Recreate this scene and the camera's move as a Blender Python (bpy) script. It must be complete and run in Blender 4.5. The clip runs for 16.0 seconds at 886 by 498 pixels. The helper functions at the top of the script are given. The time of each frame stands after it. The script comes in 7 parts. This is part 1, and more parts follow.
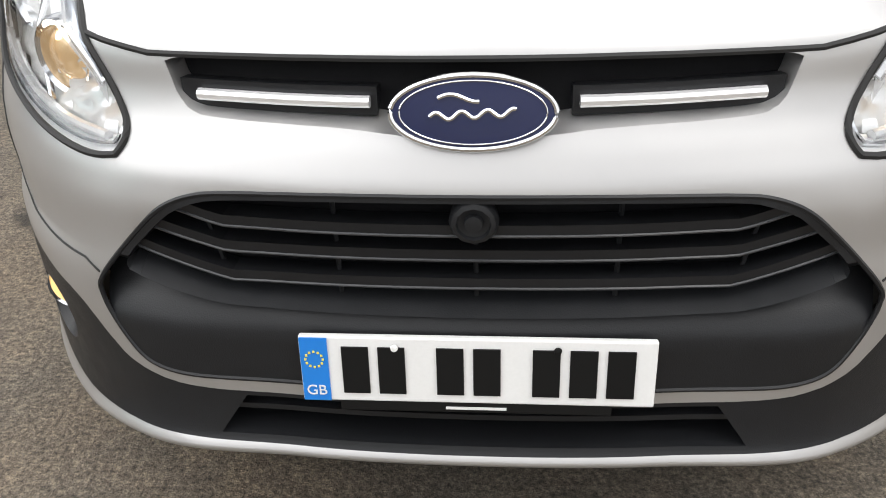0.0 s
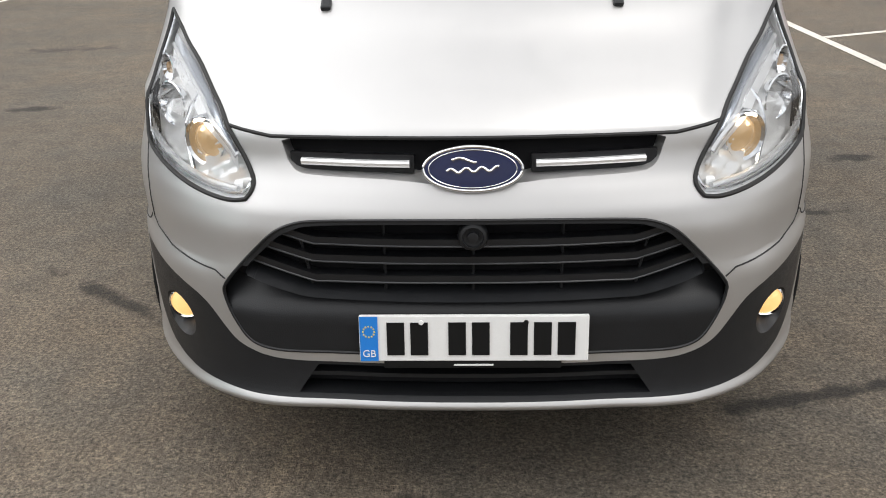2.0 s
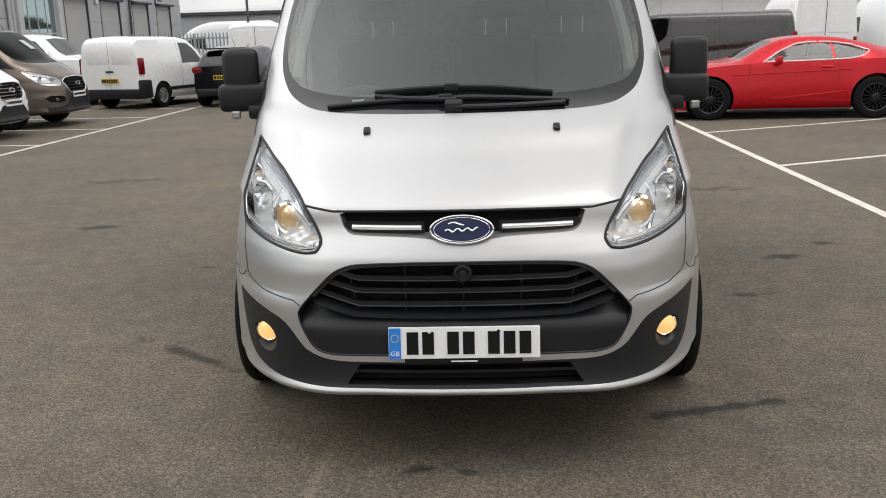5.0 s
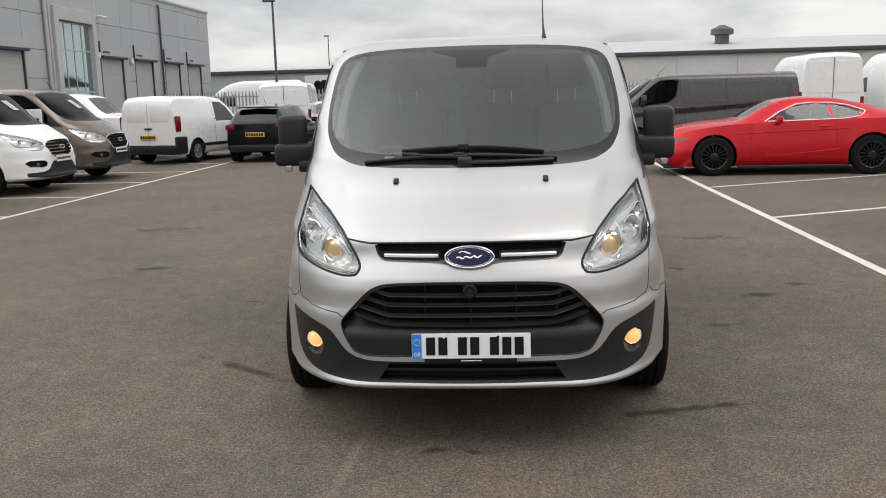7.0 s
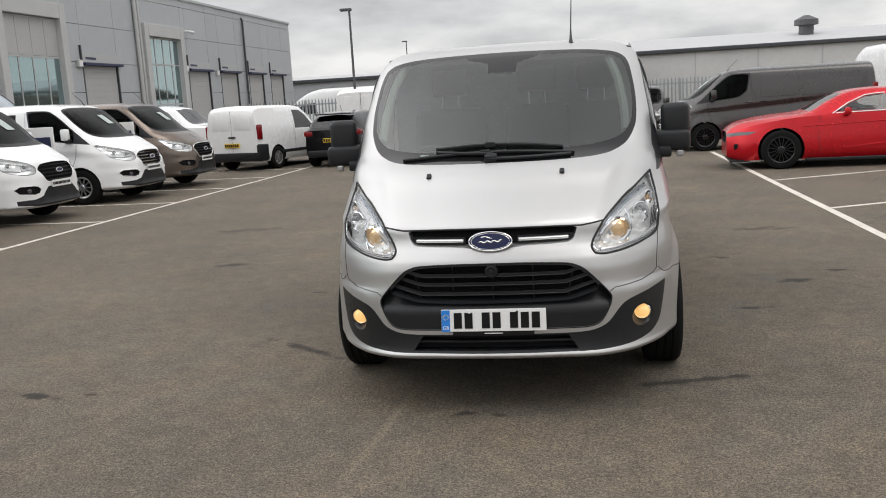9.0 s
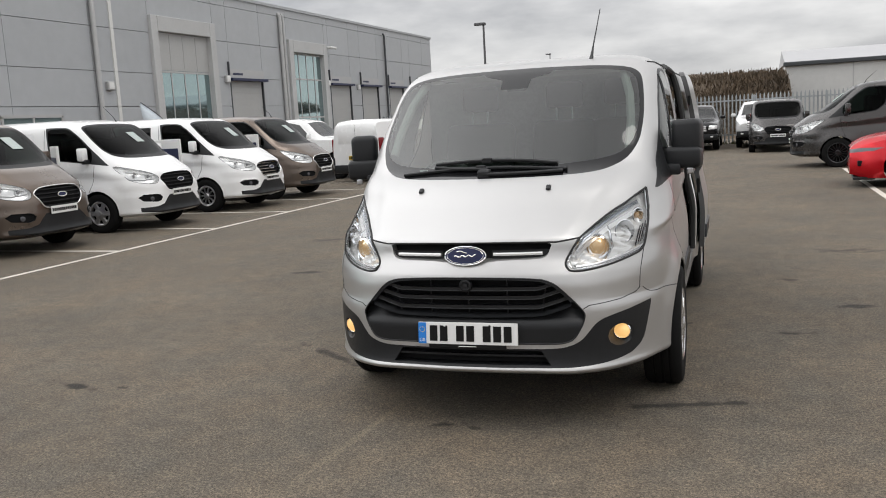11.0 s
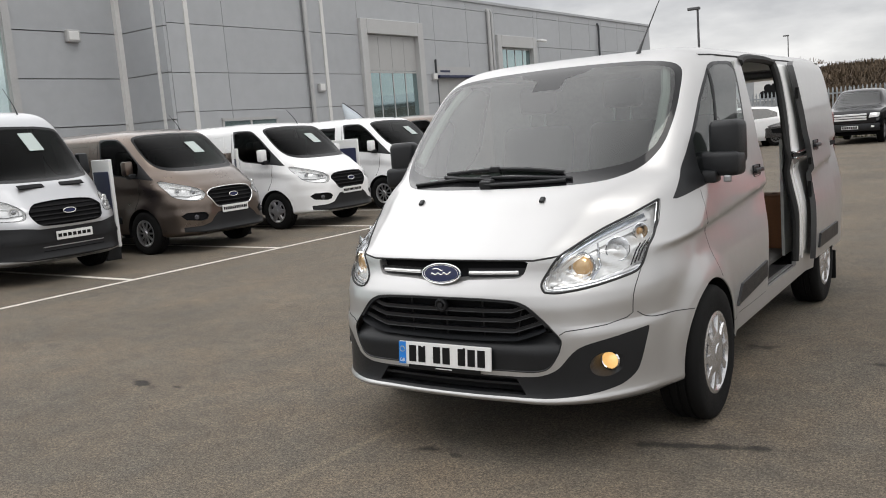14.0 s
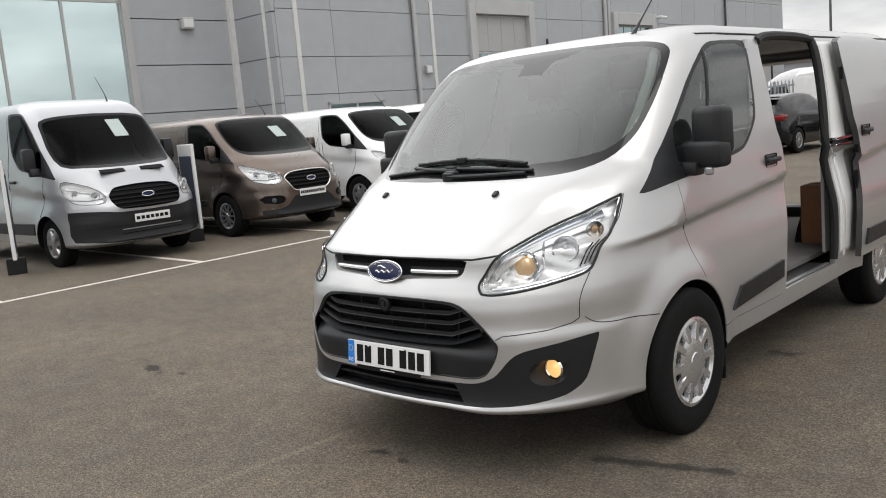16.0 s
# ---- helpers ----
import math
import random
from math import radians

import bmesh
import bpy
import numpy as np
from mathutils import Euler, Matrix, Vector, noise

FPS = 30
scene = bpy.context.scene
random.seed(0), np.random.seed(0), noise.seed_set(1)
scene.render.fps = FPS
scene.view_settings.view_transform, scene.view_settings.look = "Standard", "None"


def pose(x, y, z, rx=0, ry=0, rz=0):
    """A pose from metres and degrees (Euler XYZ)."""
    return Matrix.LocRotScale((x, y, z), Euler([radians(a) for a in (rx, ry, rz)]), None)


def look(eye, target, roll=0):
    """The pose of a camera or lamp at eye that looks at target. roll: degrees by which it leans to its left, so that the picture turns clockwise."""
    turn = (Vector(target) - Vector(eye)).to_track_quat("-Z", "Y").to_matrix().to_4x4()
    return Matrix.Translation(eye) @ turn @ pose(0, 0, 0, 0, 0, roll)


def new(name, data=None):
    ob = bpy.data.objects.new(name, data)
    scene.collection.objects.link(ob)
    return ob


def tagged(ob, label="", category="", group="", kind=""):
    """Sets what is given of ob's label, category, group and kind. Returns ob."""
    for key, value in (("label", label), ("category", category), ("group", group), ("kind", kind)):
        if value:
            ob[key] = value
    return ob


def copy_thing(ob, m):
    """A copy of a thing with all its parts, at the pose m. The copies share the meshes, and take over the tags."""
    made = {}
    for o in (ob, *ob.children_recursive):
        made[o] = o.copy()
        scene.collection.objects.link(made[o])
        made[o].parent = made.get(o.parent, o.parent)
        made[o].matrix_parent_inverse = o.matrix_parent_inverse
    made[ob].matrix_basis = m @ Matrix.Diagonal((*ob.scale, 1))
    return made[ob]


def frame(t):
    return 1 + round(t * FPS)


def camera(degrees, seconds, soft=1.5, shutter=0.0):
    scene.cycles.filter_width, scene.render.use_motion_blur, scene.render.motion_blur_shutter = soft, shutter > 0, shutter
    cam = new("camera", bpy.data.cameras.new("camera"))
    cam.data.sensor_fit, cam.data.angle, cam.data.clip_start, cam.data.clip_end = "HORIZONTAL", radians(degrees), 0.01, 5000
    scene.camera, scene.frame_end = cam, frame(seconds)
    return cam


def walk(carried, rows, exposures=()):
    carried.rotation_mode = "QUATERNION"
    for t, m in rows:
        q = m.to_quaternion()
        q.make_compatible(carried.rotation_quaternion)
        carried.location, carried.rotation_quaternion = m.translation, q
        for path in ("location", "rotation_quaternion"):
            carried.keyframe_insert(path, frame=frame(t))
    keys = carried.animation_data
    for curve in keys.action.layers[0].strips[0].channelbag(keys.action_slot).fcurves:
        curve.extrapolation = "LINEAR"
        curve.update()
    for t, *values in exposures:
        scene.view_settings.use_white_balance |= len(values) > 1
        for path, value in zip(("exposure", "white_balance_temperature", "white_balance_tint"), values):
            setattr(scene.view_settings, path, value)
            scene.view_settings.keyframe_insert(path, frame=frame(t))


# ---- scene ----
cam = camera(53.7, 16.0, 1.0)
PATH = [
    (0, (0.07, -1.007, 1.316), (-0.119, 0.7, 0.292), -2.2),
    (0.5, (0.016, -1.162, 1.356), (-0.108, 0.577, 0.375), -1.4),
    (1, (0.023, -1.344, 1.41), (-0.085, 0.42, 0.474), -0.8),
    (1.5, (0.046, -1.585, 1.451), (-0.078, 0.223, 0.604), -0.9),
    (2, (0.022, -1.757, 1.451), (-0.07, 0.088, 0.687), -1.1),
    (2.5, (0.014, -1.91, 1.48), (-0.024, -0.049, 0.748), -1.0),
    (3, (0.103, -2.114, 1.469), (0.043, -0.222, 0.826), -0.7),
    (3.5, (0.117, -2.301, 1.485), (0.041, -0.392, 0.894), -0.6),
    (4, (0.093, -2.476, 1.495), (0.004, -0.553, 0.952), -1.2),
    (6.5, (0.113, -3.471, 1.578), (-0.019, -1.513, 1.197), -1.4),
    (7, (0.176, -3.693, 1.588), (0.023, -1.73, 1.242), -1.5),
    (7.5, (0.215, -3.854, 1.592), (0.042, -1.89, 1.256), -1.6),
    (8, (0.205, -4.0, 1.583), (0.04, -2.038, 1.232), -2.4),
    (8.5, (0.28, -4.107, 1.601), (0.079, -2.151, 1.236), -3.2),
    (9, (0.502, -4.183, 1.588), (0.161, -2.24, 1.254), -3.3),
    (11.5, (1.518, -3.955, 1.562), (0.806, -2.107, 1.283), -3.6),
    (12, (1.694, -3.816, 1.577), (0.907, -1.998, 1.304), -4.0),
    (12.5, (1.906, -3.753, 1.57), (0.989, -1.998, 1.293), -4.2),
    (13, (2.094, -3.656, 1.567), (1.053, -1.97, 1.288), -3.9),
    (13.5, (2.202, -3.449, 1.569), (1.102, -1.8, 1.296), -3.7),
    (14, (2.337, -3.294, 1.564), (1.205, -1.667, 1.294), -4.6),
    (14.5, (2.533, -3.187, 1.568), (1.343, -1.601, 1.303), -4.7),
    (15, (2.656, -3.028, 1.548), (1.41, -1.487, 1.275), -4.5),
    (15.5, (2.713, -2.809, 1.55), (1.414, -1.315, 1.266), -4.8),
    (16, (2.858, -2.6, 1.537), (1.499, -1.161, 1.248), -5.0),
]
walk(cam, [(t, look(eye, target, roll)) for t, eye, target, roll in PATH], [(0.0, 0.70), (0.5, 0.46), (1.2, 0.40), (2.5, 0.40), (4.0, 0.28), (8.0, 0.12), (11.0, 0.12), (16.0, 0.23)])

# ---- world, sun ----
def links(nt, a, b):
    nt.links.new(a, b)


world = bpy.data.worlds.new("overcast_sky")
scene.world = world
world.use_nodes = True
wn = world.node_tree
wn.nodes.clear()
w_out = wn.nodes.new("ShaderNodeOutputWorld")
w_bg = wn.nodes.new("ShaderNodeBackground")
w_tc = wn.nodes.new("ShaderNodeTexCoord")
w_sep = wn.nodes.new("ShaderNodeSeparateXYZ")
w_sky = wn.nodes.new("ShaderNodeTexSky")
w_sky.sky_type = "NISHITA"
w_sky.sun_disc = False
w_sky.sun_elevation = radians(60)
w_sky.sun_rotation = radians(117)
w_map = wn.nodes.new("ShaderNodeMapping")
w_map.inputs["Scale"].default_value = (1.0, 1.0, 3.2)
w_noise = wn.nodes.new("ShaderNodeTexNoise")
w_noise.inputs["Scale"].default_value = 3.4
w_noise.inputs["Detail"].default_value = 7
w_noise.inputs["Roughness"].default_value = 0.52
w_ramp = wn.nodes.new("ShaderNodeValToRGB")          # cloud tone
w_ramp.color_ramp.elements[0].position = 0.34
w_ramp.color_ramp.elements[0].color = (0.46, 0.465, 0.485, 1)
w_ramp.color_ramp.elements[1].position = 0.60
w_ramp.color_ramp.elements[1].color = (1.0, 0.99, 0.98, 1)
w_elev = wn.nodes.new("ShaderNodeValToRGB")          # an overcast dome is brighter overhead
w_elev.color_ramp.elements[0].position = 0.0
w_elev.color_ramp.elements[0].color = (0.79, 0.79, 0.79, 1)
w_elev.color_ramp.elements[1].position = 0.75
w_elev.color_ramp.elements[1].color = (1.10, 1.10, 1.10, 1)
w_dot = wn.nodes.new("ShaderNodeVectorMath")          # thinner cloud on the side of the hidden sun
w_dot.operation = "DOT_PRODUCT"
w_dot.inputs[1].default_value = (-0.90, -0.08, 0.43)
w_glow = wn.nodes.new("ShaderNodeMapRange")
w_glow.interpolation_type = "SMOOTHSTEP"
w_glow.inputs["From Min"].default_value, w_glow.inputs["From Max"].default_value = 0.30, 0.96
w_glow.inputs["To Min"].default_value, w_glow.inputs["To Max"].default_value = 1.06, 2.35
w_glowmul = wn.nodes.new("ShaderNodeVectorMath")
w_glowmul.operation = "SCALE"
w_mul = wn.nodes.new("ShaderNodeMix")
w_mul.data_type, w_mul.blend_type = "RGBA", "MULTIPLY"
w_mul.inputs["Factor"].default_value = 1.0
w_scale = wn.nodes.new("ShaderNodeMix")
w_scale.data_type, w_scale.blend_type = "RGBA", "MULTIPLY"
w_scale.inputs["Factor"].default_value = 1.0
w_scale.inputs["B"].default_value = (0.1, 0.1, 0.1, 1)
w_mix = wn.nodes.new("ShaderNodeMix")
w_mix.data_type = "RGBA"
w_mix.inputs["Factor"].default_value = 0.94
links(wn, w_tc.outputs["Generated"], w_sep.inputs[0])
links(wn, w_tc.outputs["Generated"], w_map.inputs["Vector"])
links(wn, w_map.outputs[0], w_noise.inputs["Vector"])
links(wn, w_noise.outputs["Fac"], w_ramp.inputs["Fac"])
links(wn, w_sep.outputs["Z"], w_elev.inputs["Fac"])
w_soft = wn.nodes.new("ShaderNodeMapRange")           # the cloud base is smoother overhead
w_soft.interpolation_type = "SMOOTHSTEP"
w_soft.inputs["From Min"].default_value, w_soft.inputs["From Max"].default_value = 0.18, 0.62
w_soft.inputs["To Min"].default_value, w_soft.inputs["To Max"].default_value = 0.0, 0.82
w_even = wn.nodes.new("ShaderNodeMix")
w_even.data_type = "RGBA"
w_even.inputs["B"].default_value = (0.90, 0.90, 0.905, 1)
links(wn, w_sep.outputs["Z"], w_soft.inputs["Value"])
links(wn, w_soft.outputs["Result"], w_even.inputs["Factor"])
links(wn, w_ramp.outputs["Color"], w_even.inputs["A"])
links(wn, w_even.outputs["Result"], w_mul.inputs["A"])
links(wn, w_elev.outputs["Color"], w_mul.inputs["B"])
links(wn, w_sky.outputs["Color"], w_scale.inputs["A"])
links(wn, w_scale.outputs["Result"], w_mix.inputs["A"])
links(wn, w_tc.outputs["Generated"], w_dot.inputs[0])
links(wn, w_dot.outputs["Value"], w_glow.inputs["Value"])
links(wn, w_mul.outputs["Result"], w_glowmul.inputs[0])
links(wn, w_glow.outputs["Result"], w_glowmul.inputs["Scale"])
links(wn, w_glowmul.outputs[0], w_mix.inputs["B"])
links(wn, w_mix.outputs["Result"], w_bg.inputs["Color"])
links(wn, w_bg.outputs[0], w_out.inputs["Surface"])
w_bg.inputs["Strength"].default_value = 1.0

sun = new("sun", bpy.data.lights.new("sun", "SUN"))
sun.data.energy, sun.data.angle, sun.data.color = 0.85, radians(40), (1.0, 0.97, 0.93)
sun.matrix_world = look((2.8, -1.4, 5.4), (0, 0, 0))


# ---- materials ----
def mat(name, base, rough=0.5, metal=0.0, coat=0.0, vary=0.0, vscale=6.0, bump=0.0, bscale=80.0, emit=None, power=0.0, spec=0.5, per=0.0):
    """A surface with variation at two scales and fine relief."""
    m = bpy.data.materials.new(name)
    m.use_nodes = True
    nt = m.node_tree
    b = nt.nodes["Principled BSDF"]
    b.inputs["Base Color"].default_value = (*base, 1)
    b.inputs["Roughness"].default_value = rough
    b.inputs["Metallic"].default_value = metal
    b.inputs["Coat Weight"].default_value = coat
    b.inputs["Coat Roughness"].default_value = 0.06
    b.inputs["Specular IOR Level"].default_value = spec
    tc = nt.nodes.new("ShaderNodeTexCoord")
    if vary:
        n1, n2 = nt.nodes.new("ShaderNodeTexNoise"), nt.nodes.new("ShaderNodeTexNoise")
        n1.inputs["Scale"].default_value, n2.inputs["Scale"].default_value = vscale, vscale * 11
        n1.inputs["Detail"].default_value = n2.inputs["Detail"].default_value = 4
        add = nt.nodes.new("ShaderNodeMath")
        add.operation = "ADD"
        links(nt, tc.outputs["Object"], n1.inputs["Vector"])
        links(nt, tc.outputs["Object"], n2.inputs["Vector"])
        links(nt, n1.outputs["Fac"], add.inputs[0])
        links(nt, n2.outputs["Fac"], add.inputs[1])
        rng = nt.nodes.new("ShaderNodeMapRange")
        rng.inputs["From Min"].default_value, rng.inputs["From Max"].default_value = 0.65, 1.35
        rng.inputs["To Min"].default_value, rng.inputs["To Max"].default_value = 1 - vary, 1 + vary
        links(nt, add.outputs[0], rng.inputs["Value"])
        hsv = nt.nodes.new("ShaderNodeHueSaturation")
        hsv.inputs["Color"].default_value = (*base, 1)
        val = rng.outputs["Result"]
        if per:
            info = nt.nodes.new("ShaderNodeObjectInfo")
            pr = nt.nodes.new("ShaderNodeMapRange")
            pr.inputs["To Min"].default_value, pr.inputs["To Max"].default_value = 1 - per, 1 + per
            links(nt, info.outputs["Random"], pr.inputs["Value"])
            mm = nt.nodes.new("ShaderNodeMath")
            mm.operation = "MULTIPLY"
            links(nt, val, mm.inputs[0])
            links(nt, pr.outputs["Result"], mm.inputs[1])
            val = mm.outputs[0]
        links(nt, val, hsv.inputs["Value"])
        links(nt, hsv.outputs["Color"], b.inputs["Base Color"])
        rr = nt.nodes.new("ShaderNodeMapRange")
        rr.inputs["From Min"].default_value, rr.inputs["From Max"].default_value = 0.65, 1.35
        rr.inputs["To Min"].default_value, rr.inputs["To Max"].default_value = rough * 0.85, min(1, rough * 1.2)
        links(nt, add.outputs[0], rr.inputs["Value"])
        links(nt, rr.outputs["Result"], b.inputs["Roughness"])
    if bump:
        n3, bp = nt.nodes.new("ShaderNodeTexNoise"), nt.nodes.new("ShaderNodeBump")
        n3.inputs["Scale"].default_value, n3.inputs["Detail"].default_value = bscale, 3
        bp.inputs["Strength"].default_value, bp.inputs["Distance"].default_value = bump, 0.004
        links(nt, tc.outputs["Object"], n3.inputs["Vector"])
        links(nt, n3.outputs["Fac"], bp.inputs["Height"])
        links(nt, bp.outputs[0], b.inputs["Normal"])
    if emit:
        b.inputs["Emission Color"].default_value = (*emit, 1)
        b.inputs["Emission Strength"].default_value = power
    return m


def paint(name, base, metal=0.0, flake=0.0):
    m = mat(name, base, 0.40 if metal else 0.28, metal, 0.5, 0.02, 1.6)
    m.node_tree.nodes["Principled BSDF"].inputs["Coat Roughness"].default_value = 0.05
    return m


def glass(name, tint, ior=1.6, rough=0.0):
    """Thin glazing: the body colour goes straight through, the gloss follows Fresnel."""
    m = bpy.data.materials.new(name)
    m.use_nodes = True
    nt = m.node_tree
    nt.nodes.clear()
    out, mix = nt.nodes.new("ShaderNodeOutputMaterial"), nt.nodes.new("ShaderNodeMixShader")
    tr, gl, fr = nt.nodes.new("ShaderNodeBsdfTransparent"), nt.nodes.new("ShaderNodeBsdfGlossy"), nt.nodes.new("ShaderNodeFresnel")
    tr.inputs["Color"].default_value = (*tint, 1)
    gl.inputs["Roughness"].default_value = rough
    fr.inputs["IOR"].default_value = ior
    links(nt, fr.outputs[0], mix.inputs["Fac"])
    links(nt, tr.outputs[0], mix.inputs[1])
    links(nt, gl.outputs[0], mix.inputs[2])
    links(nt, mix.outputs[0], out.inputs["Surface"])
    return m


M_SILVER = paint("silver_paint", (0.505, 0.50, 0.497), 0.74)
M_SILVER2 = paint("grey_silver_paint", (0.45, 0.455, 0.468), 0.70)
M_WHITE = mat("white_paint", (0.80, 0.80, 0.80), 0.25, 0.0, 0.5, 0.012, 0.8)
M_BRONZE = mat("bronze_paint", (0.155, 0.124, 0.104), 0.30, 0.95, 0.5, 0.02, 1.6)
M_GREY = mat("dark_grey_paint", (0.085, 0.081, 0.080), 0.27, 0.85, 0.4, 0.01, 0.6)
M_BLACK = mat("black_paint", (0.007, 0.007, 0.0085), 0.12, 0.1, 0.3, 0.03, 1.6, spec=0.3)
M_RED = mat("red_paint", (0.52, 0.004, 0.012), 0.24, 0.45, 0.22, 0.008, 0.6)
M_SMOKED = mat("smoked_car_lamp", (0.10, 0.10, 0.11), 0.12, 0.4, vary=0.2, vscale=9)
M_PLASTIC = mat("textured_black_plastic", (0.0125, 0.0132, 0.0148), 0.40, spec=0.33, vary=0.12, vscale=3, bump=0.12, bscale=420)
# near-black base: the shade inside recesses, wells and parked cabs is in the colour
M_DARK = mat("black_plastic_and_recess_shade", (0.006, 0.006, 0.007), 0.7, spec=0.15, vary=0.2, vscale=6)
M_SLAT = mat("satin_black_slat", (0.011, 0.0115, 0.013), 0.36, spec=0.35, vary=0.1, vscale=4)
M_SLATEDGE = mat("slat_edge_highlight", (0.042, 0.044, 0.048), 0.35, spec=0.5, vary=0.2, vscale=30)
M_SEAM = mat("seam_rubber", (0.012, 0.012, 0.012), 0.7)
M_RUBBER = mat("tyre_rubber", (0.008, 0.008, 0.008), 0.85, spec=0.15, vary=0.25, vscale=9, bump=0.2, bscale=120)
M_CHROME = mat("chrome", (0.82, 0.83, 0.85), 0.09, 1.0, vary=0.03, vscale=20)
M_BRIGHT = mat("bright_trim", (0.88, 0.885, 0.89), 0.22, 0.6)
M_HUBCAP = mat("silver_hubcap_plastic", (0.66, 0.66, 0.67), 0.22, 0.85, vary=0.05, vscale=14)
M_ALLOY = mat("alloy", (0.42, 0.42, 0.43), 0.32, 0.85, vary=0.06, vscale=14)
M_BLKALLOY = mat("black_alloy", (0.02, 0.02, 0.022), 0.25, 0.5)
M_SCREEN = glass("windscreen_glass", (0.40, 0.47, 0.44), 1.95)
M_SCREEN2 = glass("green_tinted_screen", (0.08, 0.115, 0.10), 1.16)
M_TINT = glass("tinted_side_glass", (0.70, 0.78, 0.76), 2.0)
M_PRIVACY = glass("privacy_glass", (0.03, 0.03, 0.03), 1.35)
M_PALE = glass("sky_reflecting_screen", (0.50, 0.56, 0.54), 2.7)
M_CARGLASS = glass("dark_car_glass", (0.045, 0.05, 0.05), 1.75)
M_LENS = glass("clear_lens", (0.90, 0.91, 0.92), 1.45)
M_REFLECT = mat("headlamp_reflector", (0.93, 0.925, 0.91), 0.18, 0.45)
M_LAMPBODY = mat("headlamp_bezel", (0.84, 0.84, 0.84), 0.3, 0.3, vary=0.05, vscale=10)
M_FRIT = mat("black_glass_border", (0.008, 0.008, 0.009), 0.06, spec=0.38)
M_BLKEDGE = mat("dull_black_border", (0.008, 0.008, 0.009), 0.4, spec=0.15)
M_DOOREDGE = mat("grey_door_edge", (0.06, 0.06, 0.061), 0.42, 0.2, vary=0.15, vscale=8)
M_PILLAR = mat("pale_pillar_trim", (0.62, 0.64, 0.62), 0.7, vary=0.05, vscale=6)
M_DRL = mat("smoked_lamp_strip", (0.52, 0.56, 0.62), 0.12, 0.65, vary=0.2, vscale=12)
M_AMBER = mat("amber_lens", (0.62, 0.40, 0.20), 0.15, 0.5)
M_WARM = mat("lit_projector_lens", (0.42, 0.32, 0.20), 0.08, 0.6, coat=0.8, bump=0.6, bscale=45, emit=(1.0, 0.62, 0.28), power=0.24)
M_FOGLIT = mat("lit_fog_lens", (0.62, 0.48, 0.28), 0.15, 0.4, bump=0.5, bscale=90, emit=(1.0, 0.56, 0.18), power=0.75)
M_TAIL = mat("tail_lamp_red", (0.17, 0.003, 0.006), 0.2, 0.2, coat=0.2, emit=(1.0, 0.02, 0.03), power=0.015)
M_PLATE = mat("plate_white", (0.74, 0.74, 0.73), 0.42, vary=0.03, vscale=18)
M_PLATEY = mat("plate_yellow", (0.75, 0.50, 0.04), 0.42)
M_INK = mat("plate_black", (0.008, 0.008, 0.008), 0.5, spec=0.15)
M_BLUE = mat("plate_blue", (0.012, 0.19, 0.62), 0.42)
M_STAR = mat("star_yellow", (0.80, 0.62, 0.08), 0.5)
M_NAVY = mat("badge_navy", (0.005, 0.009, 0.050), 0.22, 0.1, coat=0.3, spec=0.3)
M_CLOTH = mat("dark_seat_cloth", (0.085, 0.088, 0.086), 0.95, vary=0.1, vscale=5)
M_DASH = mat("dashboard_plastic", (0.15, 0.157, 0.152), 0.6, vary=0.12, vscale=6)
M_LINER = mat("grey_lining", (0.62, 0.635, 0.62), 0.8, vary=0.1, vscale=5)
M_FLOORMAT = mat("load_floor", (0.13, 0.125, 0.12), 0.85, vary=0.25, vscale=6)
M_CARD = mat("brown_cardboard", (0.26, 0.12, 0.06), 0.85, vary=0.15, vscale=8)
M_PAPER = mat("paper", (0.42, 0.48, 0.46), 0.7)
M_GALV = mat("galvanised_steel", (0.33, 0.35, 0.36), 0.45, 0.6, vary=0.15, vscale=3, per=0.12)
M_POST = mat("grey_lamp_post", (0.10, 0.10, 0.105), 0.55, 0.3, vary=0.1, vscale=3)
M_LINE = mat("road_paint", (0.60, 0.56, 0.50), 0.8, vary=0.22, vscale=3.5, bump=0.25, bscale=150)
M_RIB = mat("pale_rib_paint", (0.66, 0.655, 0.64), 0.55, vary=0.06, vscale=1.2)
M_CLAD = mat("grey_cladding_panel", (0.398, 0.411, 0.428), 0.5, 0.1, vary=0.07, vscale=0.22, per=0.03)
M_CLADJ = mat("cladding_joint", (0.28, 0.28, 0.28), 0.8)
M_CONC = mat("pale_frame", (0.465, 0.468, 0.468), 0.7, vary=0.08, vscale=1.5)
M_PIPE = mat("pale_downpipe", (0.42, 0.42, 0.42), 0.5, vary=0.06, vscale=2)
M_SHUTTER = mat("roller_shutter", (0.42, 0.42, 0.416), 0.55, 0.2, vary=0.06, vscale=1.0)
M_FRAME = mat("dark_window_frame", (0.06, 0.065, 0.07), 0.45, 0.3)
M_SIGN = mat("navy_sign", (0.015, 0.02, 0.06), 0.5)
M_OFFWHITE = mat("offwhite_cladding", (0.55, 0.55, 0.54), 0.6, vary=0.06, vscale=0.3)
M_ROOFING = mat("pale_roofing", (0.42, 0.42, 0.43), 0.6, vary=0.08, vscale=0.3)
M_TWIG = mat("bare_twigs", (0.13, 0.085, 0.055), 0.95, vary=0.3, vscale=0.6)
M_BRUSH = mat("brown_scrub", (0.082, 0.058, 0.036), 0.95, vary=0.45, vscale=0.5)
M_GRASS = mat("rough_grass", (0.085, 0.085, 0.04), 0.95, vary=0.4, vscale=1.5)
M_BANNER = mat("banner_cloth", (0.62, 0.68, 0.74), 0.8, vary=0.12, vscale=3)
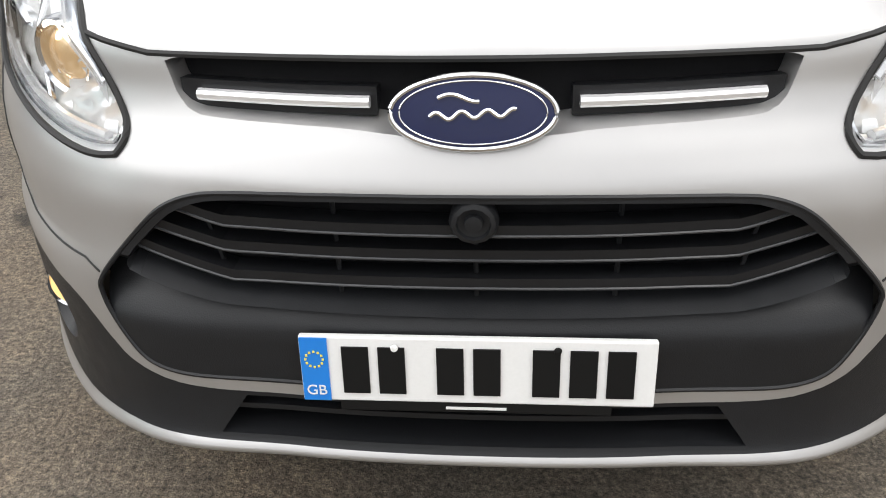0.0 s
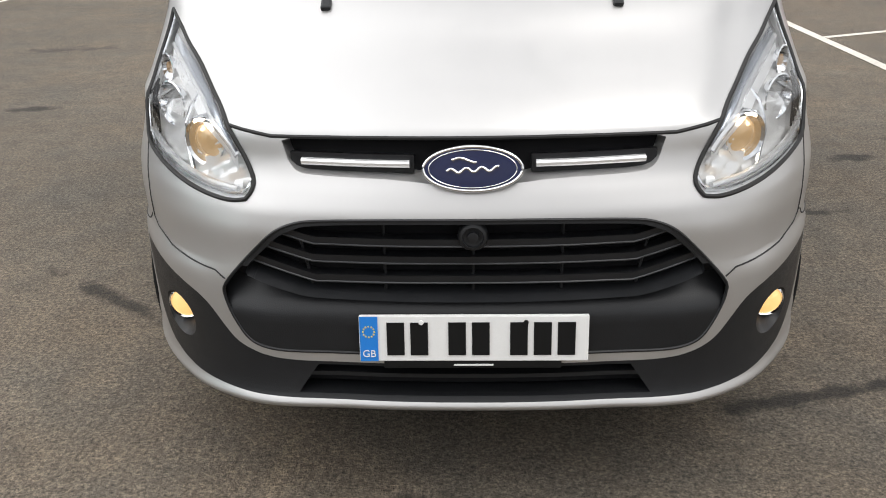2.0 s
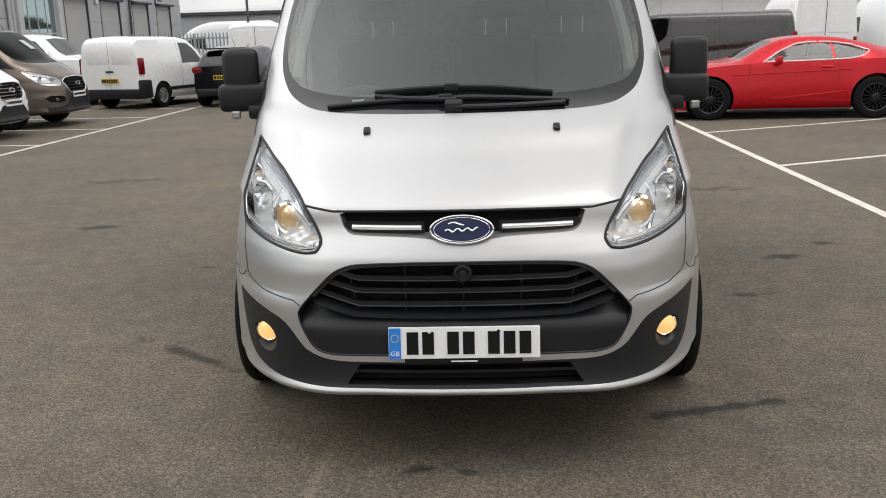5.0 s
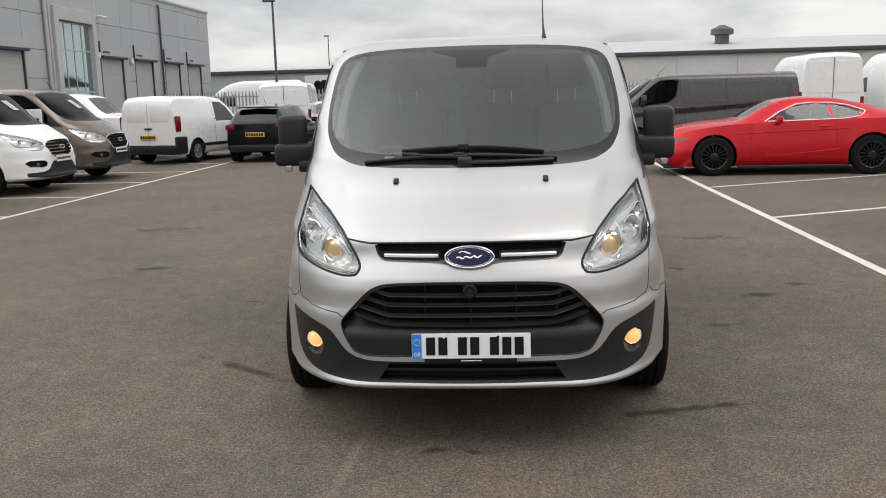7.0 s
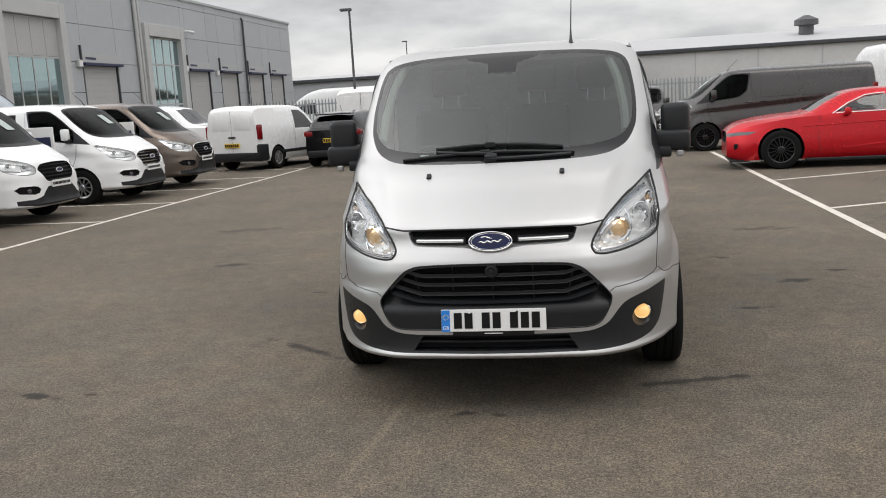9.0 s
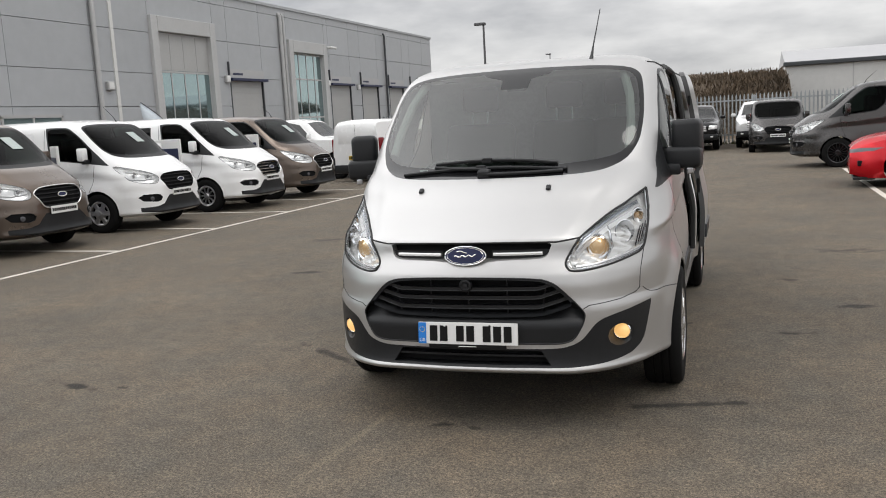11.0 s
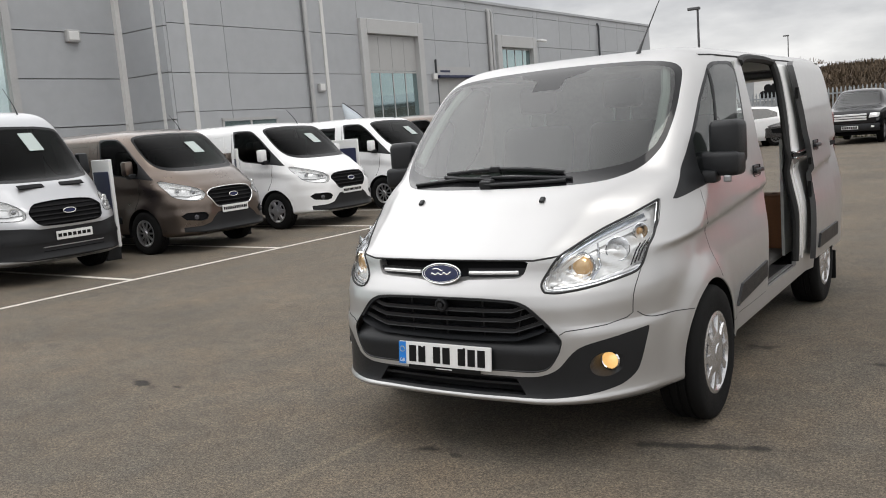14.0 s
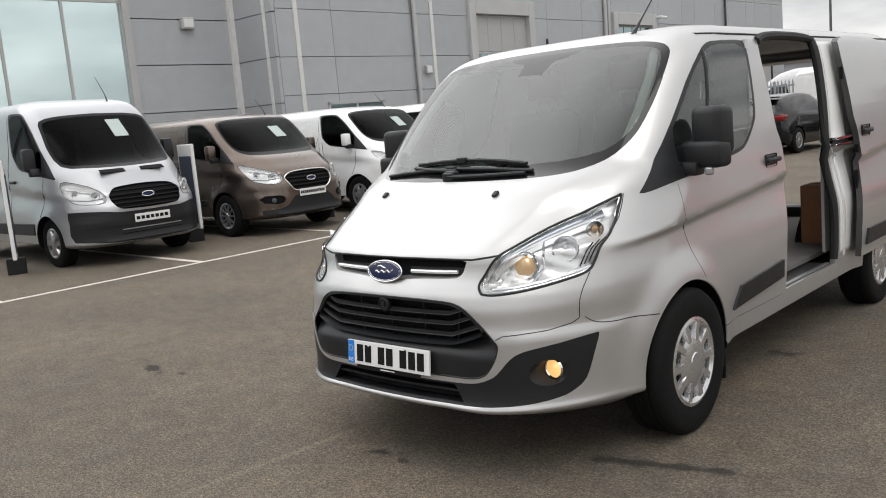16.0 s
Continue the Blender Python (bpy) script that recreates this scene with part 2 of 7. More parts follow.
M_FLEX = mat("pale_plastic", (0.70, 0.70, 0.69), 0.5)
M_WINGLASS = mat("tinted_window_glass", (0.30, 0.40, 0.41), 0.04, 0.85, coat=0.3)
M_BUILDGLASS = mat("mirror_glazing", (0.76, 0.90, 0.89), 0.03, 0.9, coat=0.5)


def asphalt():
    """Worn tarmac: aggregate speckle, broad tone changes, oil spots and damp streaks at their places."""
    m = bpy.data.materials.new("worn_asphalt")
    m.use_nodes = True
    nt = m.node_tree
    b = nt.nodes["Principled BSDF"]
    b.inputs["Roughness"].default_value = 0.86
    tc = nt.nodes.new("ShaderNodeTexCoord")

    def noi(scale, detail=3, rough=0.6):
        n = nt.nodes.new("ShaderNodeTexNoise")
        n.inputs["Scale"].default_value, n.inputs["Detail"].default_value, n.inputs["Roughness"].default_value = scale, detail, rough
        links(nt, tc.outputs["Object"], n.inputs["Vector"])
        return n.outputs["Fac"]

    def ramp(src, a, ca, c, cc):
        r = nt.nodes.new("ShaderNodeValToRGB")
        r.color_ramp.elements[0].position, r.color_ramp.elements[0].color = a, (*ca, 1)
        r.color_ramp.elements[1].position, r.color_ramp.elements[1].color = c, (*cc, 1)
        links(nt, src, r.inputs["Fac"])
        return r.outputs["Color"]

    def mixc(a, bb, f, mode="MULTIPLY"):
        x = nt.nodes.new("ShaderNodeMix")
        x.data_type, x.blend_type = "RGBA", mode
        if isinstance(f, float):
            x.inputs["Factor"].default_value = f
        else:
            links(nt, f, x.inputs["Factor"])
        links(nt, a, x.inputs["A"])
        if isinstance(bb, tuple):
            x.inputs["B"].default_value = (*bb, 1)
        else:
            links(nt, bb, x.inputs["B"])
        return x.outputs["Result"]

    col = ramp(noi(95, 4, 0.75), 0.34, (0.0265, 0.022, 0.0178), 0.66, (0.193, 0.164, 0.133))
    col = mixc(col, ramp(noi(42, 3, 0.6), 0.36, (0.72, 0.71, 0.70), 0.64, (1.30, 1.28, 1.25)), 1.0)
    col = mixc(col, ramp(noi(0.55, 5), 0.32, (0.82, 0.83, 0.83), 0.68, (1.22, 1.19, 1.14)), 1.0)
    col = mixc(col, ramp(noi(7, 4), 0.3, (0.80, 0.80, 0.80), 0.7, (1.16, 1.16, 1.16)), 1.0)
    col = mixc(col, ramp(noi(1.7, 4, 0.65), 0.34, (0.93, 0.97, 0.98), 0.66, (1.08, 1.03, 0.94)), 1.0)
    col = mixc(col, ramp(noi(300, 2, 0.7), 0.36, (0.70, 0.70, 0.70), 0.64, (1.30, 1.30, 1.30)), 1.0)
    vor = nt.nodes.new("ShaderNodeTexVoronoi")
    vor.inputs["Scale"].default_value = 190
    links(nt, tc.outputs["Object"], vor.inputs["Vector"])
    chips = ramp(vor.outputs["Distance"], 0.10, (1.9, 1.82, 1.7), 0.26, (1, 1, 1))
    col = mixc(col, chips, 0.75)
    # oil spots and damp marks: x, y, half length, half width, turn, depth
    warp = nt.nodes.new("ShaderNodeTexNoise")
    warp.inputs["Scale"].default_value, warp.inputs["Detail"].default_value = 7.0, 5
    links(nt, tc.outputs["Object"], warp.inputs["Vector"])
    for x, y, hl, hw, a, k in ((-0.15, 0.055, 0.11, 0.055, 8, 1.0), (0.0, 0.03, 0.04, 0.025, 0, 0.7), (-2.75, 0.30, 0.16, 0.05, -10, 0.95), (-2.45, 0.34, 0.10, 0.03, 0, 0.8), (-3.27, 4.41, 0.26, 0.10, 5, 0.8),
                               (1.05, 0.585, 0.36, 0.045, 15, 0.85), (-1.40, 1.24, 0.40, 0.05, -37, 0.8), (0.82, 2.41, 0.11, 0.06, 0, 0.8), (2.5, 3.47, 0.10, 0.06, 10, 0.8), (1.68, 4.15, 0.12, 0.06, 0, 0.7), (2.1, 3.1, 0.16, 0.08, 20, 0.8), (1.6, 2.2, 0.14, 0.05, 0, 0.8),
                               (-4.2, 7.0, 0.5, 0.2, 10, 0.5), (2.3, 5.8, 0.3, 0.15, 0, 0.6), (-1.9, 3.0, 0.10, 0.03, 0, 0.8), (-0.55, -0.2, 0.70, 0.035, 86, -0.6)):
        mp = nt.nodes.new("ShaderNodeMapping")
        mp.vector_type = "TEXTURE"
        mp.inputs["Location"].default_value, mp.inputs["Rotation"].default_value, mp.inputs["Scale"].default_value = (x, y, 0), (0, 0, radians(a)), (hl, hw, 1)
        ln = nt.nodes.new("ShaderNodeVectorMath")
        ln.operation = "LENGTH"
        links(nt, tc.outputs["Object"], mp.inputs["Vector"])
        links(nt, mp.outputs[0], ln.inputs[0])
        ad = nt.nodes.new("ShaderNodeMath")
        ad.operation = "MULTIPLY_ADD"
        links(nt, warp.outputs["Fac"], ad.inputs[0])
        ad.inputs[1].default_value = 2.8
        links(nt, ln.outputs["Value"], ad.inputs[2])
        rg = nt.nodes.new("ShaderNodeMapRange")
        rg.interpolation_type = "SMOOTHSTEP"
        rg.inputs["From Min"].default_value, rg.inputs["From Max"].default_value = 1.65, 2.55
        rg.inputs["To Min"].default_value, rg.inputs["To Max"].default_value = abs(k), 0.0
        links(nt, ad.outputs[0], rg.inputs["Value"])
        tone = (0.12, 0.115, 0.11) if k > 0 else (1.6, 1.58, 1.5)
        col = mixc(col, tone, rg.outputs["Result"])
    links(nt, col, b.inputs["Base Color"])
    bp = nt.nodes.new("ShaderNodeBump")
    bp.inputs["Strength"].default_value, bp.inputs["Distance"].default_value = 0.8, 0.008
    links(nt, noi(160, 2), bp.inputs["Height"])
    links(nt, bp.outputs[0], b.inputs["Normal"])
    return m


M_ASPHALT = asphalt()


# ---- mesh helpers ----
CLEAR = (M_SCREEN, M_TINT, M_LENS)                       # panes that let daylight in


def part(name, bm, material, parent=None, label="", smooth=False, thick=0.0):
    """One bmesh as one mesh object, under a thing or part."""
    me = bpy.data.meshes.new(name)
    bm.normal_update()
    bm.to_mesh(me)
    bm.free()
    me.materials.append(material)
    if smooth:
        me.polygons.foreach_set("use_smooth", [True] * len(me.polygons))
        me.set_sharp_from_angle(angle=radians(38))
    ob = new(name, me)
    if parent:
        ob.parent = parent
    if label:
        tagged(ob, label)
    if material in CLEAR:
        ob.visible_shadow = False
    if thick:
        s = ob.modifiers.new("shell", "SOLIDIFY")
        s.thickness, s.offset = thick, -1
    return ob


def thing(name, label, category, group="", kind="", at=None):
    ob = new(name)
    tagged(ob, label, category, group, kind)
    if at is not None:
        ob.matrix_world = at
    return ob


def box(bm, x0, x1, y0, y1, z0, z1, bev=0.0, seg=1, m=None):
    r = bmesh.ops.create_cube(bm, size=1)
    vs = r["verts"]
    for v in vs:
        v.co = Vector(((x0 + x1) / 2 + v.co.x * (x1 - x0), (y0 + y1) / 2 + v.co.y * (y1 - y0), (z0 + z1) / 2 + v.co.z * (z1 - z0)))
    if bev:
        es = list({e for v in vs for e in v.link_edges})
        r2 = bmesh.ops.bevel(bm, geom=es, offset=bev, segments=seg, affect="EDGES", profile=0.5)
        vs = list({v for f in r2["faces"] for v in f.verts} | {v for v in vs if v.is_valid})
    if m is not None:
        for v in vs:
            v.co = m @ v.co
    return vs


def boxm(*a, **k):
    bm = bmesh.new()
    box(bm, *a, **k)
    return bm


def lathe(bm, prof, n=32, m=None):
    """Turn (radius, height) pairs round z."""
    rings = []
    for r, h in prof:
        rings.append([bm.verts.new((r * math.cos(2 * math.pi * i / n), r * math.sin(2 * math.pi * i / n), h)) for i in range(n)] if r > 1e-5 else [bm.verts.new((0, 0, h))])
    for a, b in zip(rings, rings[1:]):
        for i in range(n):
            j = (i + 1) % n
            if len(a) == 1 and len(b) > 1:
                bm.faces.new((a[0], b[j], b[i]))
            elif len(b) == 1 and len(a) > 1:
                bm.faces.new((a[i], a[j], b[0]))
            elif len(a) > 1:
                bm.faces.new((a[i], a[j], b[j], b[i]))
    if m is not None:
        for ring in rings:
            for v in ring:
                v.co = m @ v.co
    return bm


def tube(bm, pts, r, n=8, closed=False):
    """A round bar along a line; r may be a list."""
    pts = [Vector(p) for p in pts]
    k = len(pts)
    rs = r if isinstance(r, (list, tuple)) else [r] * k
    rings = []
    up = Vector((0.13, 0.27, 0.95)).normalized()
    for i, p in enumerate(pts):
        a, b = pts[(i - 1) % k if closed else max(i - 1, 0)], pts[(i + 1) % k if closed else min(i + 1, k - 1)]
        d = (b - a).normalized()
        s = d.cross(up)
        s = s.normalized() if s.length > 1e-4 else Vector((1, 0, 0))
        t = s.cross(d).normalized()
        rings.append([bm.verts.new(p + rs[i] * (math.cos(2 * math.pi * j / n) * s + math.sin(2 * math.pi * j / n) * t)) for j in range(n)])
    for i in range(k if closed else k - 1):
        a, b = rings[i], rings[(i + 1) % k]
        for j in range(n):
            bm.faces.new((a[j], a[(j + 1) % n], b[(j + 1) % n], b[j]))
    if not closed:
        bm.faces.new(rings[0][::-1])
        bm.faces.new(rings[-1])
    return bm


def smoothed(poly, closed=True, cuts=3):
    """Rounds a polygon by corner cutting."""
    for _ in range(cuts):
        out = []
        n = len(poly)
        for i in range(n if closed else n - 1):
            a, b = poly[i], poly[(i + 1) % n]
            out += [tuple(p * 0.75 + q * 0.25 for p, q in zip(a, b)), tuple(p * 0.25 + q * 0.75 for p, q in zip(a, b))]
        if not closed:
            out = [poly[0], *out, poly[-1]]
        poly = out
    return poly


def inside(p, poly):
    x, y = p
    hit = False
    n = len(poly)
    for i in range(n):
        (x1, y1), (x2, y2) = poly[i], poly[(i + 1) % n]
        if (y1 > y) != (y2 > y) and x < (x2 - x1) * (y - y1) / (y2 - y1) + x1:
            hit = not hit
    return hit


def carve(bm, poly, axis, want, keep_out=True):
    """Cuts a polygon, seen along an axis, out of the wanted faces of a surface, and returns the piece as a bmesh."""
    ia = 0 if axis == "y" else 1
    us, vs = [p[0] for p in poly], [p[1] for p in poly]
    lo_u, hi_u, lo_v, hi_v = min(us) - 1e-3, max(us) + 1e-3, min(vs) - 1e-3, max(vs) + 1e-3

    def span(f):
        cs = [v.co for v in f.verts]
        a, b = [c[ia] for c in cs], [c.z for c in cs]
        return min(a), max(a), min(b), max(b)

    n = len(poly)
    near = [f for f in bm.faces if want(f.calc_center_median())]
    near = [f for f in near if (s := span(f)) and s[0] <= hi_u and s[1] >= lo_u and s[2] <= hi_v and s[3] >= lo_v]
    for i in range(n):
        (u1, v1), (u2, v2) = poly[i], poly[(i + 1) % n]
        if abs(u1 - u2) + abs(v1 - v2) < 1e-6:
            continue
        a0, a1, b0, b1 = min(u1, u2) - 1e-4, max(u1, u2) + 1e-4, min(v1, v2) - 1e-4, max(v1, v2) + 1e-4
        near = [f for f in near if f.is_valid]
        fs = [f for f in near if (s := span(f)) and s[0] <= a1 and s[1] >= a0 and s[2] <= b1 and s[3] >= b0]
        if not fs:
            continue
        co, no = (Vector((u1, 0, v1)), Vector((v2 - v1, 0, u1 - u2))) if axis == "y" else (Vector((0, u1, v1)), Vector((0, v2 - v1, u1 - u2)))
        geom = list({v for f in fs for v in f.verts}) + list({e for f in fs for e in f.edges}) + fs
        r = bmesh.ops.bisect_plane(bm, geom=geom, dist=1e-5, plane_co=co, plane_no=no)
        cut = [f for g in r["geom_cut"] if isinstance(g, bmesh.types.BMEdge) for f in g.link_faces]
        near = list(dict.fromkeys([f for f in near if f.is_valid] + [g for g in r["geom"] if isinstance(g, bmesh.types.BMFace)] + [f for f in cut if want(f.calc_center_median())]))
    picked = [f for f in bm.faces if want(c := f.calc_center_median()) and lo_u < c[ia] < hi_u and lo_v < c.z < hi_v and inside((c[ia], c.z), poly)]
    piece = bmesh.new()
    made = {}
    for f in picked:
        vs_ = []
        for v in f.verts:
            if v not in made:
                made[v] = piece.verts.new(v.co)
            vs_.append(made[v])
        piece.faces.new(vs_)
    bmesh.ops.delete(bm, geom=picked, context="FACES")
    return piece


def skirt(bm, move):
    """Adds a wall along the open edges of a piece; move(co) gives where each point goes."""
    edges = [e for e in bm.edges if e.is_boundary]
    twin = {}
    for e in edges:
        for v in e.verts:
            if v not in twin:
                twin[v] = bm.verts.new(move(v.co))
    for e in edges:
        a, b = e.verts
        bm.faces.new((a, b, twin[b], twin[a]))


def rim_of(bm, move):
    """Only the wall along the open edges of a piece, as a bmesh of its own."""
    out = bmesh.new()
    twin, base = {}, {}
    for e in [e for e in bm.edges if e.is_boundary]:
        for v in e.verts:
            if v not in twin:
                base[v], twin[v] = out.verts.new(v.co), out.verts.new(move(v.co))
        a, b = e.verts
        out.faces.new((base[a], base[b], twin[b], twin[a]))
    return out


def moved(bm, fn):
    for v in bm.verts:
        v.co = Vector(fn(v.co))
    return bm


def copy_bm(bm):
    return bm.copy()


def mirror_poly(poly):
    return [(-u, v) for u, v in poly][::-1]

# ---- ground ----
def ground_sheet():
    bm = bmesh.new()
    bmesh.ops.create_grid(bm, x_segments=8, y_segments=8, size=400)
    return tagged(part("ground", bm, M_ASPHALT), "worn grey asphalt of a dealer's car park", "ground", kind="structure")


ground_sheet()


# ---- the shape of the van: plan outlines at each height ----
def pch(tab, z):
    """Smooth monotone interpolation in (height, value) pairs."""
    zs, v = [a for a, _ in tab], [b for _, b in tab]
    if z <= zs[0]:
        return v[0]
    if z >= zs[-1]:
        return v[-1]
    n = len(zs)
    h = [zs[i + 1] - zs[i] for i in range(n - 1)]
    d = [(v[i + 1] - v[i]) / h[i] for i in range(n - 1)]
    m = [d[0]] + [0 if d[i - 1] * d[i] <= 0 else 2 * d[i - 1] * d[i] / (d[i - 1] + d[i]) for i in range(1, n - 1)] + [d[-1]]
    i = max(k for k in range(n - 1) if zs[k] <= z)
    t = (z - zs[i]) / h[i]
    return (2 * t**3 - 3 * t * t + 1) * v[i] + (t**3 - 2 * t * t + t) * h[i] * m[i] + (3 * t * t - 2 * t**3) * v[i + 1] + (t**3 - t * t) * h[i] * m[i + 1]


NOSE = [(0.26, 0.15), (0.285, 0.075), (0.300, 0.024), (0.311, 0.002), (0.322, -0.003), (0.338, 0.008), (0.36, 0.015), (0.42, 0.02), (0.55, 0.02), (0.66, 0.022), (0.755, 0.004), (0.786, 0.006), (0.83, 0.024), (0.87, 0.047), (0.90, 0.060), (0.957, 0.075), (1.0, 0.12),
        (1.06, 0.21), (1.12, 0.305), (1.19, 0.40), (1.235, 0.50), (1.27, 0.60), (1.30, 0.655), (1.5, 0.93), (1.7, 1.20), (1.8, 1.345), (1.85, 1.43), (1.9, 1.57), (1.935, 1.8), (1.955, 2.1)]
HALF = [(0.26, 0.92), (0.30, 0.945), (0.45, 0.957), (0.6, 0.964), (0.8, 0.967), (1.0, 0.952), (1.15, 0.935), (1.25, 0.925), (1.4, 0.91), (1.6, 0.88), (1.8, 0.835), (1.86, 0.80), (1.9, 0.74), (1.935, 0.62), (1.955, 0.45)]
BOW = [(0.2, 0.055), (0.6, 0.055), (0.85, 0.11), (0.95, 0.10), (1.15, 0.10), (1.36, 0.07), (1.79, 0.02), (1.95, 0.02)]
CORNER = [(0.2, 0.345), (0.6, 0.365), (0.85, 0.40), (1.0, 0.40), (1.15, 0.345), (1.36, 0.22), (1.6, 0.12), (1.79, 0.065), (1.95, 0.06)]
FLANK = [(0.2, 0.80), (0.6, 0.85), (0.85, 0.85), (1.15, 0.75), (1.36, 0.5), (1.6, 0.4), (1.79, 0.3), (1.95, 0.3)]
LENGTH = 4.97
AXLES = (1.01, 3.92)
HUB_Z, ARCH = 0.335, 0.385
VAN_AT = pose(0, 0, 0, 0, 0, 0.9)
outlines = {}


def outline(z):
    k = round(z, 4)
    if k in outlines:
        return outlines[k]
    w, y0, m6, m8, m1 = pch(HALF, z), pch(NOSE, z), pch(BOW, z), pch(CORNER, z), pch(FLANK, z)
    pts = np.array([(-0.3 * w, y0 + 0.2 * m6), (0, y0), (0.3 * w, y0 + 0.2 * m6), (0.6 * w, y0 + m6), (0.88 * w, y0 + m8), (w, y0 + m1), (w, y0 + m1 + 0.6), (w, y0 + m1 + 1.2)])
    out = []
    for i in range(1, 6):
        p0, p1, p2, p3 = pts[i - 1:i + 3]
        t0 = 0.0
        t1 = t0 + np.linalg.norm(p1 - p0) ** 0.5
        t2 = t1 + np.linalg.norm(p2 - p1) ** 0.5
        t3 = t2 + np.linalg.norm(p3 - p2) ** 0.5
        for t in np.linspace(t1, t2, 14, endpoint=False):
            a1 = (t1 - t) / (t1 - t0) * p0 + (t - t0) / (t1 - t0) * p1
            a2 = (t2 - t) / (t2 - t1) * p1 + (t - t1) / (t2 - t1) * p2
            a3 = (t3 - t) / (t3 - t2) * p2 + (t - t2) / (t3 - t2) * p3
            b1 = (t2 - t) / (t2 - t0) * a1 + (t - t0) / (t2 - t0) * a2
            b2 = (t3 - t) / (t3 - t1) * a2 + (t - t1) / (t3 - t1) * a3
            out.append((t2 - t) / (t2 - t1) * b1 + (t - t1) / (t2 - t1) * b2)
    out.append(pts[6])
    out = np.array(out)
    out[:, 0] = np.minimum(out[:, 0], w)
    out[0, 0] = 0.0
    if 0.96 < z < 1.26:                                   # the bonnet falls away outside its two ridges
        edge = 0.47 + 0.55 * (z - 0.96)
        t = np.clip((out[:, 0] - edge) / 0.10, 0, 1)
        out[:, 1] += 0.026 * min(1.0, (z - 0.96) / 0.03, (1.26 - z) / 0.05) * t * t * (3 - 2 * t)
    if z < 0.655:                                         # the bumper stands proud below its seam
        step = min(1.0, (0.655 - z) / 0.035) * np.clip((out[:, 0] - 0.57) / 0.10, 0, 1) * np.clip((0.62 - out[:, 1]) / 0.10, 0, 1)
        out[:, 1] -= 0.007 * step
        out[:, 0] += 0.006 * step
    outlines[k] = out
    return out


def front(x, z):
    """y of the nose at a place across and a height."""
    o = outline(z)
    j = int(np.argmax(o[:, 0] >= min(abs(x), o[-1, 0])))
    if j == 0:
        return float(o[0, 1])
    a, b = o[j - 1], o[j]
    return float(a[1] + (abs(x) - a[0]) / max(b[0] - a[0], 1e-9) * (b[1] - a[1]))


def flare(y, z):
    """How far the wings stand out round the wheels."""
    d = min(math.hypot(y - a, z - HUB_Z) for a in AXLES)
    t = min(1.0, max(0.0, (d - ARCH) / 0.16))
    return 0.027 * (1 - t * t * (3 - 2 * t)) if z > 0.28 else 0.0


def crease(y, z):
    """The side is drawn in below a rising shoulder line."""
    if y < 0.5 or z < 0.5:
        return 0.0
    d = 0.957 + 0.068 * (y - 0.6) - z
    if d < 0:
        return 0.0
    t = min(1.0, max(0.0, (d - 0.03) / 0.36))
    return -0.027 * min(1.0, d / 0.03) * (1 - t * t * (3 - 2 * t)) * min(1.0, (y - 0.5) / 0.35)


def flank(y, z):
    o = outline(z)
    return float(np.interp(y, o[:, 1], o[:, 0])) + max(flare(y, z), 0.0) + crease(y, z)


def shell(zs, stride=1, sides=14):
    """The closed outer skin, both halves, open below."""
    bm = bmesh.new()
    rows = []
    for z in zs:
        o = outline(z)
        half = [tuple(p) for p in o[::stride]]
        w, y_end = float(o[-1, 0]), float(o[-1, 1])
        if half[-1] != tuple(o[-1]):
            half.append(tuple(o[-1]))
        lean = 0.10 * max(0.0, z - 1.0) ** 2
        back = LENGTH - lean
        half += [(w, y_end + (back - 0.12 - y_end) * k / sides) for k in range(1, sides + 1)]
        half += [(w - 0.035, back - 0.035), (w - 0.12, back), (w * 0.5, back + 0.012)]
        right = [bm.verts.new((x + (flare(y, z) + crease(y, z) if x > 0.7 else 0), y, z)) for x, y in half]
        tail = bm.verts.new((0, back + 0.015, z))
        left = [bm.verts.new((-v.co.x, v.co.y, z)) for v in right[1:]]
        rows.append([*right, tail, *left[::-1]])
    n = len(rows[0])
    for a, b in zip(rows, rows[1:]):
        for i in range(n):
            j = (i + 1) % n
            bm.faces.new((a[i], a[j], b[j], b[i]))
    bm.faces.new(rows[-1])
    return bm


def on_nose(pts, lift=0.0):
    return [(x, front(x, z) - lift, z) for x, z in pts]


def on_side(pts, s=1, lift=0.0):
    return [(s * (flank(y, z) + lift), y, z) for y, z in pts]


def dense(pts, step=0.03):
    out = []
    for a, b in zip(pts, pts[1:]):
        n = max(1, int(math.dist(a, b) / step))
        out += [tuple(p + (q - p) * i / n for p, q in zip(a, b)) for i in range(n)]
    return out + [pts[-1]]


def both(right):
    """A polygon given by its right half, from the middle top outwards and round to the middle below."""
    return right + [(-x, z) for x, z in right[::-1] if x > 1e-6]


def is_nose(c):
    return c.y < 1.75


def is_right(c):
    return c.x > 0.45


def is_left(c):
    return c.x < -0.45


def circle(cx, cz, r, n=28, k=1.0):
    return [(cx + r * math.cos(2 * math.pi * i / n), cz + r * k * math.sin(2 * math.pi * i / n)) for i in range(n)]


def eased(right, cuts=2):
    """A symmetric outline with its corners eased."""
    return smoothed(both(right), True, cuts)


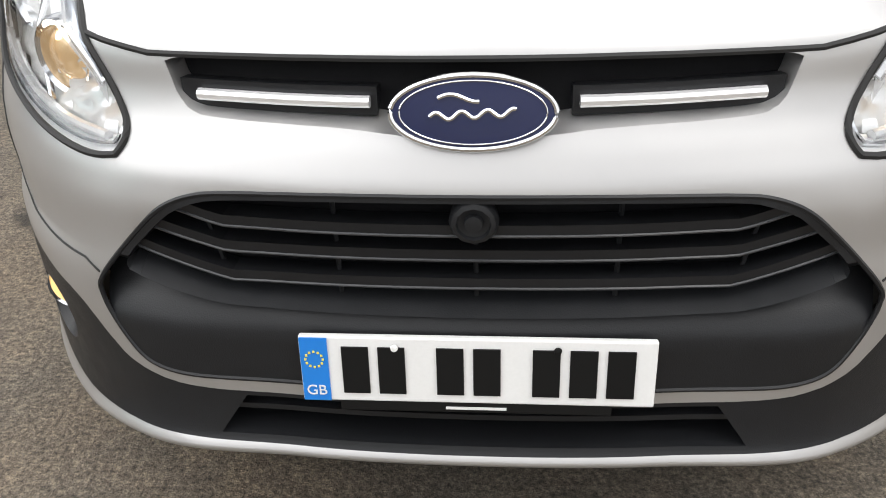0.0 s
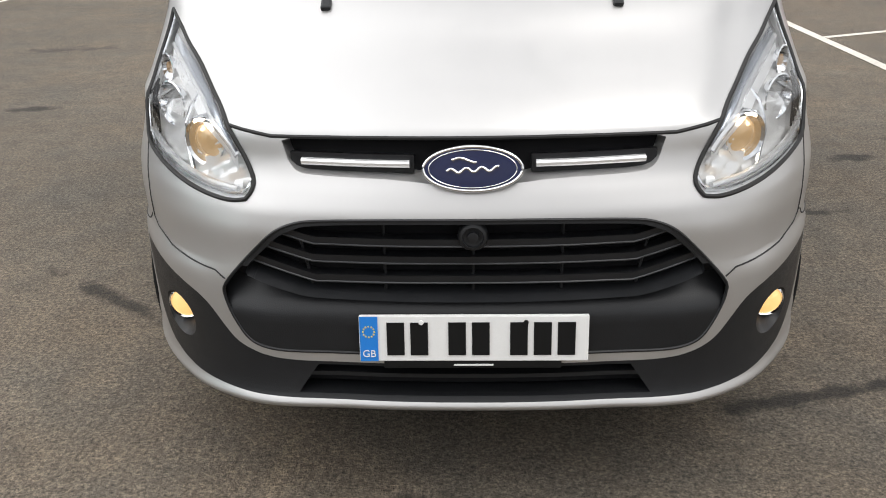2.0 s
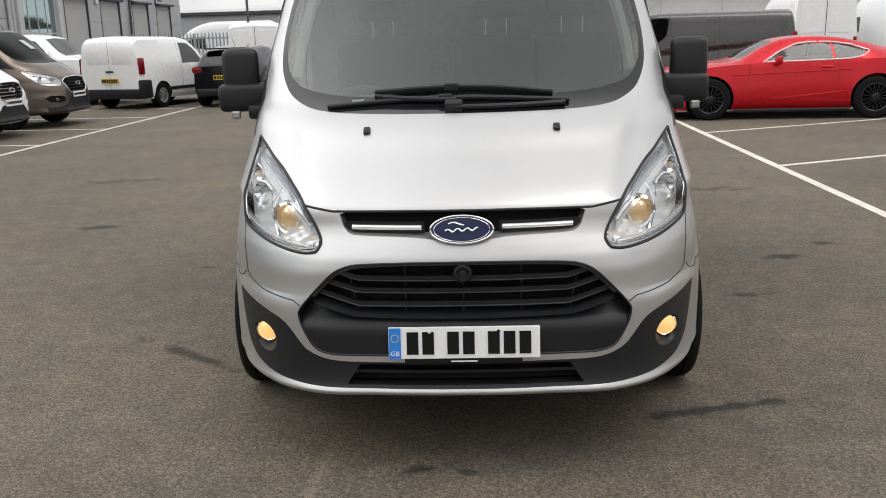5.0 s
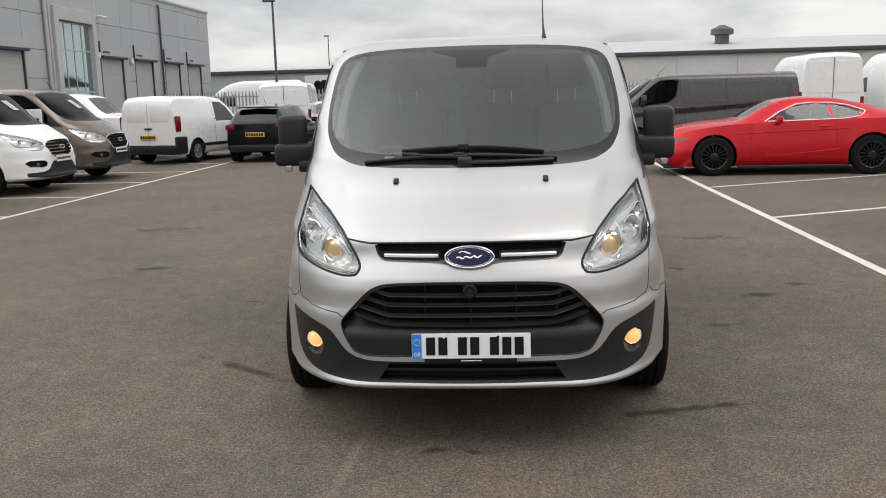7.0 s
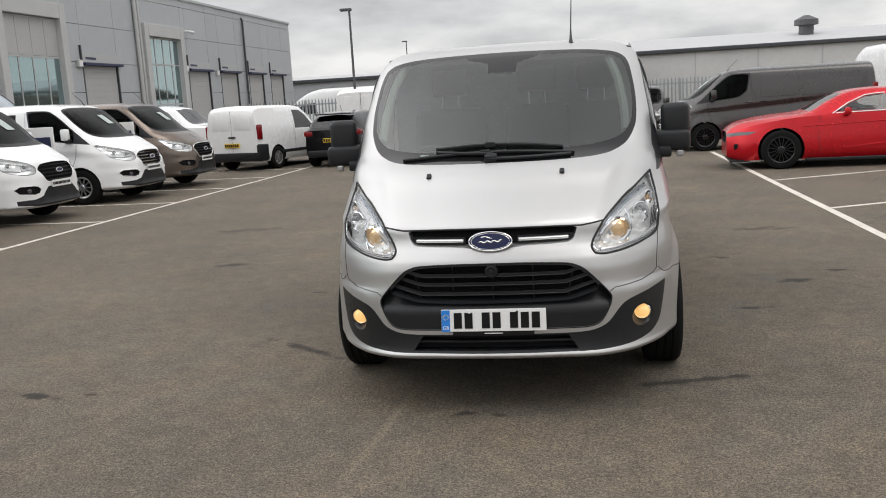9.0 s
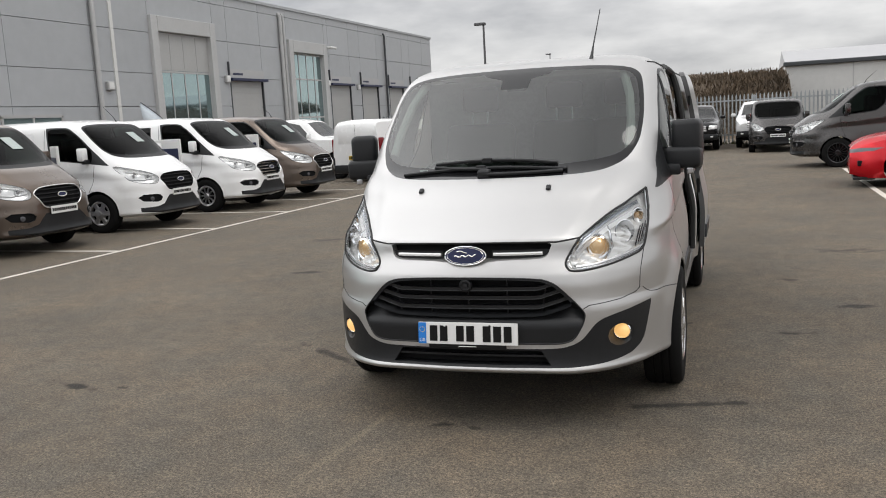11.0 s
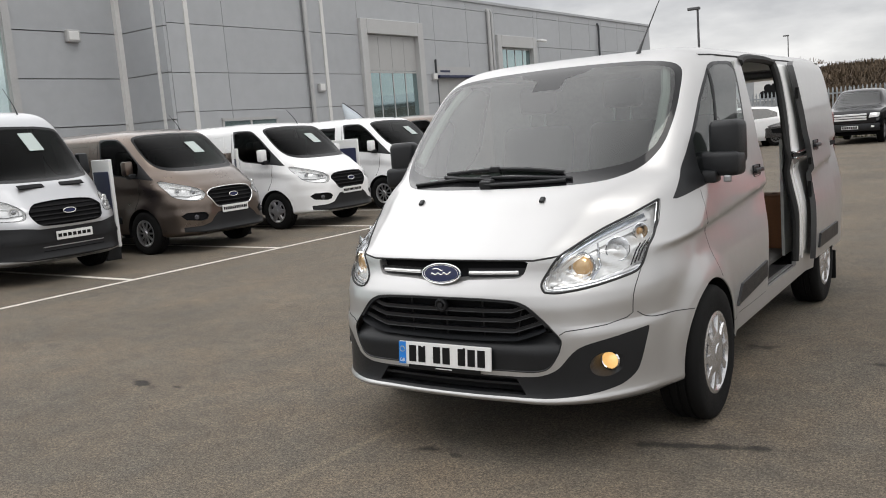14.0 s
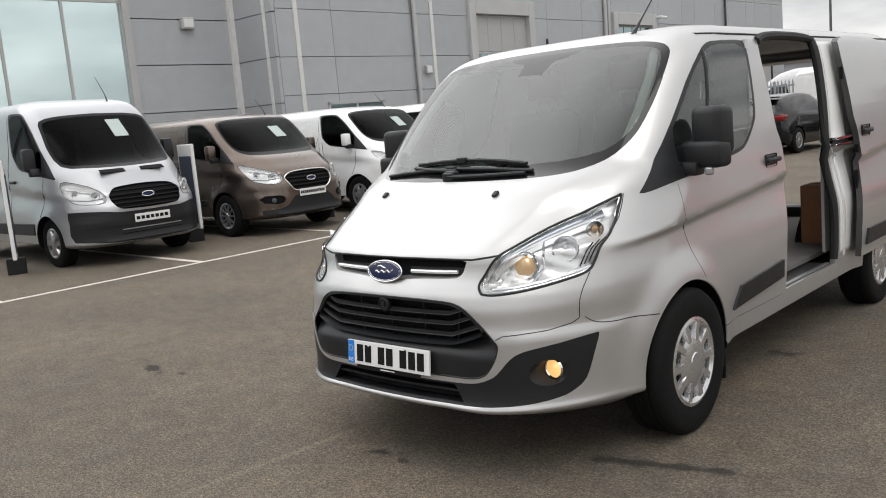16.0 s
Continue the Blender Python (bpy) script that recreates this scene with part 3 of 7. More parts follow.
SCREEN_OUT = eased([(0, 1.868), (0.40, 1.86), (0.567, 1.848), (0.66, 1.833), (0.717, 1.812), (0.752, 1.777), (0.770, 1.70), (0.785, 1.56), (0.780, 1.45), (0.766, 1.385), (0.72, 1.312), (0.66, 1.277), (0.58, 1.253), (0.39, 1.243), (0, 1.241)])
SCREEN_IN = eased([(0, 1.845), (0.40, 1.837), (0.55, 1.825), (0.645, 1.812), (0.70, 1.789), (0.730, 1.752), (0.750, 1.66), (0.762, 1.55), (0.756, 1.46), (0.738, 1.40), (0.688, 1.345), (0.60, 1.318), (0.45, 1.30), (0, 1.29)])
SIDE_WIN = smoothed([(0.80, 1.145), (0.80, 1.145), (0.90, 1.225), (1.0, 1.31), (1.166, 1.466), (1.393, 1.672), (1.547, 1.78), (1.61, 1.808), (1.68, 1.822), (2.07, 1.832), (2.075, 1.80), (2.055, 1.68), (2.015, 1.45), (1.98, 1.385), (1.83, 1.27), (1.74, 1.247), (1.60, 1.233), (1.04, 1.172), (0.84, 1.142)], True, 1)
SIDE_GLASS = smoothed([(1.10, 1.198), (1.112, 1.39), (1.19, 1.462), (1.42, 1.670), (1.56, 1.766), (1.66, 1.803), (2.04, 1.81), (2.025, 1.68), (1.99, 1.46), (1.955, 1.395), (1.82, 1.287), (1.73, 1.264), (1.6, 1.25), (1.25, 1.214)], True, 1)
SLIDE = smoothed([(2.27, 1.862), (2.225, 1.75), (2.225, 1.64), (2.245, 1.45), (2.255, 1.34), (2.31, 1.255), (2.32, 1.15), (2.33, 1.0), (2.275, 0.82), (2.24, 0.70), (2.23, 0.43), (2.23, 0.43), (2.23, 0.43), (3.05, 0.43), (3.05, 0.43), (3.05, 0.43), (3.05, 0.9), (3.02, 1.21), (3.08, 1.5), (3.13, 1.80), (3.13, 1.862)], True, 2)


def wheel(name, parent, at, radius, width, rim, kind, tyre_mat=None):
    """tyre and rim as parts of a vehicle; at places the hub with its outer face towards +z of the pose."""
    bm = bmesh.new()
    w = width / 2
    rr = radius * (0.70 if kind == "sport" else 0.60)
    lathe(bm, [(rr, -w * 0.9), (radius * 0.80, -w), (radius * 0.95, -w * 0.92), (radius, -w * 0.70), (radius, -w * 0.45), (radius - 0.008, -w * 0.43), (radius - 0.008, -w * 0.36), (radius, -w * 0.34),
               (radius, -0.01), (radius - 0.008, -0.006), (radius - 0.008, 0.006), (radius, 0.01), (radius, w * 0.34), (radius - 0.008, w * 0.36), (radius - 0.008, w * 0.43), (radius, w * 0.45),
               (radius, w * 0.70), (radius * 0.95, w * 0.92), (radius * 0.90, w * 0.97), (radius * 0.80, w), (radius * 0.70, w * 0.98), (rr, w * 0.90), (rr, -w * 0.9)], 40, at)
    hub = part("wheel", bm, tyre_mat or M_RUBBER, parent, "black rubber tyre", smooth=True)
    bm = bmesh.new()
    lathe(bm, [(rr + 0.004, w * 0.78), (rr + 0.004, w * 0.93), (rr - 0.012, w * 0.97), (rr - 0.03, w * 0.86), (rr - 0.035, w * 0.5)], 40, at)
    n = {"cap": 10, "alloy": 10, "steel": 6, "sport": 16}[kind]
    core = {"cap": 0.61, "alloy": 0.30, "steel": 0.55, "sport": 0.28}[kind]
    lathe(bm, [(rr * core, w * 0.60), (rr * core, w * 0.86), (rr * core * 0.75, w * 0.97), (rr * 0.22, w * 0.99), (rr * 0.20, w * 1.03), (0.0, w * 1.04)], 32, at)
    for i in range(n):
        a = 2 * math.pi * (i + 0.5) / n
        wd = {"cap": 0.018, "alloy": 0.011, "steel": 0.035, "sport": 0.008}[kind] * radius / 0.34
        m = at @ Matrix.Rotation(a, 4, "Z")
        p = [(rr * core * 0.8, wd * 0.75, w * 0.95), (rr - 0.012, wd, w * 0.93), (rr - 0.012, -wd, w * 0.93), (rr * core * 0.8, -wd * 0.75, w * 0.95)]
        top = [bm.verts.new(m @ Vector(q)) for q in p]
        low = [bm.verts.new(m @ Vector((q[0], q[1] * 1.35, w * 0.70))) for q in p]
        bm.faces.new(top)
        for k in range(4):
            bm.faces.new((top[k], low[k], low[(k + 1) % 4], top[(k + 1) % 4]))
    part("rim", bm, rim, hub, {"cap": "silver spoked hubcap", "alloy": "silver multi-spoke alloy rim", "steel": "grey steel rim", "sport": "black spoked rim"}[kind], smooth=True)
    bm = bmesh.new()
    lathe(bm, [(rr, w * 0.35), (rr * 0.5, w * 0.30), (0.0, w * 0.30)], 24, at)
    part("brake_disc", bm, M_DARK, hub)
    return hub


def side_pose(y, s, z=HUB_Z, x=0.87):
    """A wheel's pose on the side s of a vehicle that faces -y."""
    return Matrix.Translation((s * x, y, z)) @ Matrix.Rotation(radians(90) * s, 4, "Y")


def number_plate(parent, x, y, z, w=0.52, h=0.111, yellow=False, tilt=0.0, strip=True, bars=(2, 2, 3), face=-1, ink=0.355):
    """A plate whose writing is plain bars. face: the way it looks along y."""
    m = Matrix.Translation((x, y, z)) @ Matrix.Rotation(radians(tilt), 4, "X") @ (Matrix.Rotation(math.pi, 4, "Z") if face > 0 else Matrix())
    bm = boxm(-w / 2, w / 2, -0.006, 0.006, -h / 2, h / 2, 0.003, 2, m)
    plate = part("number_plate", bm, M_PLATEY if yellow else M_PLATE, parent, ("yellow" if yellow else "white") + " plate with black bars")
    x0 = -w / 2 + 0.012
    if strip:
        part("blue_strip", boxm(-w / 2 + 0.002, -w / 2 + 0.043, -0.0085, -0.004, -h / 2 + 0.002, h / 2 - 0.002, m=m), M_BLUE, plate, "blue strip at the edge of the plate")
        x0 = -w / 2 + 0.058
    total = sum(bars)
    free = w / 2 - 0.022 - x0
    step = free / (total + 0.6 * (len(bars) - 1))
    k = 0.0
    for g in bars:
        for _ in range(g):
            part("bar", boxm(x0 + k * step + step * 0.1, x0 + k * step + step * 0.84, -0.0088, -0.004, -h * ink, h * ink, m=m), M_INK, plate)
            k += 1
        k += 0.6
    return plate, m


def oval(bm, rx, rz, depth, m, n=40, dome=0.0):
    """A flat-backed oval disc facing -y."""
    a = [bm.verts.new(m @ Vector((rx * math.cos(2 * math.pi * i / n), 0, rz * math.sin(2 * math.pi * i / n)))) for i in range(n)]
    b = [bm.verts.new(m @ Vector((rx * math.cos(2 * math.pi * i / n), -depth, rz * math.sin(2 * math.pi * i / n)))) for i in range(n)]
    c = bm.verts.new(m @ Vector((0, -depth - dome, 0)))
    for i in range(n):
        j = (i + 1) % n
        bm.faces.new((a[i], a[j], b[j], b[i]))
        bm.faces.new((b[i], b[j], c))
    return bm


def badge(parent, y, z, rx, rz, tilt, x=0.0):
    """A navy oval in a chrome ring with a plain flourish in place of lettering."""
    m = Matrix.Translation((x, y, z)) @ Matrix.Rotation(radians(-tilt), 4, "X")
    ob = part("badge", oval(bmesh.new(), rx, rz, 0.012, m, dome=0.004), M_NAVY, parent, "navy oval badge in a chrome ring", smooth=True)
    ring = [m @ Vector((rx * math.cos(t), -0.011, rz * math.sin(t))) for t in np.linspace(0, 2 * math.pi, 48, endpoint=False)]
    part("ring", tube(bmesh.new(), ring, rz * 0.085, 8, True), M_CHROME, ob, smooth=True)
    ring = [m @ Vector((rx * 0.89 * math.cos(t), -0.0135, rz * 0.86 * math.sin(t))) for t in np.linspace(0, 2 * math.pi, 48, endpoint=False)]
    part("inner_ring", tube(bmesh.new(), ring, rz * 0.022, 6, True), M_CHROME, ob, smooth=True)
    wave = [m @ Vector((rx * (-0.52 + 1.04 * t), -0.0155, rz * (0.10 * math.sin(t * 21) - 0.10 + 0.12 * t))) for t in np.linspace(0, 1, 40)]
    bm = tube(bmesh.new(), wave, rz * 0.06, 6)
    tube(bm, [m @ Vector((rx * (-0.42 + 0.5 * t), -0.0155, rz * (0.40 + 0.1 * math.sin(t * 5)))) for t in np.linspace(0, 1, 12)], rz * 0.06, 6)
    part("flourish", bm, M_CHROME, ob, smooth=True)
    return ob


def ribbon(bm, pts, dy, dz):
    """A bar of rectangular section (dy deep, dz high) along points, its front edge on them."""
    rings = [[bm.verts.new((x, y + a, z + b)) for a, b in ((0, -dz / 2), (dy, -dz / 2 * 0.7), (dy, dz / 2 * 0.7), (0, dz / 2))] for x, y, z in pts]
    for a, b in zip(rings, rings[1:]):
        for k in range(4):
            bm.faces.new((a[k], a[(k + 1) % 4], b[(k + 1) % 4], b[k]))
    bm.faces.new(rings[0])
    bm.faces.new(rings[-1][::-1])
    return bm


def headlamp(van, bm, poly, s, lit):
    """Cuts a lamp out of the nose and fits lens, bowl, bezel, projector and indicator."""
    piece = carve(bm, poly, "y", is_nose)
    lens = part("headlight", copy_bm(piece), M_LENS, van, "clear headlight lens over chrome reflectors", smooth=True)
    part("lamp_seal", tube(bmesh.new(), on_nose(poly + poly[:1], 0.001), 0.0055, 6, False), M_SEAM, lens, smooth=True)
    cx, cz = sum(p[0] for p in poly) / len(poly), sum(p[1] for p in poly) / len(poly)

    def sink(c, d, k):
        return (cx + (c.x - cx) * k, c.y + d, cz + (c.z - cz) * k)

    def flute(c):
        # stepped chrome facets behind the bulbs
        u = (abs(c.x) * 0.8 - c.z * 0.6) * 26
        v = (abs(c.x) * 0.5 + c.z) * 17
        return sink(c, 0.052 + 0.007 * math.cos(6.28 * u) + 0.006 * math.cos(6.28 * v), 0.95)
    part("bezel", rim_of(piece, lambda c: Vector(sink(c, 0.05, 0.94))), M_LAMPBODY, lens, smooth=True)
    edge = [(cx + (x - cx) * 0.945, cz + (z - cz) * 0.94) for x, z in poly]
    bms = bmesh.new()
    outer_v = [bms.verts.new((x, front(x, z) + 0.006, z)) for x, z in poly]
    inner_v = [bms.verts.new((x, front(x, z) + 0.026, z)) for x, z in edge]
    for k in range(len(poly)):
        j = (k + 1) % len(poly)
        bms.faces.new((outer_v[k], outer_v[j], inner_v[j], inner_v[k]))
    part("lamp_surround", bms, M_LAMPBODY, lens, "white inner surround", smooth=True)
    inner = [(cx + (x - cx) * 0.955, cz + (z - cz) * 0.945) for x, z in poly]
    part("bright_edge", tube(bmesh.new(), [(x, front(x, z) + 0.012, z) for x, z in inner + inner[:1]], 0.004, 6), M_CHROME, lens, smooth=True)
    part("reflector", moved(copy_bm(piece), flute), M_REFLECT, lens, "rippled chrome reflector", smooth=True)
    piece.free()
    return lens


def hero_van():
    van = thing("delivery_van", "silver panel van with black bumper, lamps lit, side door open", "van", at=VAN_AT)
    zs = sorted(set([round(0.26 + 0.02 * i, 4) for i in range(81)] + [round(0.73 + 0.01 * i, 4) for i in range(25)] + [round(0.41 + 0.01 * i, 4) for i in range(6)] + [0.307, 0.3125, 0.318, 0.3255, 0.335, 0.345, 0.633, 0.645, 0.6505, 0.655] + [0.30, 0.32, 1.865, 1.88, 1.89, 1.9, 1.91, 1.92, 1.93, 1.94, 1.948, 1.955]))
    zs = [z for z in zs if z <= 1.955]
    bm = shell(zs, 1, 60)

    # glazing
    border = carve(bm, SCREEN_OUT, "y", is_nose)
    pane = carve(border, SCREEN_IN, "y", is_nose)
    shade = carve(pane, [(-0.27, 1.86), (0.25, 1.86), (0.19, 1.822), (0.12, 1.805), (0.085, 1.793), (0.078, 1.735), (-0.09, 1.735), (-0.097, 1.793), (-0.14, 1.808), (-0.21, 1.822)], "y", is_nose)
    screen = part("windscreen", pane, M_SCREEN, van, "windscreen reflecting a grey sky", smooth=True)
    part("screen_border", border, M_FRIT, screen, "black border and scuttle", smooth=True)

    part("screen_shade", shade, M_FRIT, screen, "black printed shade round the sensor", smooth=True)

    # upper slot
    slot = carve(bm, eased([(0, 0.953), (0.2, 0.951), (0.425, 0.9475), (0.418, 0.925), (0.408, 0.895), (0.39, 0.875), (0.36, 0.869), (0.18, 0.867), (0.11, 0.860), (0, 0.850)]), "y", is_nose)
    upper = part("upper_grille", rim_of(slot, lambda c: Vector((c.x * 0.992, c.y + 0.055, c.z + (0.014 if c.z < 0.93 else 0.0)))), M_SILVER, van, "dark slot below the bonnet with chrome strips", smooth=True)
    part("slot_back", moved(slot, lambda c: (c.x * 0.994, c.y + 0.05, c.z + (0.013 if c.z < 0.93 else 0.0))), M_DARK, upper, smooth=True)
    for s in (-1, 1):
        xs = np.linspace(0.128, 0.405, 14)
        holder = ribbon(bmesh.new(), [(s * x, front(x, 0.895) + 0.012, 0.895) for x in xs], 0.03, 0.040)
        part("bar_holder", holder, M_PLASTIC, upper)
        xs = np.linspace(0.137, 0.378, 14)
        part("chrome_bar", tube(bmesh.new(), [(s * x, front(x, 0.896) + 0.006, 0.896) for x in xs], 0.0085, 10), M_BRIGHT, upper, "bright chrome strip")
    badge(van, 0.045, 0.891, 0.106, 0.047, 16)

    # hexagonal grille
    hexa = eased([(0, 0.787), (0.19, 0.786), (0.36, 0.777), (0.40, 0.769), (0.44, 0.752), (0.475, 0.722), (0.552, 0.64), (0.578, 0.606), (0.582, 0.590), (0.572, 0.548), (0.54, 0.489), (0.515, 0.466), (0.47, 0.454), (0.40, 0.451), (0, 0.449)])
    mouth = carve(bm, hexa, "y", is_nose)
    slats = carve(mouth, eased([(0, 0.778), (0.19, 0.777), (0.35, 0.768), (0.39, 0.760), (0.43, 0.743), (0.46, 0.716), (0.532, 0.645), (0.49, 0.628), (0.40, 0.598), (0.36, 0.590), (0.2, 0.586), (0, 0.584)]), "y", is_nose)
    def ledge(c):
        # the panel rolls back towards the slats
        k = max(0.0, min(c.z, 0.61) - 0.553) * max(0.0, min(1.0, (0.66 - c.z) / 0.04))
        return (c.x, c.y + 0.95 * k, c.z)
    moved(mouth, ledge)
    grille = part("grille", mouth, M_PLASTIC, van, "black hexagonal grille with slats", smooth=True)
    part("grille_surround", rim_of(slats, lambda c: Vector((c.x * 0.985, c.y + 0.065, c.z + (0.028 if c.z < 0.66 else -0.006)))), M_PLASTIC, grille, smooth=True)
    # shallow back sheet; the depth of shade behind the slats is its colour
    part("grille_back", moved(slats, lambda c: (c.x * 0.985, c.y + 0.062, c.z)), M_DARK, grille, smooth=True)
    part("grille_lip", tube(bmesh.new(), on_nose(dense(hexa + hexa[:1], 0.03), -0.001), 0.004, 6), M_PLASTIC, grille, smooth=True)
    for z0, reach in ((0.728, 0.445), (0.682, 0.487), (0.634, 0.51)):
        pts = []
        for x in np.linspace(-reach, reach, 41):
            z = z0 + 0.32 * max(0.0, abs(x) - 0.36)
            pts.append((x, front(x, z) + 0.014, z))
        slat = part("slat", ribbon(bmesh.new(), pts, 0.040, 0.017), M_SLAT, grille)
        # thin highlight on the slat's front edge, painted as a lighter grey line
        part("slat_edge", tube(bmesh.new(), [(x, y - 0.0005, z - 0.008) for x, y, z in pts], 0.0022, 5), M_SLATEDGE, slat)
    for x, lean in ((-0.40, 0.03), (-0.20, 0.0), (0.0, 0.0), (0.20, 0.0), (0.40, -0.03)):
        yb = front(x, 0.68) + 0.034
        rib = [(x, yb, 0.765 if abs(x) < 0.3 else 0.755), (x + lean * 0.5, yb, 0.69), (x + lean, yb, 0.602)]
        part("rib", tube(bmesh.new(), rib, 0.004, 5), M_SLAT, grille)
    knob = bmesh.new()
    lathe(knob, [(0.034, 0.0), (0.034, 0.012), (0.030, 0.02), (0.024, 0.022), (0.022, 0.016), (0.013, 0.014), (0.012, 0.022), (0.0, 0.024)], 12, Matrix.Translation((0, front(0, 0.75) + 0.02, 0.748)) @ Matrix.Rotation(radians(90), 4, "X"))
    part("towing_eye_cap", knob, M_PLASTIC, grille, "round black cap in the grille", smooth=True)

    # number plate
    plate, pm = number_plate(van, 0, 0.002, 0.505, tilt=-6)
    for i in range(12):
        a = 2 * math.pi * i / 12
        part("star", boxm(-0.2375 + 0.013 * math.cos(a) - 0.0016, -0.2375 + 0.013 * math.cos(a) + 0.0016, -0.0098, -0.008, 0.018 + 0.013 * math.sin(a) - 0.0016, 0.018 + 0.013 * math.sin(a) + 0.0016, m=pm), M_STAR, plate)
    cu = bpy.data.curves.new("country_letters", "FONT")
    cu.body, cu.size, cu.align_x, cu.extrude = "GB", 0.024, "CENTER", 0.0004
    txt = new("country_letters", cu)
    txt.data.materials.append(M_PLATE)
    txt.parent = plate
    txt.matrix_local = pm @ Matrix.Translation((-0.2375, -0.0092, -0.043)) @ Matrix.Rotation(radians(90), 4, "X")
    holder = part("plate_holder", boxm(-0.205, 0.20, -0.004, 0.006, -0.074, -0.052, 0.002, 1, pm), M_INK, plate, "black plate holder")
    part("pale_bar", boxm(-0.045, 0.045, -0.0055, -0.003, -0.067, -0.063, m=pm), M_FLEX, holder)
    for x, z in ((-0.118, 0.04), (0.118, 0.04)):
        part("screw_cap", lathe(bmesh.new(), [(0.006, 0.0), (0.005, 0.003), (0.0, 0.004)], 12, pm @ Matrix.Translation((x, -0.009, z)) @ Matrix.Rotation(radians(90), 4, "X")), M_PLATE if x < 0 else M_INK, plate)

    # lower black band with intake and fog lamps
    low = eased([(0, 0.426), (0.36, 0.425), (0.46, 0.431), (0.51, 0.442), (0.56, 0.465), (0.585, 0.492), (0.612, 0.527), (0.635, 0.551), (0.665, 0.568), (0.72, 0.581), (0.78, 0.593), (0.862, 0.612), (0.869, 0.608), (0.858, 0.54), (0.842, 0.455), (0.83, 0.415), (0.812, 0.391), (0.785, 0.367), (0.74, 0.353), (0.664, 0.342), (0.5, 0.334), (0, 0.331)])
    band = carve(bm, low, "y", is_nose)
    trap = [(-0.365, 0.418), (0.365, 0.418), (0.415, 0.345), (-0.415, 0.345)]
    intake = carve(band, trap, "y", is_nose)
    fogs = {s: carve(band, circle(s * 0.738, 0.470, 0.056, 28, 0.98), "y", is_nose) for s in (-1, 1)}
    skirt(band, lambda c: c + Vector((0, 0.014, 0)))
    trim = part("bumper_trim", band, M_PLASTIC, van, "textured black lower bumper", smooth=True)
    low_g = part("lower_intake", rim_of(intake, lambda c: c + Vector((0, 0.07, -0.004))), M_PLASTIC, van, "low black air intake", smooth=True)
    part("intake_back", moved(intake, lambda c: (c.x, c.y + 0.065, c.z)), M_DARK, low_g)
    part("slat", ribbon(bmesh.new(), [(x, front(x, 0.388) + 0.012, 0.388) for x in np.linspace(-0.39, 0.39, 25)], 0.04, 0.010), M_PLASTIC, low_g)
    for s in (-1, 1):
        piece = fogs[s]
        fog = part("fog_lamp", rim_of(piece, lambda c: Vector((s * 0.736 + (c.x - s * 0.738) * 0.72, 0.258, 0.478 + (c.z - 0.470) * 0.72))), M_PLASTIC, van, "round fog lamp, lit", smooth=True)
        piece.free()
        m = Matrix.Translation((s * 0.736, 0.254, 0.478)) @ Matrix.Rotation(radians(90), 4, "X")
        part("bowl", lathe(bmesh.new(), [(0.0445, 0.004), (0.040, 0.012), (0.036, 0.008)], 24, m), M_CHROME, fog, smooth=True)
        part("lens", lathe(bmesh.new(), [(0.037, 0.0), (0.036, 0.008), (0.026, 0.015), (0.0, 0.019)], 24, m), M_FOGLIT, fog, "glowing fog lamp lens", smooth=True)

    # headlights
    lamp_poly = smoothed([(0.824, 1.153), (0.824, 1.153), (0.824, 1.153), (0.78, 1.124), (0.735, 1.092), (0.685, 1.066), (0.645, 1.038), (0.60, 1.002), (0.552, 0.962), (0.520, 0.912), (0.496, 0.868), (0.489, 0.845), (0.497, 0.826), (0.51, 0.812), (0.51, 0.812), (0.549, 0.805), (0.62, 0.810), (0.695, 0.822), (0.77, 0.842), (0.832, 0.863), (0.842, 0.91), (0.850, 0.975), (0.845, 1.04), (0.832, 1.10)], True, 2)
    for s in (-1, 1):
        poly = lamp_poly if s > 0 else mirror_poly(lamp_poly)
        lens = headlamp(van, bm, poly, s, True)
        # projector
        px, pz = s * 0.622, 0.905
        m = Matrix.Translation((px, front(px, pz) + 0.052, pz)) @ Matrix.Rotation(radians(90), 4, "X") @ Matrix.Rotation(radians(s * 26), 4, "Y")
        part("projector_ring", lathe(bmesh.new(), [(0.064, -0.02), (0.064, 0.012), (0.058, 0.022), (0.050, 0.018), (0.046, 0.0), (0.044, -0.02)], 32, m), M_CHROME, lens, smooth=True)
        part("projector_lens", lathe(bmesh.new(), [(0.045, 0.0), (0.038, 0.012), (0.022, 0.020), (0.0, 0.023)], 28, m), M_WARM, lens, "warm lit projector lens", smooth=True)
        bulb = bpy.data.lights.new("dipped_beam", "POINT")
        bulb.energy, bulb.color, bulb.shadow_soft_size = 0.04, (1.0, 0.84, 0.64), 0.012
        lit_bulb = new("dipped_beam", bulb)
        lit_bulb.parent = lens
        lit_bulb.matrix_local = Matrix.Translation((s * 0.655, front(0.64, 0.90) + 0.028, 0.945))
        # main beam bowl and indicator
        bx, bz = s * 0.735, 0.965
        m = Matrix.Translation((bx, front(bx, bz) + 0.060, bz)) @ Matrix.Rotation(radians(90), 4, "X") @ Matrix.Rotation(radians(s * 40), 4, "Y")
        part("beam_bowl", lathe(bmesh.new(), [(0.058, 0.018), (0.054, 0.020), (0.046, 0.0), (0.028, -0.018), (0.0, -0.024)], 28, m), M_CHROME, lens, smooth=True)
        part("bulb", lathe(bmesh.new(), [(0.009, -0.02), (0.009, 0.012), (0.0, 0.018)], 12, m), M_LAMPBODY, lens, smooth=True)
        ix, iz = s * 0.788, 1.025
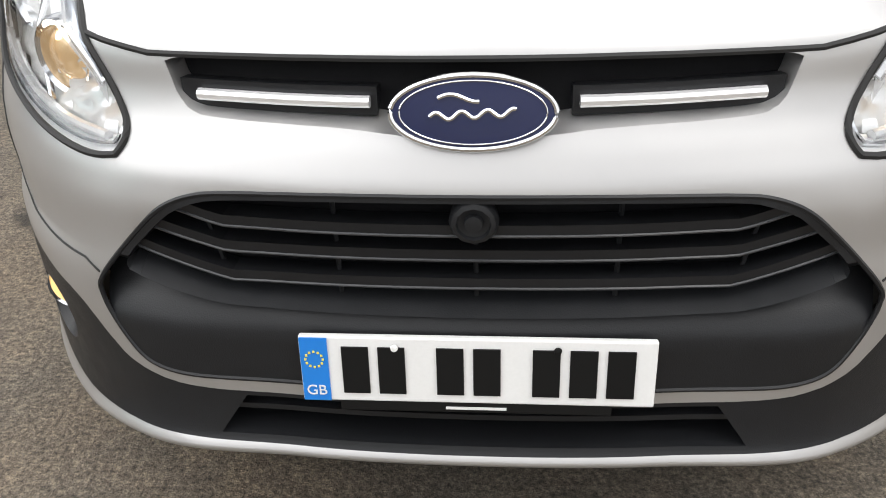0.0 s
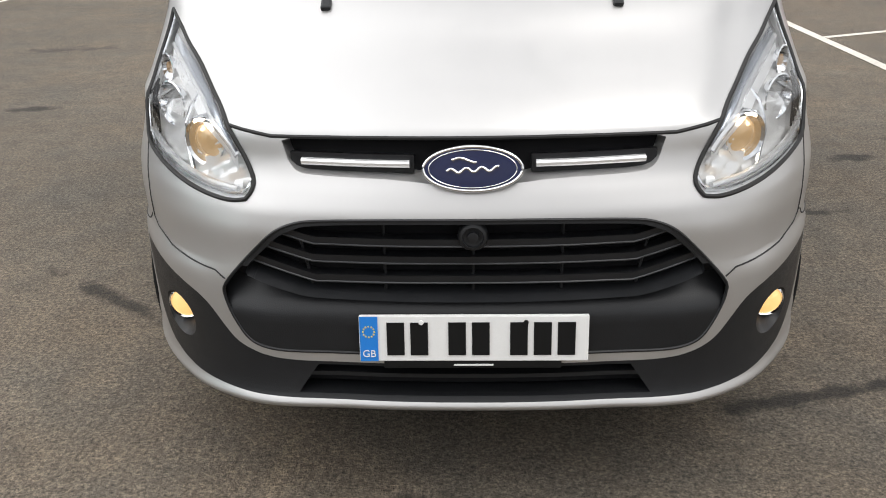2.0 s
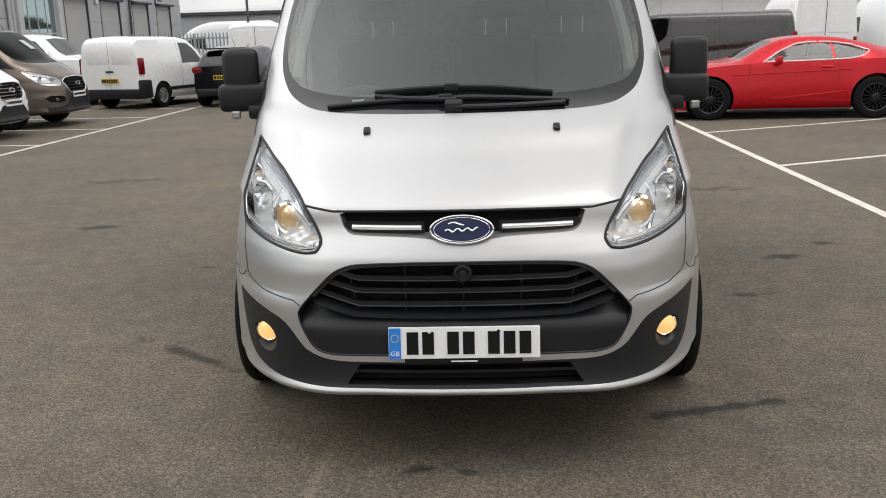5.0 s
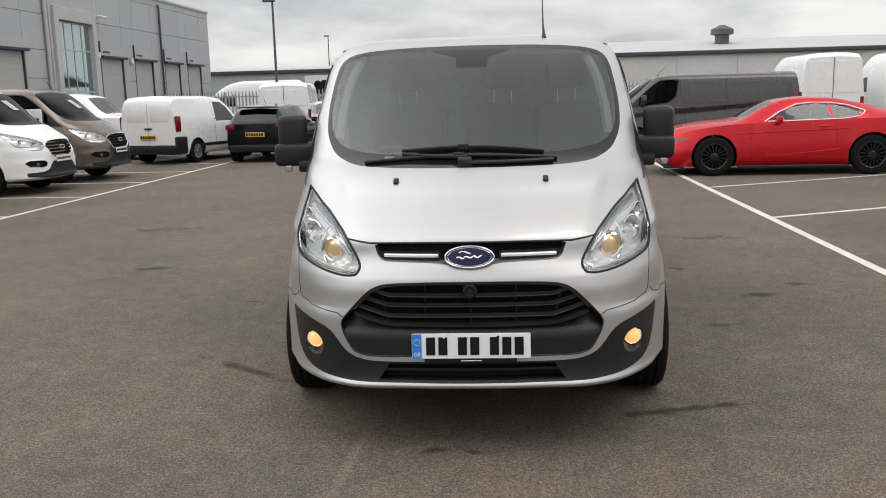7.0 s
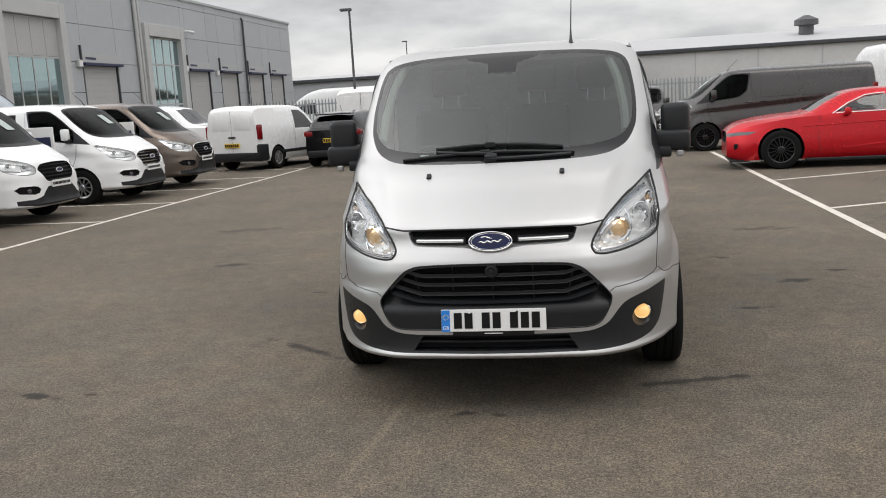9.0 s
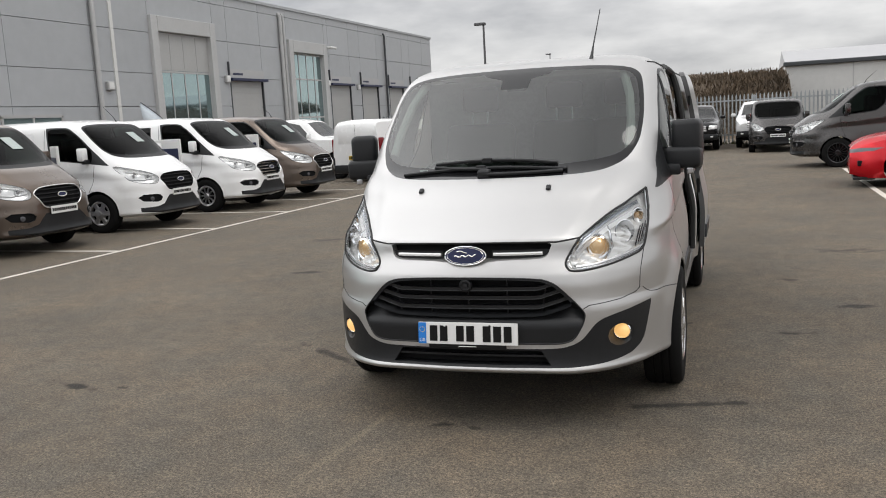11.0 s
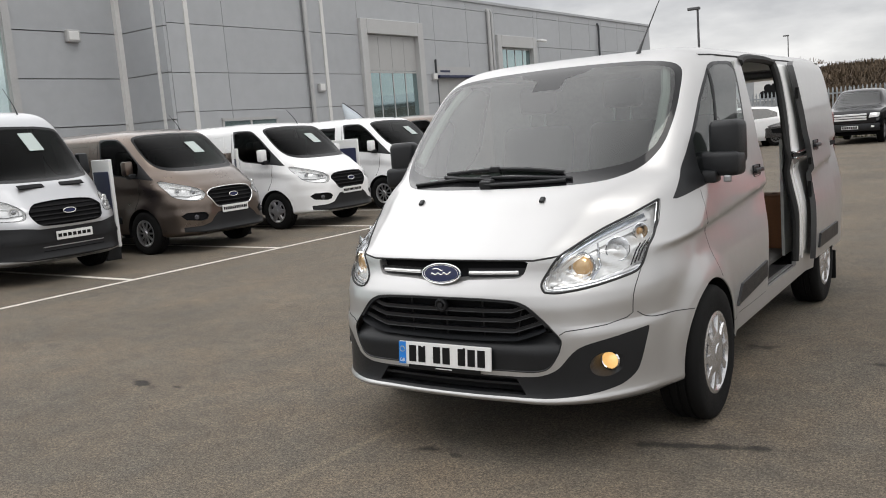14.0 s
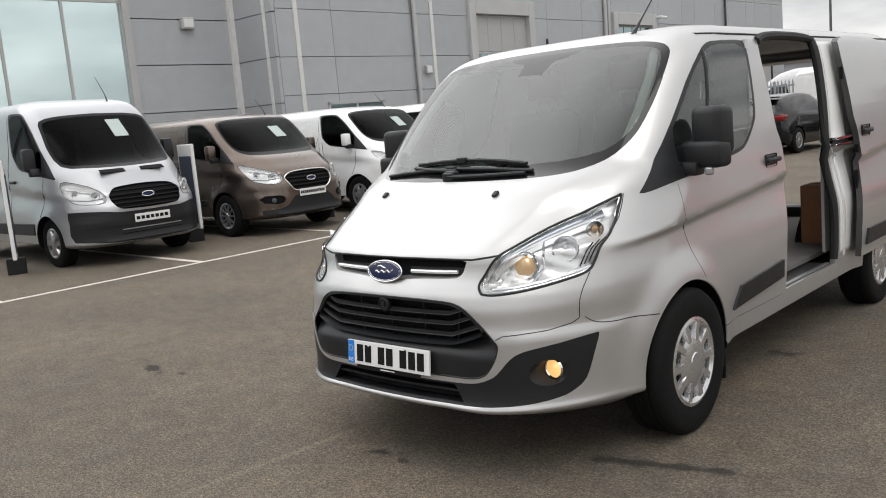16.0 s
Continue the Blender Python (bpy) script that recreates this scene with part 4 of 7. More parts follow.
        m = Matrix.Translation((ix, front(ix, iz) + 0.040, iz)) @ Matrix.Rotation(radians(90), 4, "X") @ Matrix.Rotation(radians(s * 50), 4, "Y")
        part("indicator", lathe(bmesh.new(), [(0.017, 0.0), (0.014, 0.012), (0.0, 0.018)], 16, m), M_AMBER, lens, "amber indicator bulb", smooth=True)
        part("indicator_bowl", lathe(bmesh.new(), [(0.040, 0.014), (0.036, 0.016), (0.030, 0.0), (0.018, -0.01)], 24, m), M_CHROME, lens, smooth=True)
        for k in range(4):
            fx = 0.795 + 0.011 * k
            part("dark_fin", tube(bmesh.new(), [(s * (fx + 0.006 * j), front(fx + 0.006 * j, 0.885 + 0.03 * j + 0.008 * k) + 0.03, 0.885 + 0.03 * j + 0.008 * k) for j in range(4)], 0.003, 5), M_DARK, lens)
        part("divider", tube(bmesh.new(), [(s * x, front(x, z) + 0.035, z) for x, z in dense([(0.665, 0.835), (0.695, 0.90), (0.680, 0.97), (0.655, 1.005)])], 0.006, 6), M_CHROME, lens, smooth=True)
        # smoked strip along the upper edge and the bright blade below it
        up = [(0.785, 1.098), (0.735, 1.074), (0.688, 1.050), (0.648, 1.023), (0.606, 0.988), (0.566, 0.950), (0.535, 0.905)]
        dn = [(0.795, 1.078), (0.742, 1.052), (0.688, 1.024), (0.644, 0.997), (0.603, 0.967), (0.566, 0.936), (0.536, 0.897)]
        bmx = bmesh.new()
        va = [bmx.verts.new((s * x, front(x, z) + 0.016, z)) for x, z in up]
        vb = [bmx.verts.new((s * x, front(x, z) + 0.022, z)) for x, z in dn]
        for k in range(len(up) - 1):
            bmx.faces.new((va[k], va[k + 1], vb[k + 1], vb[k]))
        part("day_lamp", bmx, M_DRL, lens, "smoked grey day lamp strip", smooth=True, thick=0.006)
        bmx = bmesh.new()
        va = [bmx.verts.new((s * x, front(x, z) + 0.018, z - 0.004)) for x, z in smoothed(dn, False, 2)]
        vb = [bmx.verts.new((s * x, front(x, z - 0.036) + 0.026, z - 0.040)) for x, z in smoothed(dn, False, 2)]
        for k in range(len(va) - 1):
            bmx.faces.new((va[k], va[k + 1], vb[k + 1], vb[k]))
        part("white_blade", bmx, M_LAMPBODY, lens, "broad white blade under the day lamp", smooth=True)
        part("blade", tube(bmesh.new(), [(s * x, front(x, z) + 0.022, z - 0.006) for x, z in dense(smoothed(dn, False, 2))], 0.0105, 8), M_BRIGHT, lens, smooth=True)
        part("lower_blade", tube(bmesh.new(), [(s * x, front(x, z) + 0.024, z) for x, z in dense([(0.535, 0.822), (0.62, 0.828), (0.70, 0.842), (0.77, 0.862), (0.825, 0.885)])], 0.008, 8), M_BRIGHT, lens, smooth=True)

    # bonnet
    hood = carve(bm, both([(0, 1.45), (0.70, 1.45), (0.79, 1.385), (0.815, 1.27), (0.826, 1.156), (0.728, 1.0), (0.545, 0.9555), (0.447, 0.9475), (0.2, 0.9515), (0, 0.9535)]), "y", is_nose)
    skirt(hood, lambda c: c + Vector((0, 0.012, -0.004)))
    bonnet = part("bonnet", hood, M_SILVER, van, "silver bonnet", smooth=True)
    part("bonnet_gap", tube(bmesh.new(), on_nose(dense([(-0.552, 0.962), (-0.447, 0.9475), (-0.2, 0.9515), (0.2, 0.9515), (0.447, 0.9475), (0.552, 0.962)]), -0.001), 0.0048, 6), M_SEAM, bonnet)
    for x in (-0.353, 0.353):
        m = Matrix.Translation((x, front(x, 1.19) - 0.004, 1.19)) @ Matrix.Rotation(radians(35), 4, "X")
        part("washer_nozzle", boxm(-0.013, 0.013, -0.018, 0.018, -0.006, 0.010, 0.006, 2, m), M_PLASTIC, van, "small black washer nozzle")

    # side glass, wheel arches, sliding door openings, mouldings
    for s, want in ((1, is_right), (-1, is_left)):
        frame_p = carve(bm, SIDE_WIN, "x", want)
        pane = carve(frame_p, SIDE_GLASS, "x", want)
        wfr = part("door_window_frame", frame_p, M_PLASTIC, van, "black window surround and mirror triangle", smooth=True)
        part("door_window", pane, M_TINT, wfr, "tinted door glass", smooth=True)
        part("window_bar", tube(bmesh.new(), on_side(dense([(1.555, 1.775), (1.455, 1.505), (1.41, 1.235)]), s, 0.0), 0.009, 6), M_PLASTIC, wfr, "slim black bar across the glass", smooth=True)
        for a in AXLES:
            arch = carve(bm, circle(a, HUB_Z, ARCH, 40), "x", want)
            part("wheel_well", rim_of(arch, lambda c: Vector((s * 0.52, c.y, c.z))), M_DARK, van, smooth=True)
            arch.free()
            ring = [(s * (flank(y, z) - 0.004), y, z) for y, z in circle(a, HUB_Z, ARCH, 60) if z > 0.30]
            k = max(range(len(ring)), key=lambda i: (Vector(ring[i]) - Vector(ring[i - 1])).length)
            part("arch_lip", tube(bmesh.new(), ring[k:] + ring[:k], 0.0045, 6), M_SILVER, van, smooth=True)
        bottom = carve(bm, [(1.0, 0.2), (5.2, 0.2), (5.2, 0.335), (1.0, 0.320)], "x", want)
        bottom.free()
        if s > 0:
            door = carve(bm, SLIDE, "x", want)
            seal = part("door_opening", rim_of(door, lambda c: c - Vector((s * 0.03, 0, 0))), M_SILVER, van, "painted edge of the side opening", smooth=True)
            ring = SLIDE[SLIDE.index(max(SLIDE, key=lambda p: p[0] - 3 * p[1])):] + SLIDE[:SLIDE.index(max(SLIDE, key=lambda p: p[0] - 3 * p[1]))]
            edge = on_side(dense([p for p in ring if (p[0] > 2.9 and p[1] > 0.435) or p[1] > 1.80], 0.04), s, -0.008)
            part("seal_bead", tube(bmesh.new(), edge, 0.026, 8), M_SEAM, seal, "black rubber door seal", smooth=True)
            # slid-back door: outer skin, core and seal
            out = Vector((s * 0.078, 1.09, 0))
            slid = part("sliding_door", moved(copy_bm(door), lambda c: c + out), M_SILVER, van, "silver side door slid fully back", smooth=True)
            part("door_edge", rim_of(moved(copy_bm(door), lambda c: c + out), lambda c: c - Vector((s * 0.038, 0, 0))), M_DOOREDGE, slid, "dark grey door edge")
            part("inner_panel", moved(door, lambda c: c + out - Vector((s * 0.038, 0, 0))), M_LINER, slid)
            mould = [(3.39, 0.50), (4.12, 0.50), (4.12, 0.60), (3.43, 0.60)]
            bmx = bmesh.new()
            vs_ = [bmx.verts.new((s * (flank(2.6, z) + 0.078 + d), y, z)) for d in (0.0, 0.016) for y, z in mould]
            for q in ((4, 5, 6, 7), (0, 4, 7, 3), (1, 2, 6, 5), (0, 1, 5, 4), (3, 7, 6, 2)):
                bmx.faces.new([vs_[i] for i in q])
            part("moulding", bmx, M_PLASTIC, slid, "black rubbing strip")
            hx = flank(2.5, 1.24) + 0.078
            part("handle_cup", boxm(s * hx - 0.004, s * hx + 0.006, 3.47, 3.63, 1.20, 1.275, 0.012, 2), M_PLASTIC, slid)
            part("handle", boxm(s * (hx + 0.018) - 0.012, s * (hx + 0.018) + 0.012, 3.455, 3.645, 1.222, 1.25, 0.010, 2), M_PLASTIC, slid, "black pull handle", smooth=True)
            for z, h in ((0.66, 0.05), (0.93, 0.06), (1.13, 0.025), (1.62, 0.04)):
                y = float(np.interp(z, [0.43, 0.80, 1.15, 1.27, 1.45, 1.64, 1.86], [2.23, 2.275, 2.32, 2.31, 2.245, 2.225, 2.27])) + out.y
                part("edge_slot", boxm(s * (flank(2.2, z) + 0.056) - 0.011, s * (flank(2.2, z) + 0.056) + 0.011, y - 0.008, y + 0.03, z - h, z + h, 0.004), M_INK, slid)
            # bright jamb behind the opening, with its wavy seal and the runner
            jam = [(3.10, 0.50), (3.09, 0.90), (3.07, 1.21), (3.13, 1.50), (3.18, 1.80)]
            part("jamb_flange", tube(bmesh.new(), on_side(dense(smoothed(jam, False, 2)), s, 0.004), 0.010, 8), M_SILVER, van, "bright painted jamb flange", smooth=True)
            # added pale sheet over the silver jamb; its colour stands for the paint's highlights
            front_e = smoothed([(3.085, 0.48), (3.085, 0.9), (3.06, 1.21), (3.12, 1.50), (3.165, 1.83)], False, 2)
            bmj = bmesh.new()
            va = [bmj.verts.new(p) for p in on_side(front_e, s, 0.003)]
            vb = [bmj.verts.new(p) for p in on_side([(y + 0.30, z) for y, z in front_e], s, 0.003)]
            for k in range(len(va) - 1):
                bmj.faces.new((va[k], vb[k], vb[k + 1], va[k + 1]))
            part("jamb_panel", bmj, M_FLEX, van, "silver door jamb, its highlights put in as pale colour", smooth=True, thick=0.002)
            jam = [(3.185, 0.46), (3.19, 0.80), (3.17, 1.12)]
            part("jamb_strip", tube(bmesh.new(), on_side(dense(smoothed(jam, False, 2)), s, 0.006), 0.012, 8), M_BRIGHT, van, smooth=True)
            for z in (1.175, 1.215):
                part("runner", boxm(s * 0.945 - 0.02, s * 0.945 + 0.035, 3.06, 3.36, z - 0.008, z + 0.008, 0.004), M_CHROME, van, "chrome door runner")
            part("runner_gap", boxm(s * 0.94 - 0.01, s * 0.94 + 0.012, 3.07, 3.36, 1.183, 1.207), M_INK, van)
            # track and its carriage behind the opening
            part("door_track", boxm(s * 0.928 - 0.012, s * 0.928 + 0.012, 3.15, 4.75, 1.18, 1.215), M_DARK, van)
        else:
            part("shut_line", tube(bmesh.new(), on_side(dense(SLIDE + SLIDE[:1], 0.05), s, -0.0015), 0.0035, 6), M_SEAM, van)
        # cab door: shut lines, handle, moulding
        for line in ([(1.056, 1.16), (1.058, 1.044), (1.07, 0.96), (1.115, 0.825), (1.17, 0.70)], [(1.37, 0.42), (1.75, 0.415), (2.17, 0.415)]):
            part("shut_line", tube(bmesh.new(), on_side(dense(smoothed(line, False, 2), 0.015), s, -0.0006), 0.0016, 6), M_SEAM, van)
        hx = flank(2.12, 1.175)
        cup = part("door_handle", boxm(s * hx - 0.004, s * hx + 0.005, 2.05, 2.20, 1.135, 1.205, 0.012, 2), M_PLASTIC, van, "black cab door handle")
        part("grip", boxm(s * (hx + 0.02) - 0.011, s * (hx + 0.02) + 0.011, 2.03, 2.215, 1.158, 1.186, 0.010, 2), M_PLASTIC, cup, smooth=True)
        mould = carve(bm, [(1.60, 0.576), (2.165, 0.612), (2.165, 0.515), (1.50, 0.468)], "x", want)
        moved(mould, lambda c: c + Vector((s * 0.014, 0, 0)))
        skirt(mould, lambda c: c - Vector((s * 0.02, 0, 0)))
        part("moulding", mould, M_PLASTIC, van, "black rubbing strip on the cab door", smooth=True)
        # wing and bumper shut lines
        for line in ([(0.362, 0.682), (0.40, 0.652), (0.47, 0.640), (0.60, 0.638), (0.735, 0.622)],):
            part("shut_line", tube(bmesh.new(), [(s * float(np.interp(y, outline(z)[:, 1], outline(z)[:, 0])) + s * flare(y, z), y, z) for y, z in dense(smoothed(line, False, 2), 0.015)], 0.0022, 6), M_SEAM, van)
        for line in ([(0.574, 0.622), (0.60, 0.638), (0.65, 0.641), (0.74, 0.648), (0.80, 0.665), (0.818, 0.682)], [(0.818, 0.682), (0.822, 0.76), (0.834, 0.866)], [(0.850, 0.975), (0.846, 1.06), (0.828, 1.155)]):
            part("shut_line", tube(bmesh.new(), on_nose(dense([(s * x, z) for x, z in line], 0.012), 0.0), 0.0022, 6), M_SEAM, van)
        # mirror
        mz = part("door_mirror", boxm(-0.082, 0.082, -0.06, 0.075, -0.115, 0.115, 0.035, 3, Matrix.Translation((s * 1.018, 1.225, 1.385)) @ Matrix.Rotation(radians(-s * 14), 4, "Z")), M_PLASTIC, van, "large black door mirror", smooth=True)
        part("mirror_foot", boxm(-0.14, 0.122, -0.06, 0.066, -0.05, 0.075, 0.028, 3, Matrix.Translation((s * 0.978, 1.205, 1.268)) @ Matrix.Rotation(radians(-s * 10), 4, "Z")), M_PLASTIC, mz, smooth=True)
        part("mirror_arm", boxm(-0.06, 0.07, -0.05, 0.05, -0.03, 0.035, 0.015, 2, Matrix.Translation((s * 0.915, 1.17, 1.215))), M_PLASTIC, mz, smooth=True)
        part("mirror_glass", boxm(-0.055, 0.055, 0.068, 0.0765, -0.085, 0.085, 0.003, 1, Matrix.Translation((s * 1.018, 1.225, 1.385)) @ Matrix.Rotation(radians(-s * 14), 4, "Z")), M_CHROME, mz)
        part("repeater", boxm(-0.02, 0.02, -0.012, 0.012, -0.018, 0.018, 0.008, 2, Matrix.Translation((s * 1.035, 1.15, 1.205))), M_ALLOY, mz, "pale side repeater")
        for a in AXLES:
            wheel("wheel", van, side_pose(a, s, HUB_Z, 0.888), 0.343, 0.215, M_HUBCAP, "cap")
        part("mud_flap", boxm(s * 0.88 - 0.10, s * 0.88 + 0.08, 1.392, 1.405, 0.14, 0.335, 0.004), M_RUBBER, van, "black mud flap")
        part("mud_flap", boxm(s * 0.90 - 0.11, s * 0.90 + 0.10, 4.312, 4.325, 0.10, 0.335, 0.004), M_RUBBER, van)
        if s > 0:
            part("sill_step", boxm(min(s * 0.62, s * 0.945), max(s * 0.62, s * 0.945), 2.19, 3.04, 0.36, 0.432, 0.008), M_PLASTIC, van, "black step in the side opening")
        if s > 0:
            part("sill_plate", boxm(min(s * 0.905, s * 0.93), max(s * 0.905, s * 0.93), 2.20, 3.03, 0.432, 0.438), M_ALLOY, van, "bright edge of the step")
        part("roof_gutter", tube(bmesh.new(), on_side([(y, 1.862) for y in np.linspace(1.62, 4.8, 30)], s, 0.001), 0.006, 6), M_SEAM, van)
    rear = carve(bm, [(-0.78, 0.47), (0.78, 0.47), (0.72, 1.78), (-0.72, 1.78)], "y", lambda c: c.y > 4.7)
    part("rear_seal", rim_of(rear, lambda c: c - Vector((0, 0.06, 0))), M_SEAM, van, "black seal of the rear opening")
    rear.free()
    part("body", bm, M_SILVER, van, "silver painted body shell", smooth=True)

    # floor pan, cab and load space
    part("floor_pan", boxm(-0.80, 0.80, 1.40, 4.85, 0.30, 0.40), M_DARK, van)
    part("engine_tray", boxm(-0.52, 0.52, 0.16, 1.42, 0.29, 0.42), M_DARK, van)
    part("load_floor", boxm(-0.80, 0.80, 2.05, 4.9, 0.44, 0.47), M_FLOORMAT, van, "grey load floor")
    for s in (-1, 1):
        part("arch_box", boxm(min(s * 0.60, s * 0.86), max(s * 0.60, s * 0.86), 3.80, 4.32, 0.46, 0.76, 0.03, 2), M_LINER, van)
        part("side_lining", boxm(min(s * 0.83, s * 0.85), max(s * 0.83, s * 0.85), 3.2, 4.85, 0.47, 1.3), M_LINER, van)
    part("bulkhead", boxm(-0.84, 0.84, 2.06, 2.09, 0.45, 1.83), M_LINER, van, "grey cab bulkhead")
    part("roof_lining", boxm(-0.76, 0.76, 1.62, 4.8, 1.855, 1.87), M_LINER, van)
    part("dashboard", boxm(-0.80, 0.80, 0.72, 1.18, 0.95, 1.215, 0.05, 3), M_DASH, van, "grey dashboard", smooth=True)
    part("dash_hood", boxm(-0.62, -0.28, 0.95, 1.2, 1.18, 1.28, 0.04, 3), M_DASH, van, smooth=True)
    wheel_m = Matrix.Translation((-0.45, 1.26, 1.14)) @ Matrix.Rotation(radians(-62), 4, "X")
    ring = [wheel_m @ Vector((0.19 * math.cos(t), 0.19 * math.sin(t), 0)) for t in np.linspace(0, 2 * math.pi, 36, endpoint=False)]
    steer = part("steering_wheel", tube(bmesh.new(), ring, 0.016, 8, True), M_DASH, van, "black steering wheel", smooth=True)
    part("wheel_hub", boxm(-0.17, 0.17, -0.03, 0.03, -0.02, 0.02, 0.012, 2, wheel_m), M_DASH, steer)
    for x, w in ((-0.43, 0.25), (0.17, 0.22), (0.57, 0.21)):
        seat = part("cab_seat", boxm(x - w, x + w, 1.30, 1.82, 0.62, 0.86, 0.06, 3), M_CLOTH, van, "dark cloth cab seat", smooth=True)
        part("seat_back", boxm(-w, w, -0.07, 0.07, 0.0, 0.73, 0.06, 3, Matrix.Translation((x, 1.80, 0.82)) @ Matrix.Rotation(radians(-14), 4, "X")), M_CLOTH, seat, smooth=True)
        part("headrest", boxm(x - 0.13, x + 0.13, 1.945, 2.03, 1.61, 1.79, 0.035, 3), M_CLOTH, seat, smooth=True)
        for d in (-0.055, 0.055):
            part("headrest_rod", tube(bmesh.new(), [(x + d, 1.960, 1.48), (x + d, 1.965, 1.63)], 0.0065, 6), M_BRIGHT, seat)
    part("mirror_sensor", boxm(-0.07, 0.06, -0.012, 0.03, -0.05, 0.05, 0.012, 2, Matrix.Translation((-0.005, front(0, 1.775) + 0.05, 1.775)) @ Matrix.Rotation(radians(-54), 4, "X")), M_DARK, van, "black sensor housing behind the glass", smooth=True)
    for s in (-1, 1):
        pill = [(x, front(x, z) + 0.075, z) for x, z in dense([(s * 0.640, 1.80), (s * 0.690, 1.66), (s * 0.712, 1.50), (s * 0.715, 1.36)])]
        part("pillar_trim", tube(bmesh.new(), pill, 0.026, 8), M_PILLAR, van, "pale inner pillar trim", smooth=True)

    # wipers
    for pts, blade, pivot in (
        ([(-0.02, 1.288), (-0.20, 1.292), (-0.34, 1.303)], [(-0.345, 1.318), (-0.1, 1.334), (0.14, 1.330), (0.36, 1.306)], (-0.03, 1.268)),
        ([(0.40, 1.268), (0.15, 1.262), (-0.03, 1.262)], [(-0.53, 1.268), (-0.25, 1.290), (0.05, 1.296), (0.42, 1.276)], (-0.03, 1.262)),
    ):
        blade_p = [(x, front(x, z) - 0.022, z) for x, z in dense(smoothed(blade, False, 2))]
        wip = part("wiper", tube(bmesh.new(), blade_p, 0.010, 8), M_PLASTIC, van, "black windscreen wiper", smooth=True)
        arm = [(x, front(x, z) - 0.032, z) for x, z in dense(smoothed(pts, False, 2))]
        part("wiper_arm", tube(bmesh.new(), arm, 0.011, 8), M_PLASTIC, wip, smooth=True)
        mid = blade_p[len(blade_p) // 2]
        part("blade_joint", boxm(-0.028, 0.028, -0.014, 0.014, -0.016, 0.016, 0.006, 2, Matrix.Translation((mid[0], mid[1] - 0.008, mid[2]))), M_PLASTIC, wip)
        part("pivot_cap", boxm(-0.035, 0.035, -0.02, 0.02, -0.022, 0.022, 0.009, 2, Matrix.Translation((pivot[0], front(0, pivot[1]) - 0.02, pivot[1]))), M_PLASTIC, wip)
    part("white_tag", boxm(-0.43, -0.385, front(0.4, 1.285) - 0.03, front(0.4, 1.285) - 0.024, 1.282, 1.294), M_PAPER, van, "small white paper tag")
    # aerial
    base = Vector((0.416, 1.62, 1.895))
    part("aerial", tube(bmesh.new(), [base, base + Vector((0, 0.035, 0.035)), base + Vector((0.0, 0.11, 0.10)), base + Vector((0.01, 0.40, 0.36))], [0.018, 0.010, 0.005, 0.003], 8), M_PLASTIC, van, "black whip aerial", smooth=True)
    # tailgate, raised
    gate = part("tailgate", boxm(-0.62, 0.62, 4.90, 5.90, 1.80, 1.85, 0.02, 2), M_SILVER, van, "silver tailgate standing open")
    part("gate_lining", boxm(-0.58, 0.58, 4.95, 5.85, 1.785, 1.80), M_LINER, gate)
    for s in (-1, 1):
        part("rear_lamp", boxm(min(s * 0.80, s * 0.90), max(s * 0.80, s * 0.90), 4.86, 4.975, 0.85, 1.45, 0.02, 2), M_TAIL, van, "tall red rear lamp")
    part("rear_bumper", boxm(-0.93, 0.93, 4.86, 5.02, 0.36, 0.56, 0.04, 2), M_PLASTIC, van, smooth=True)
    return van


hero_van()
box_c = thing("cardboard_box", "brown cardboard box standing on the load floor", "box", at=VAN_AT @ pose(0.70, 3.64, 0.47))
part("carton", boxm(-0.12, 0.12, -0.12, 0.13, 0.0, 0.40, 0.006, 1), M_CARD, box_c)
part("flap", boxm(-0.119, 0.119, -0.119, -0.004, 0.40, 0.404), M_CARD, box_c)
part("flap", boxm(-0.119, 0.119, 0.004, 0.129, 0.40, 0.404), M_CARD, box_c)


# ---- parked vans that share the first van's body shape ----
def warp_tall(c):
    """Stretches the greenhouse to a high roof."""
    z = c.z
    if z > 1.0:
        z = 1.0 + (z - 1.0) * 1.40
    return (c.x * 1.04, c.y + 0.10 * max(0.0, z - 1.3), z * 1.0)


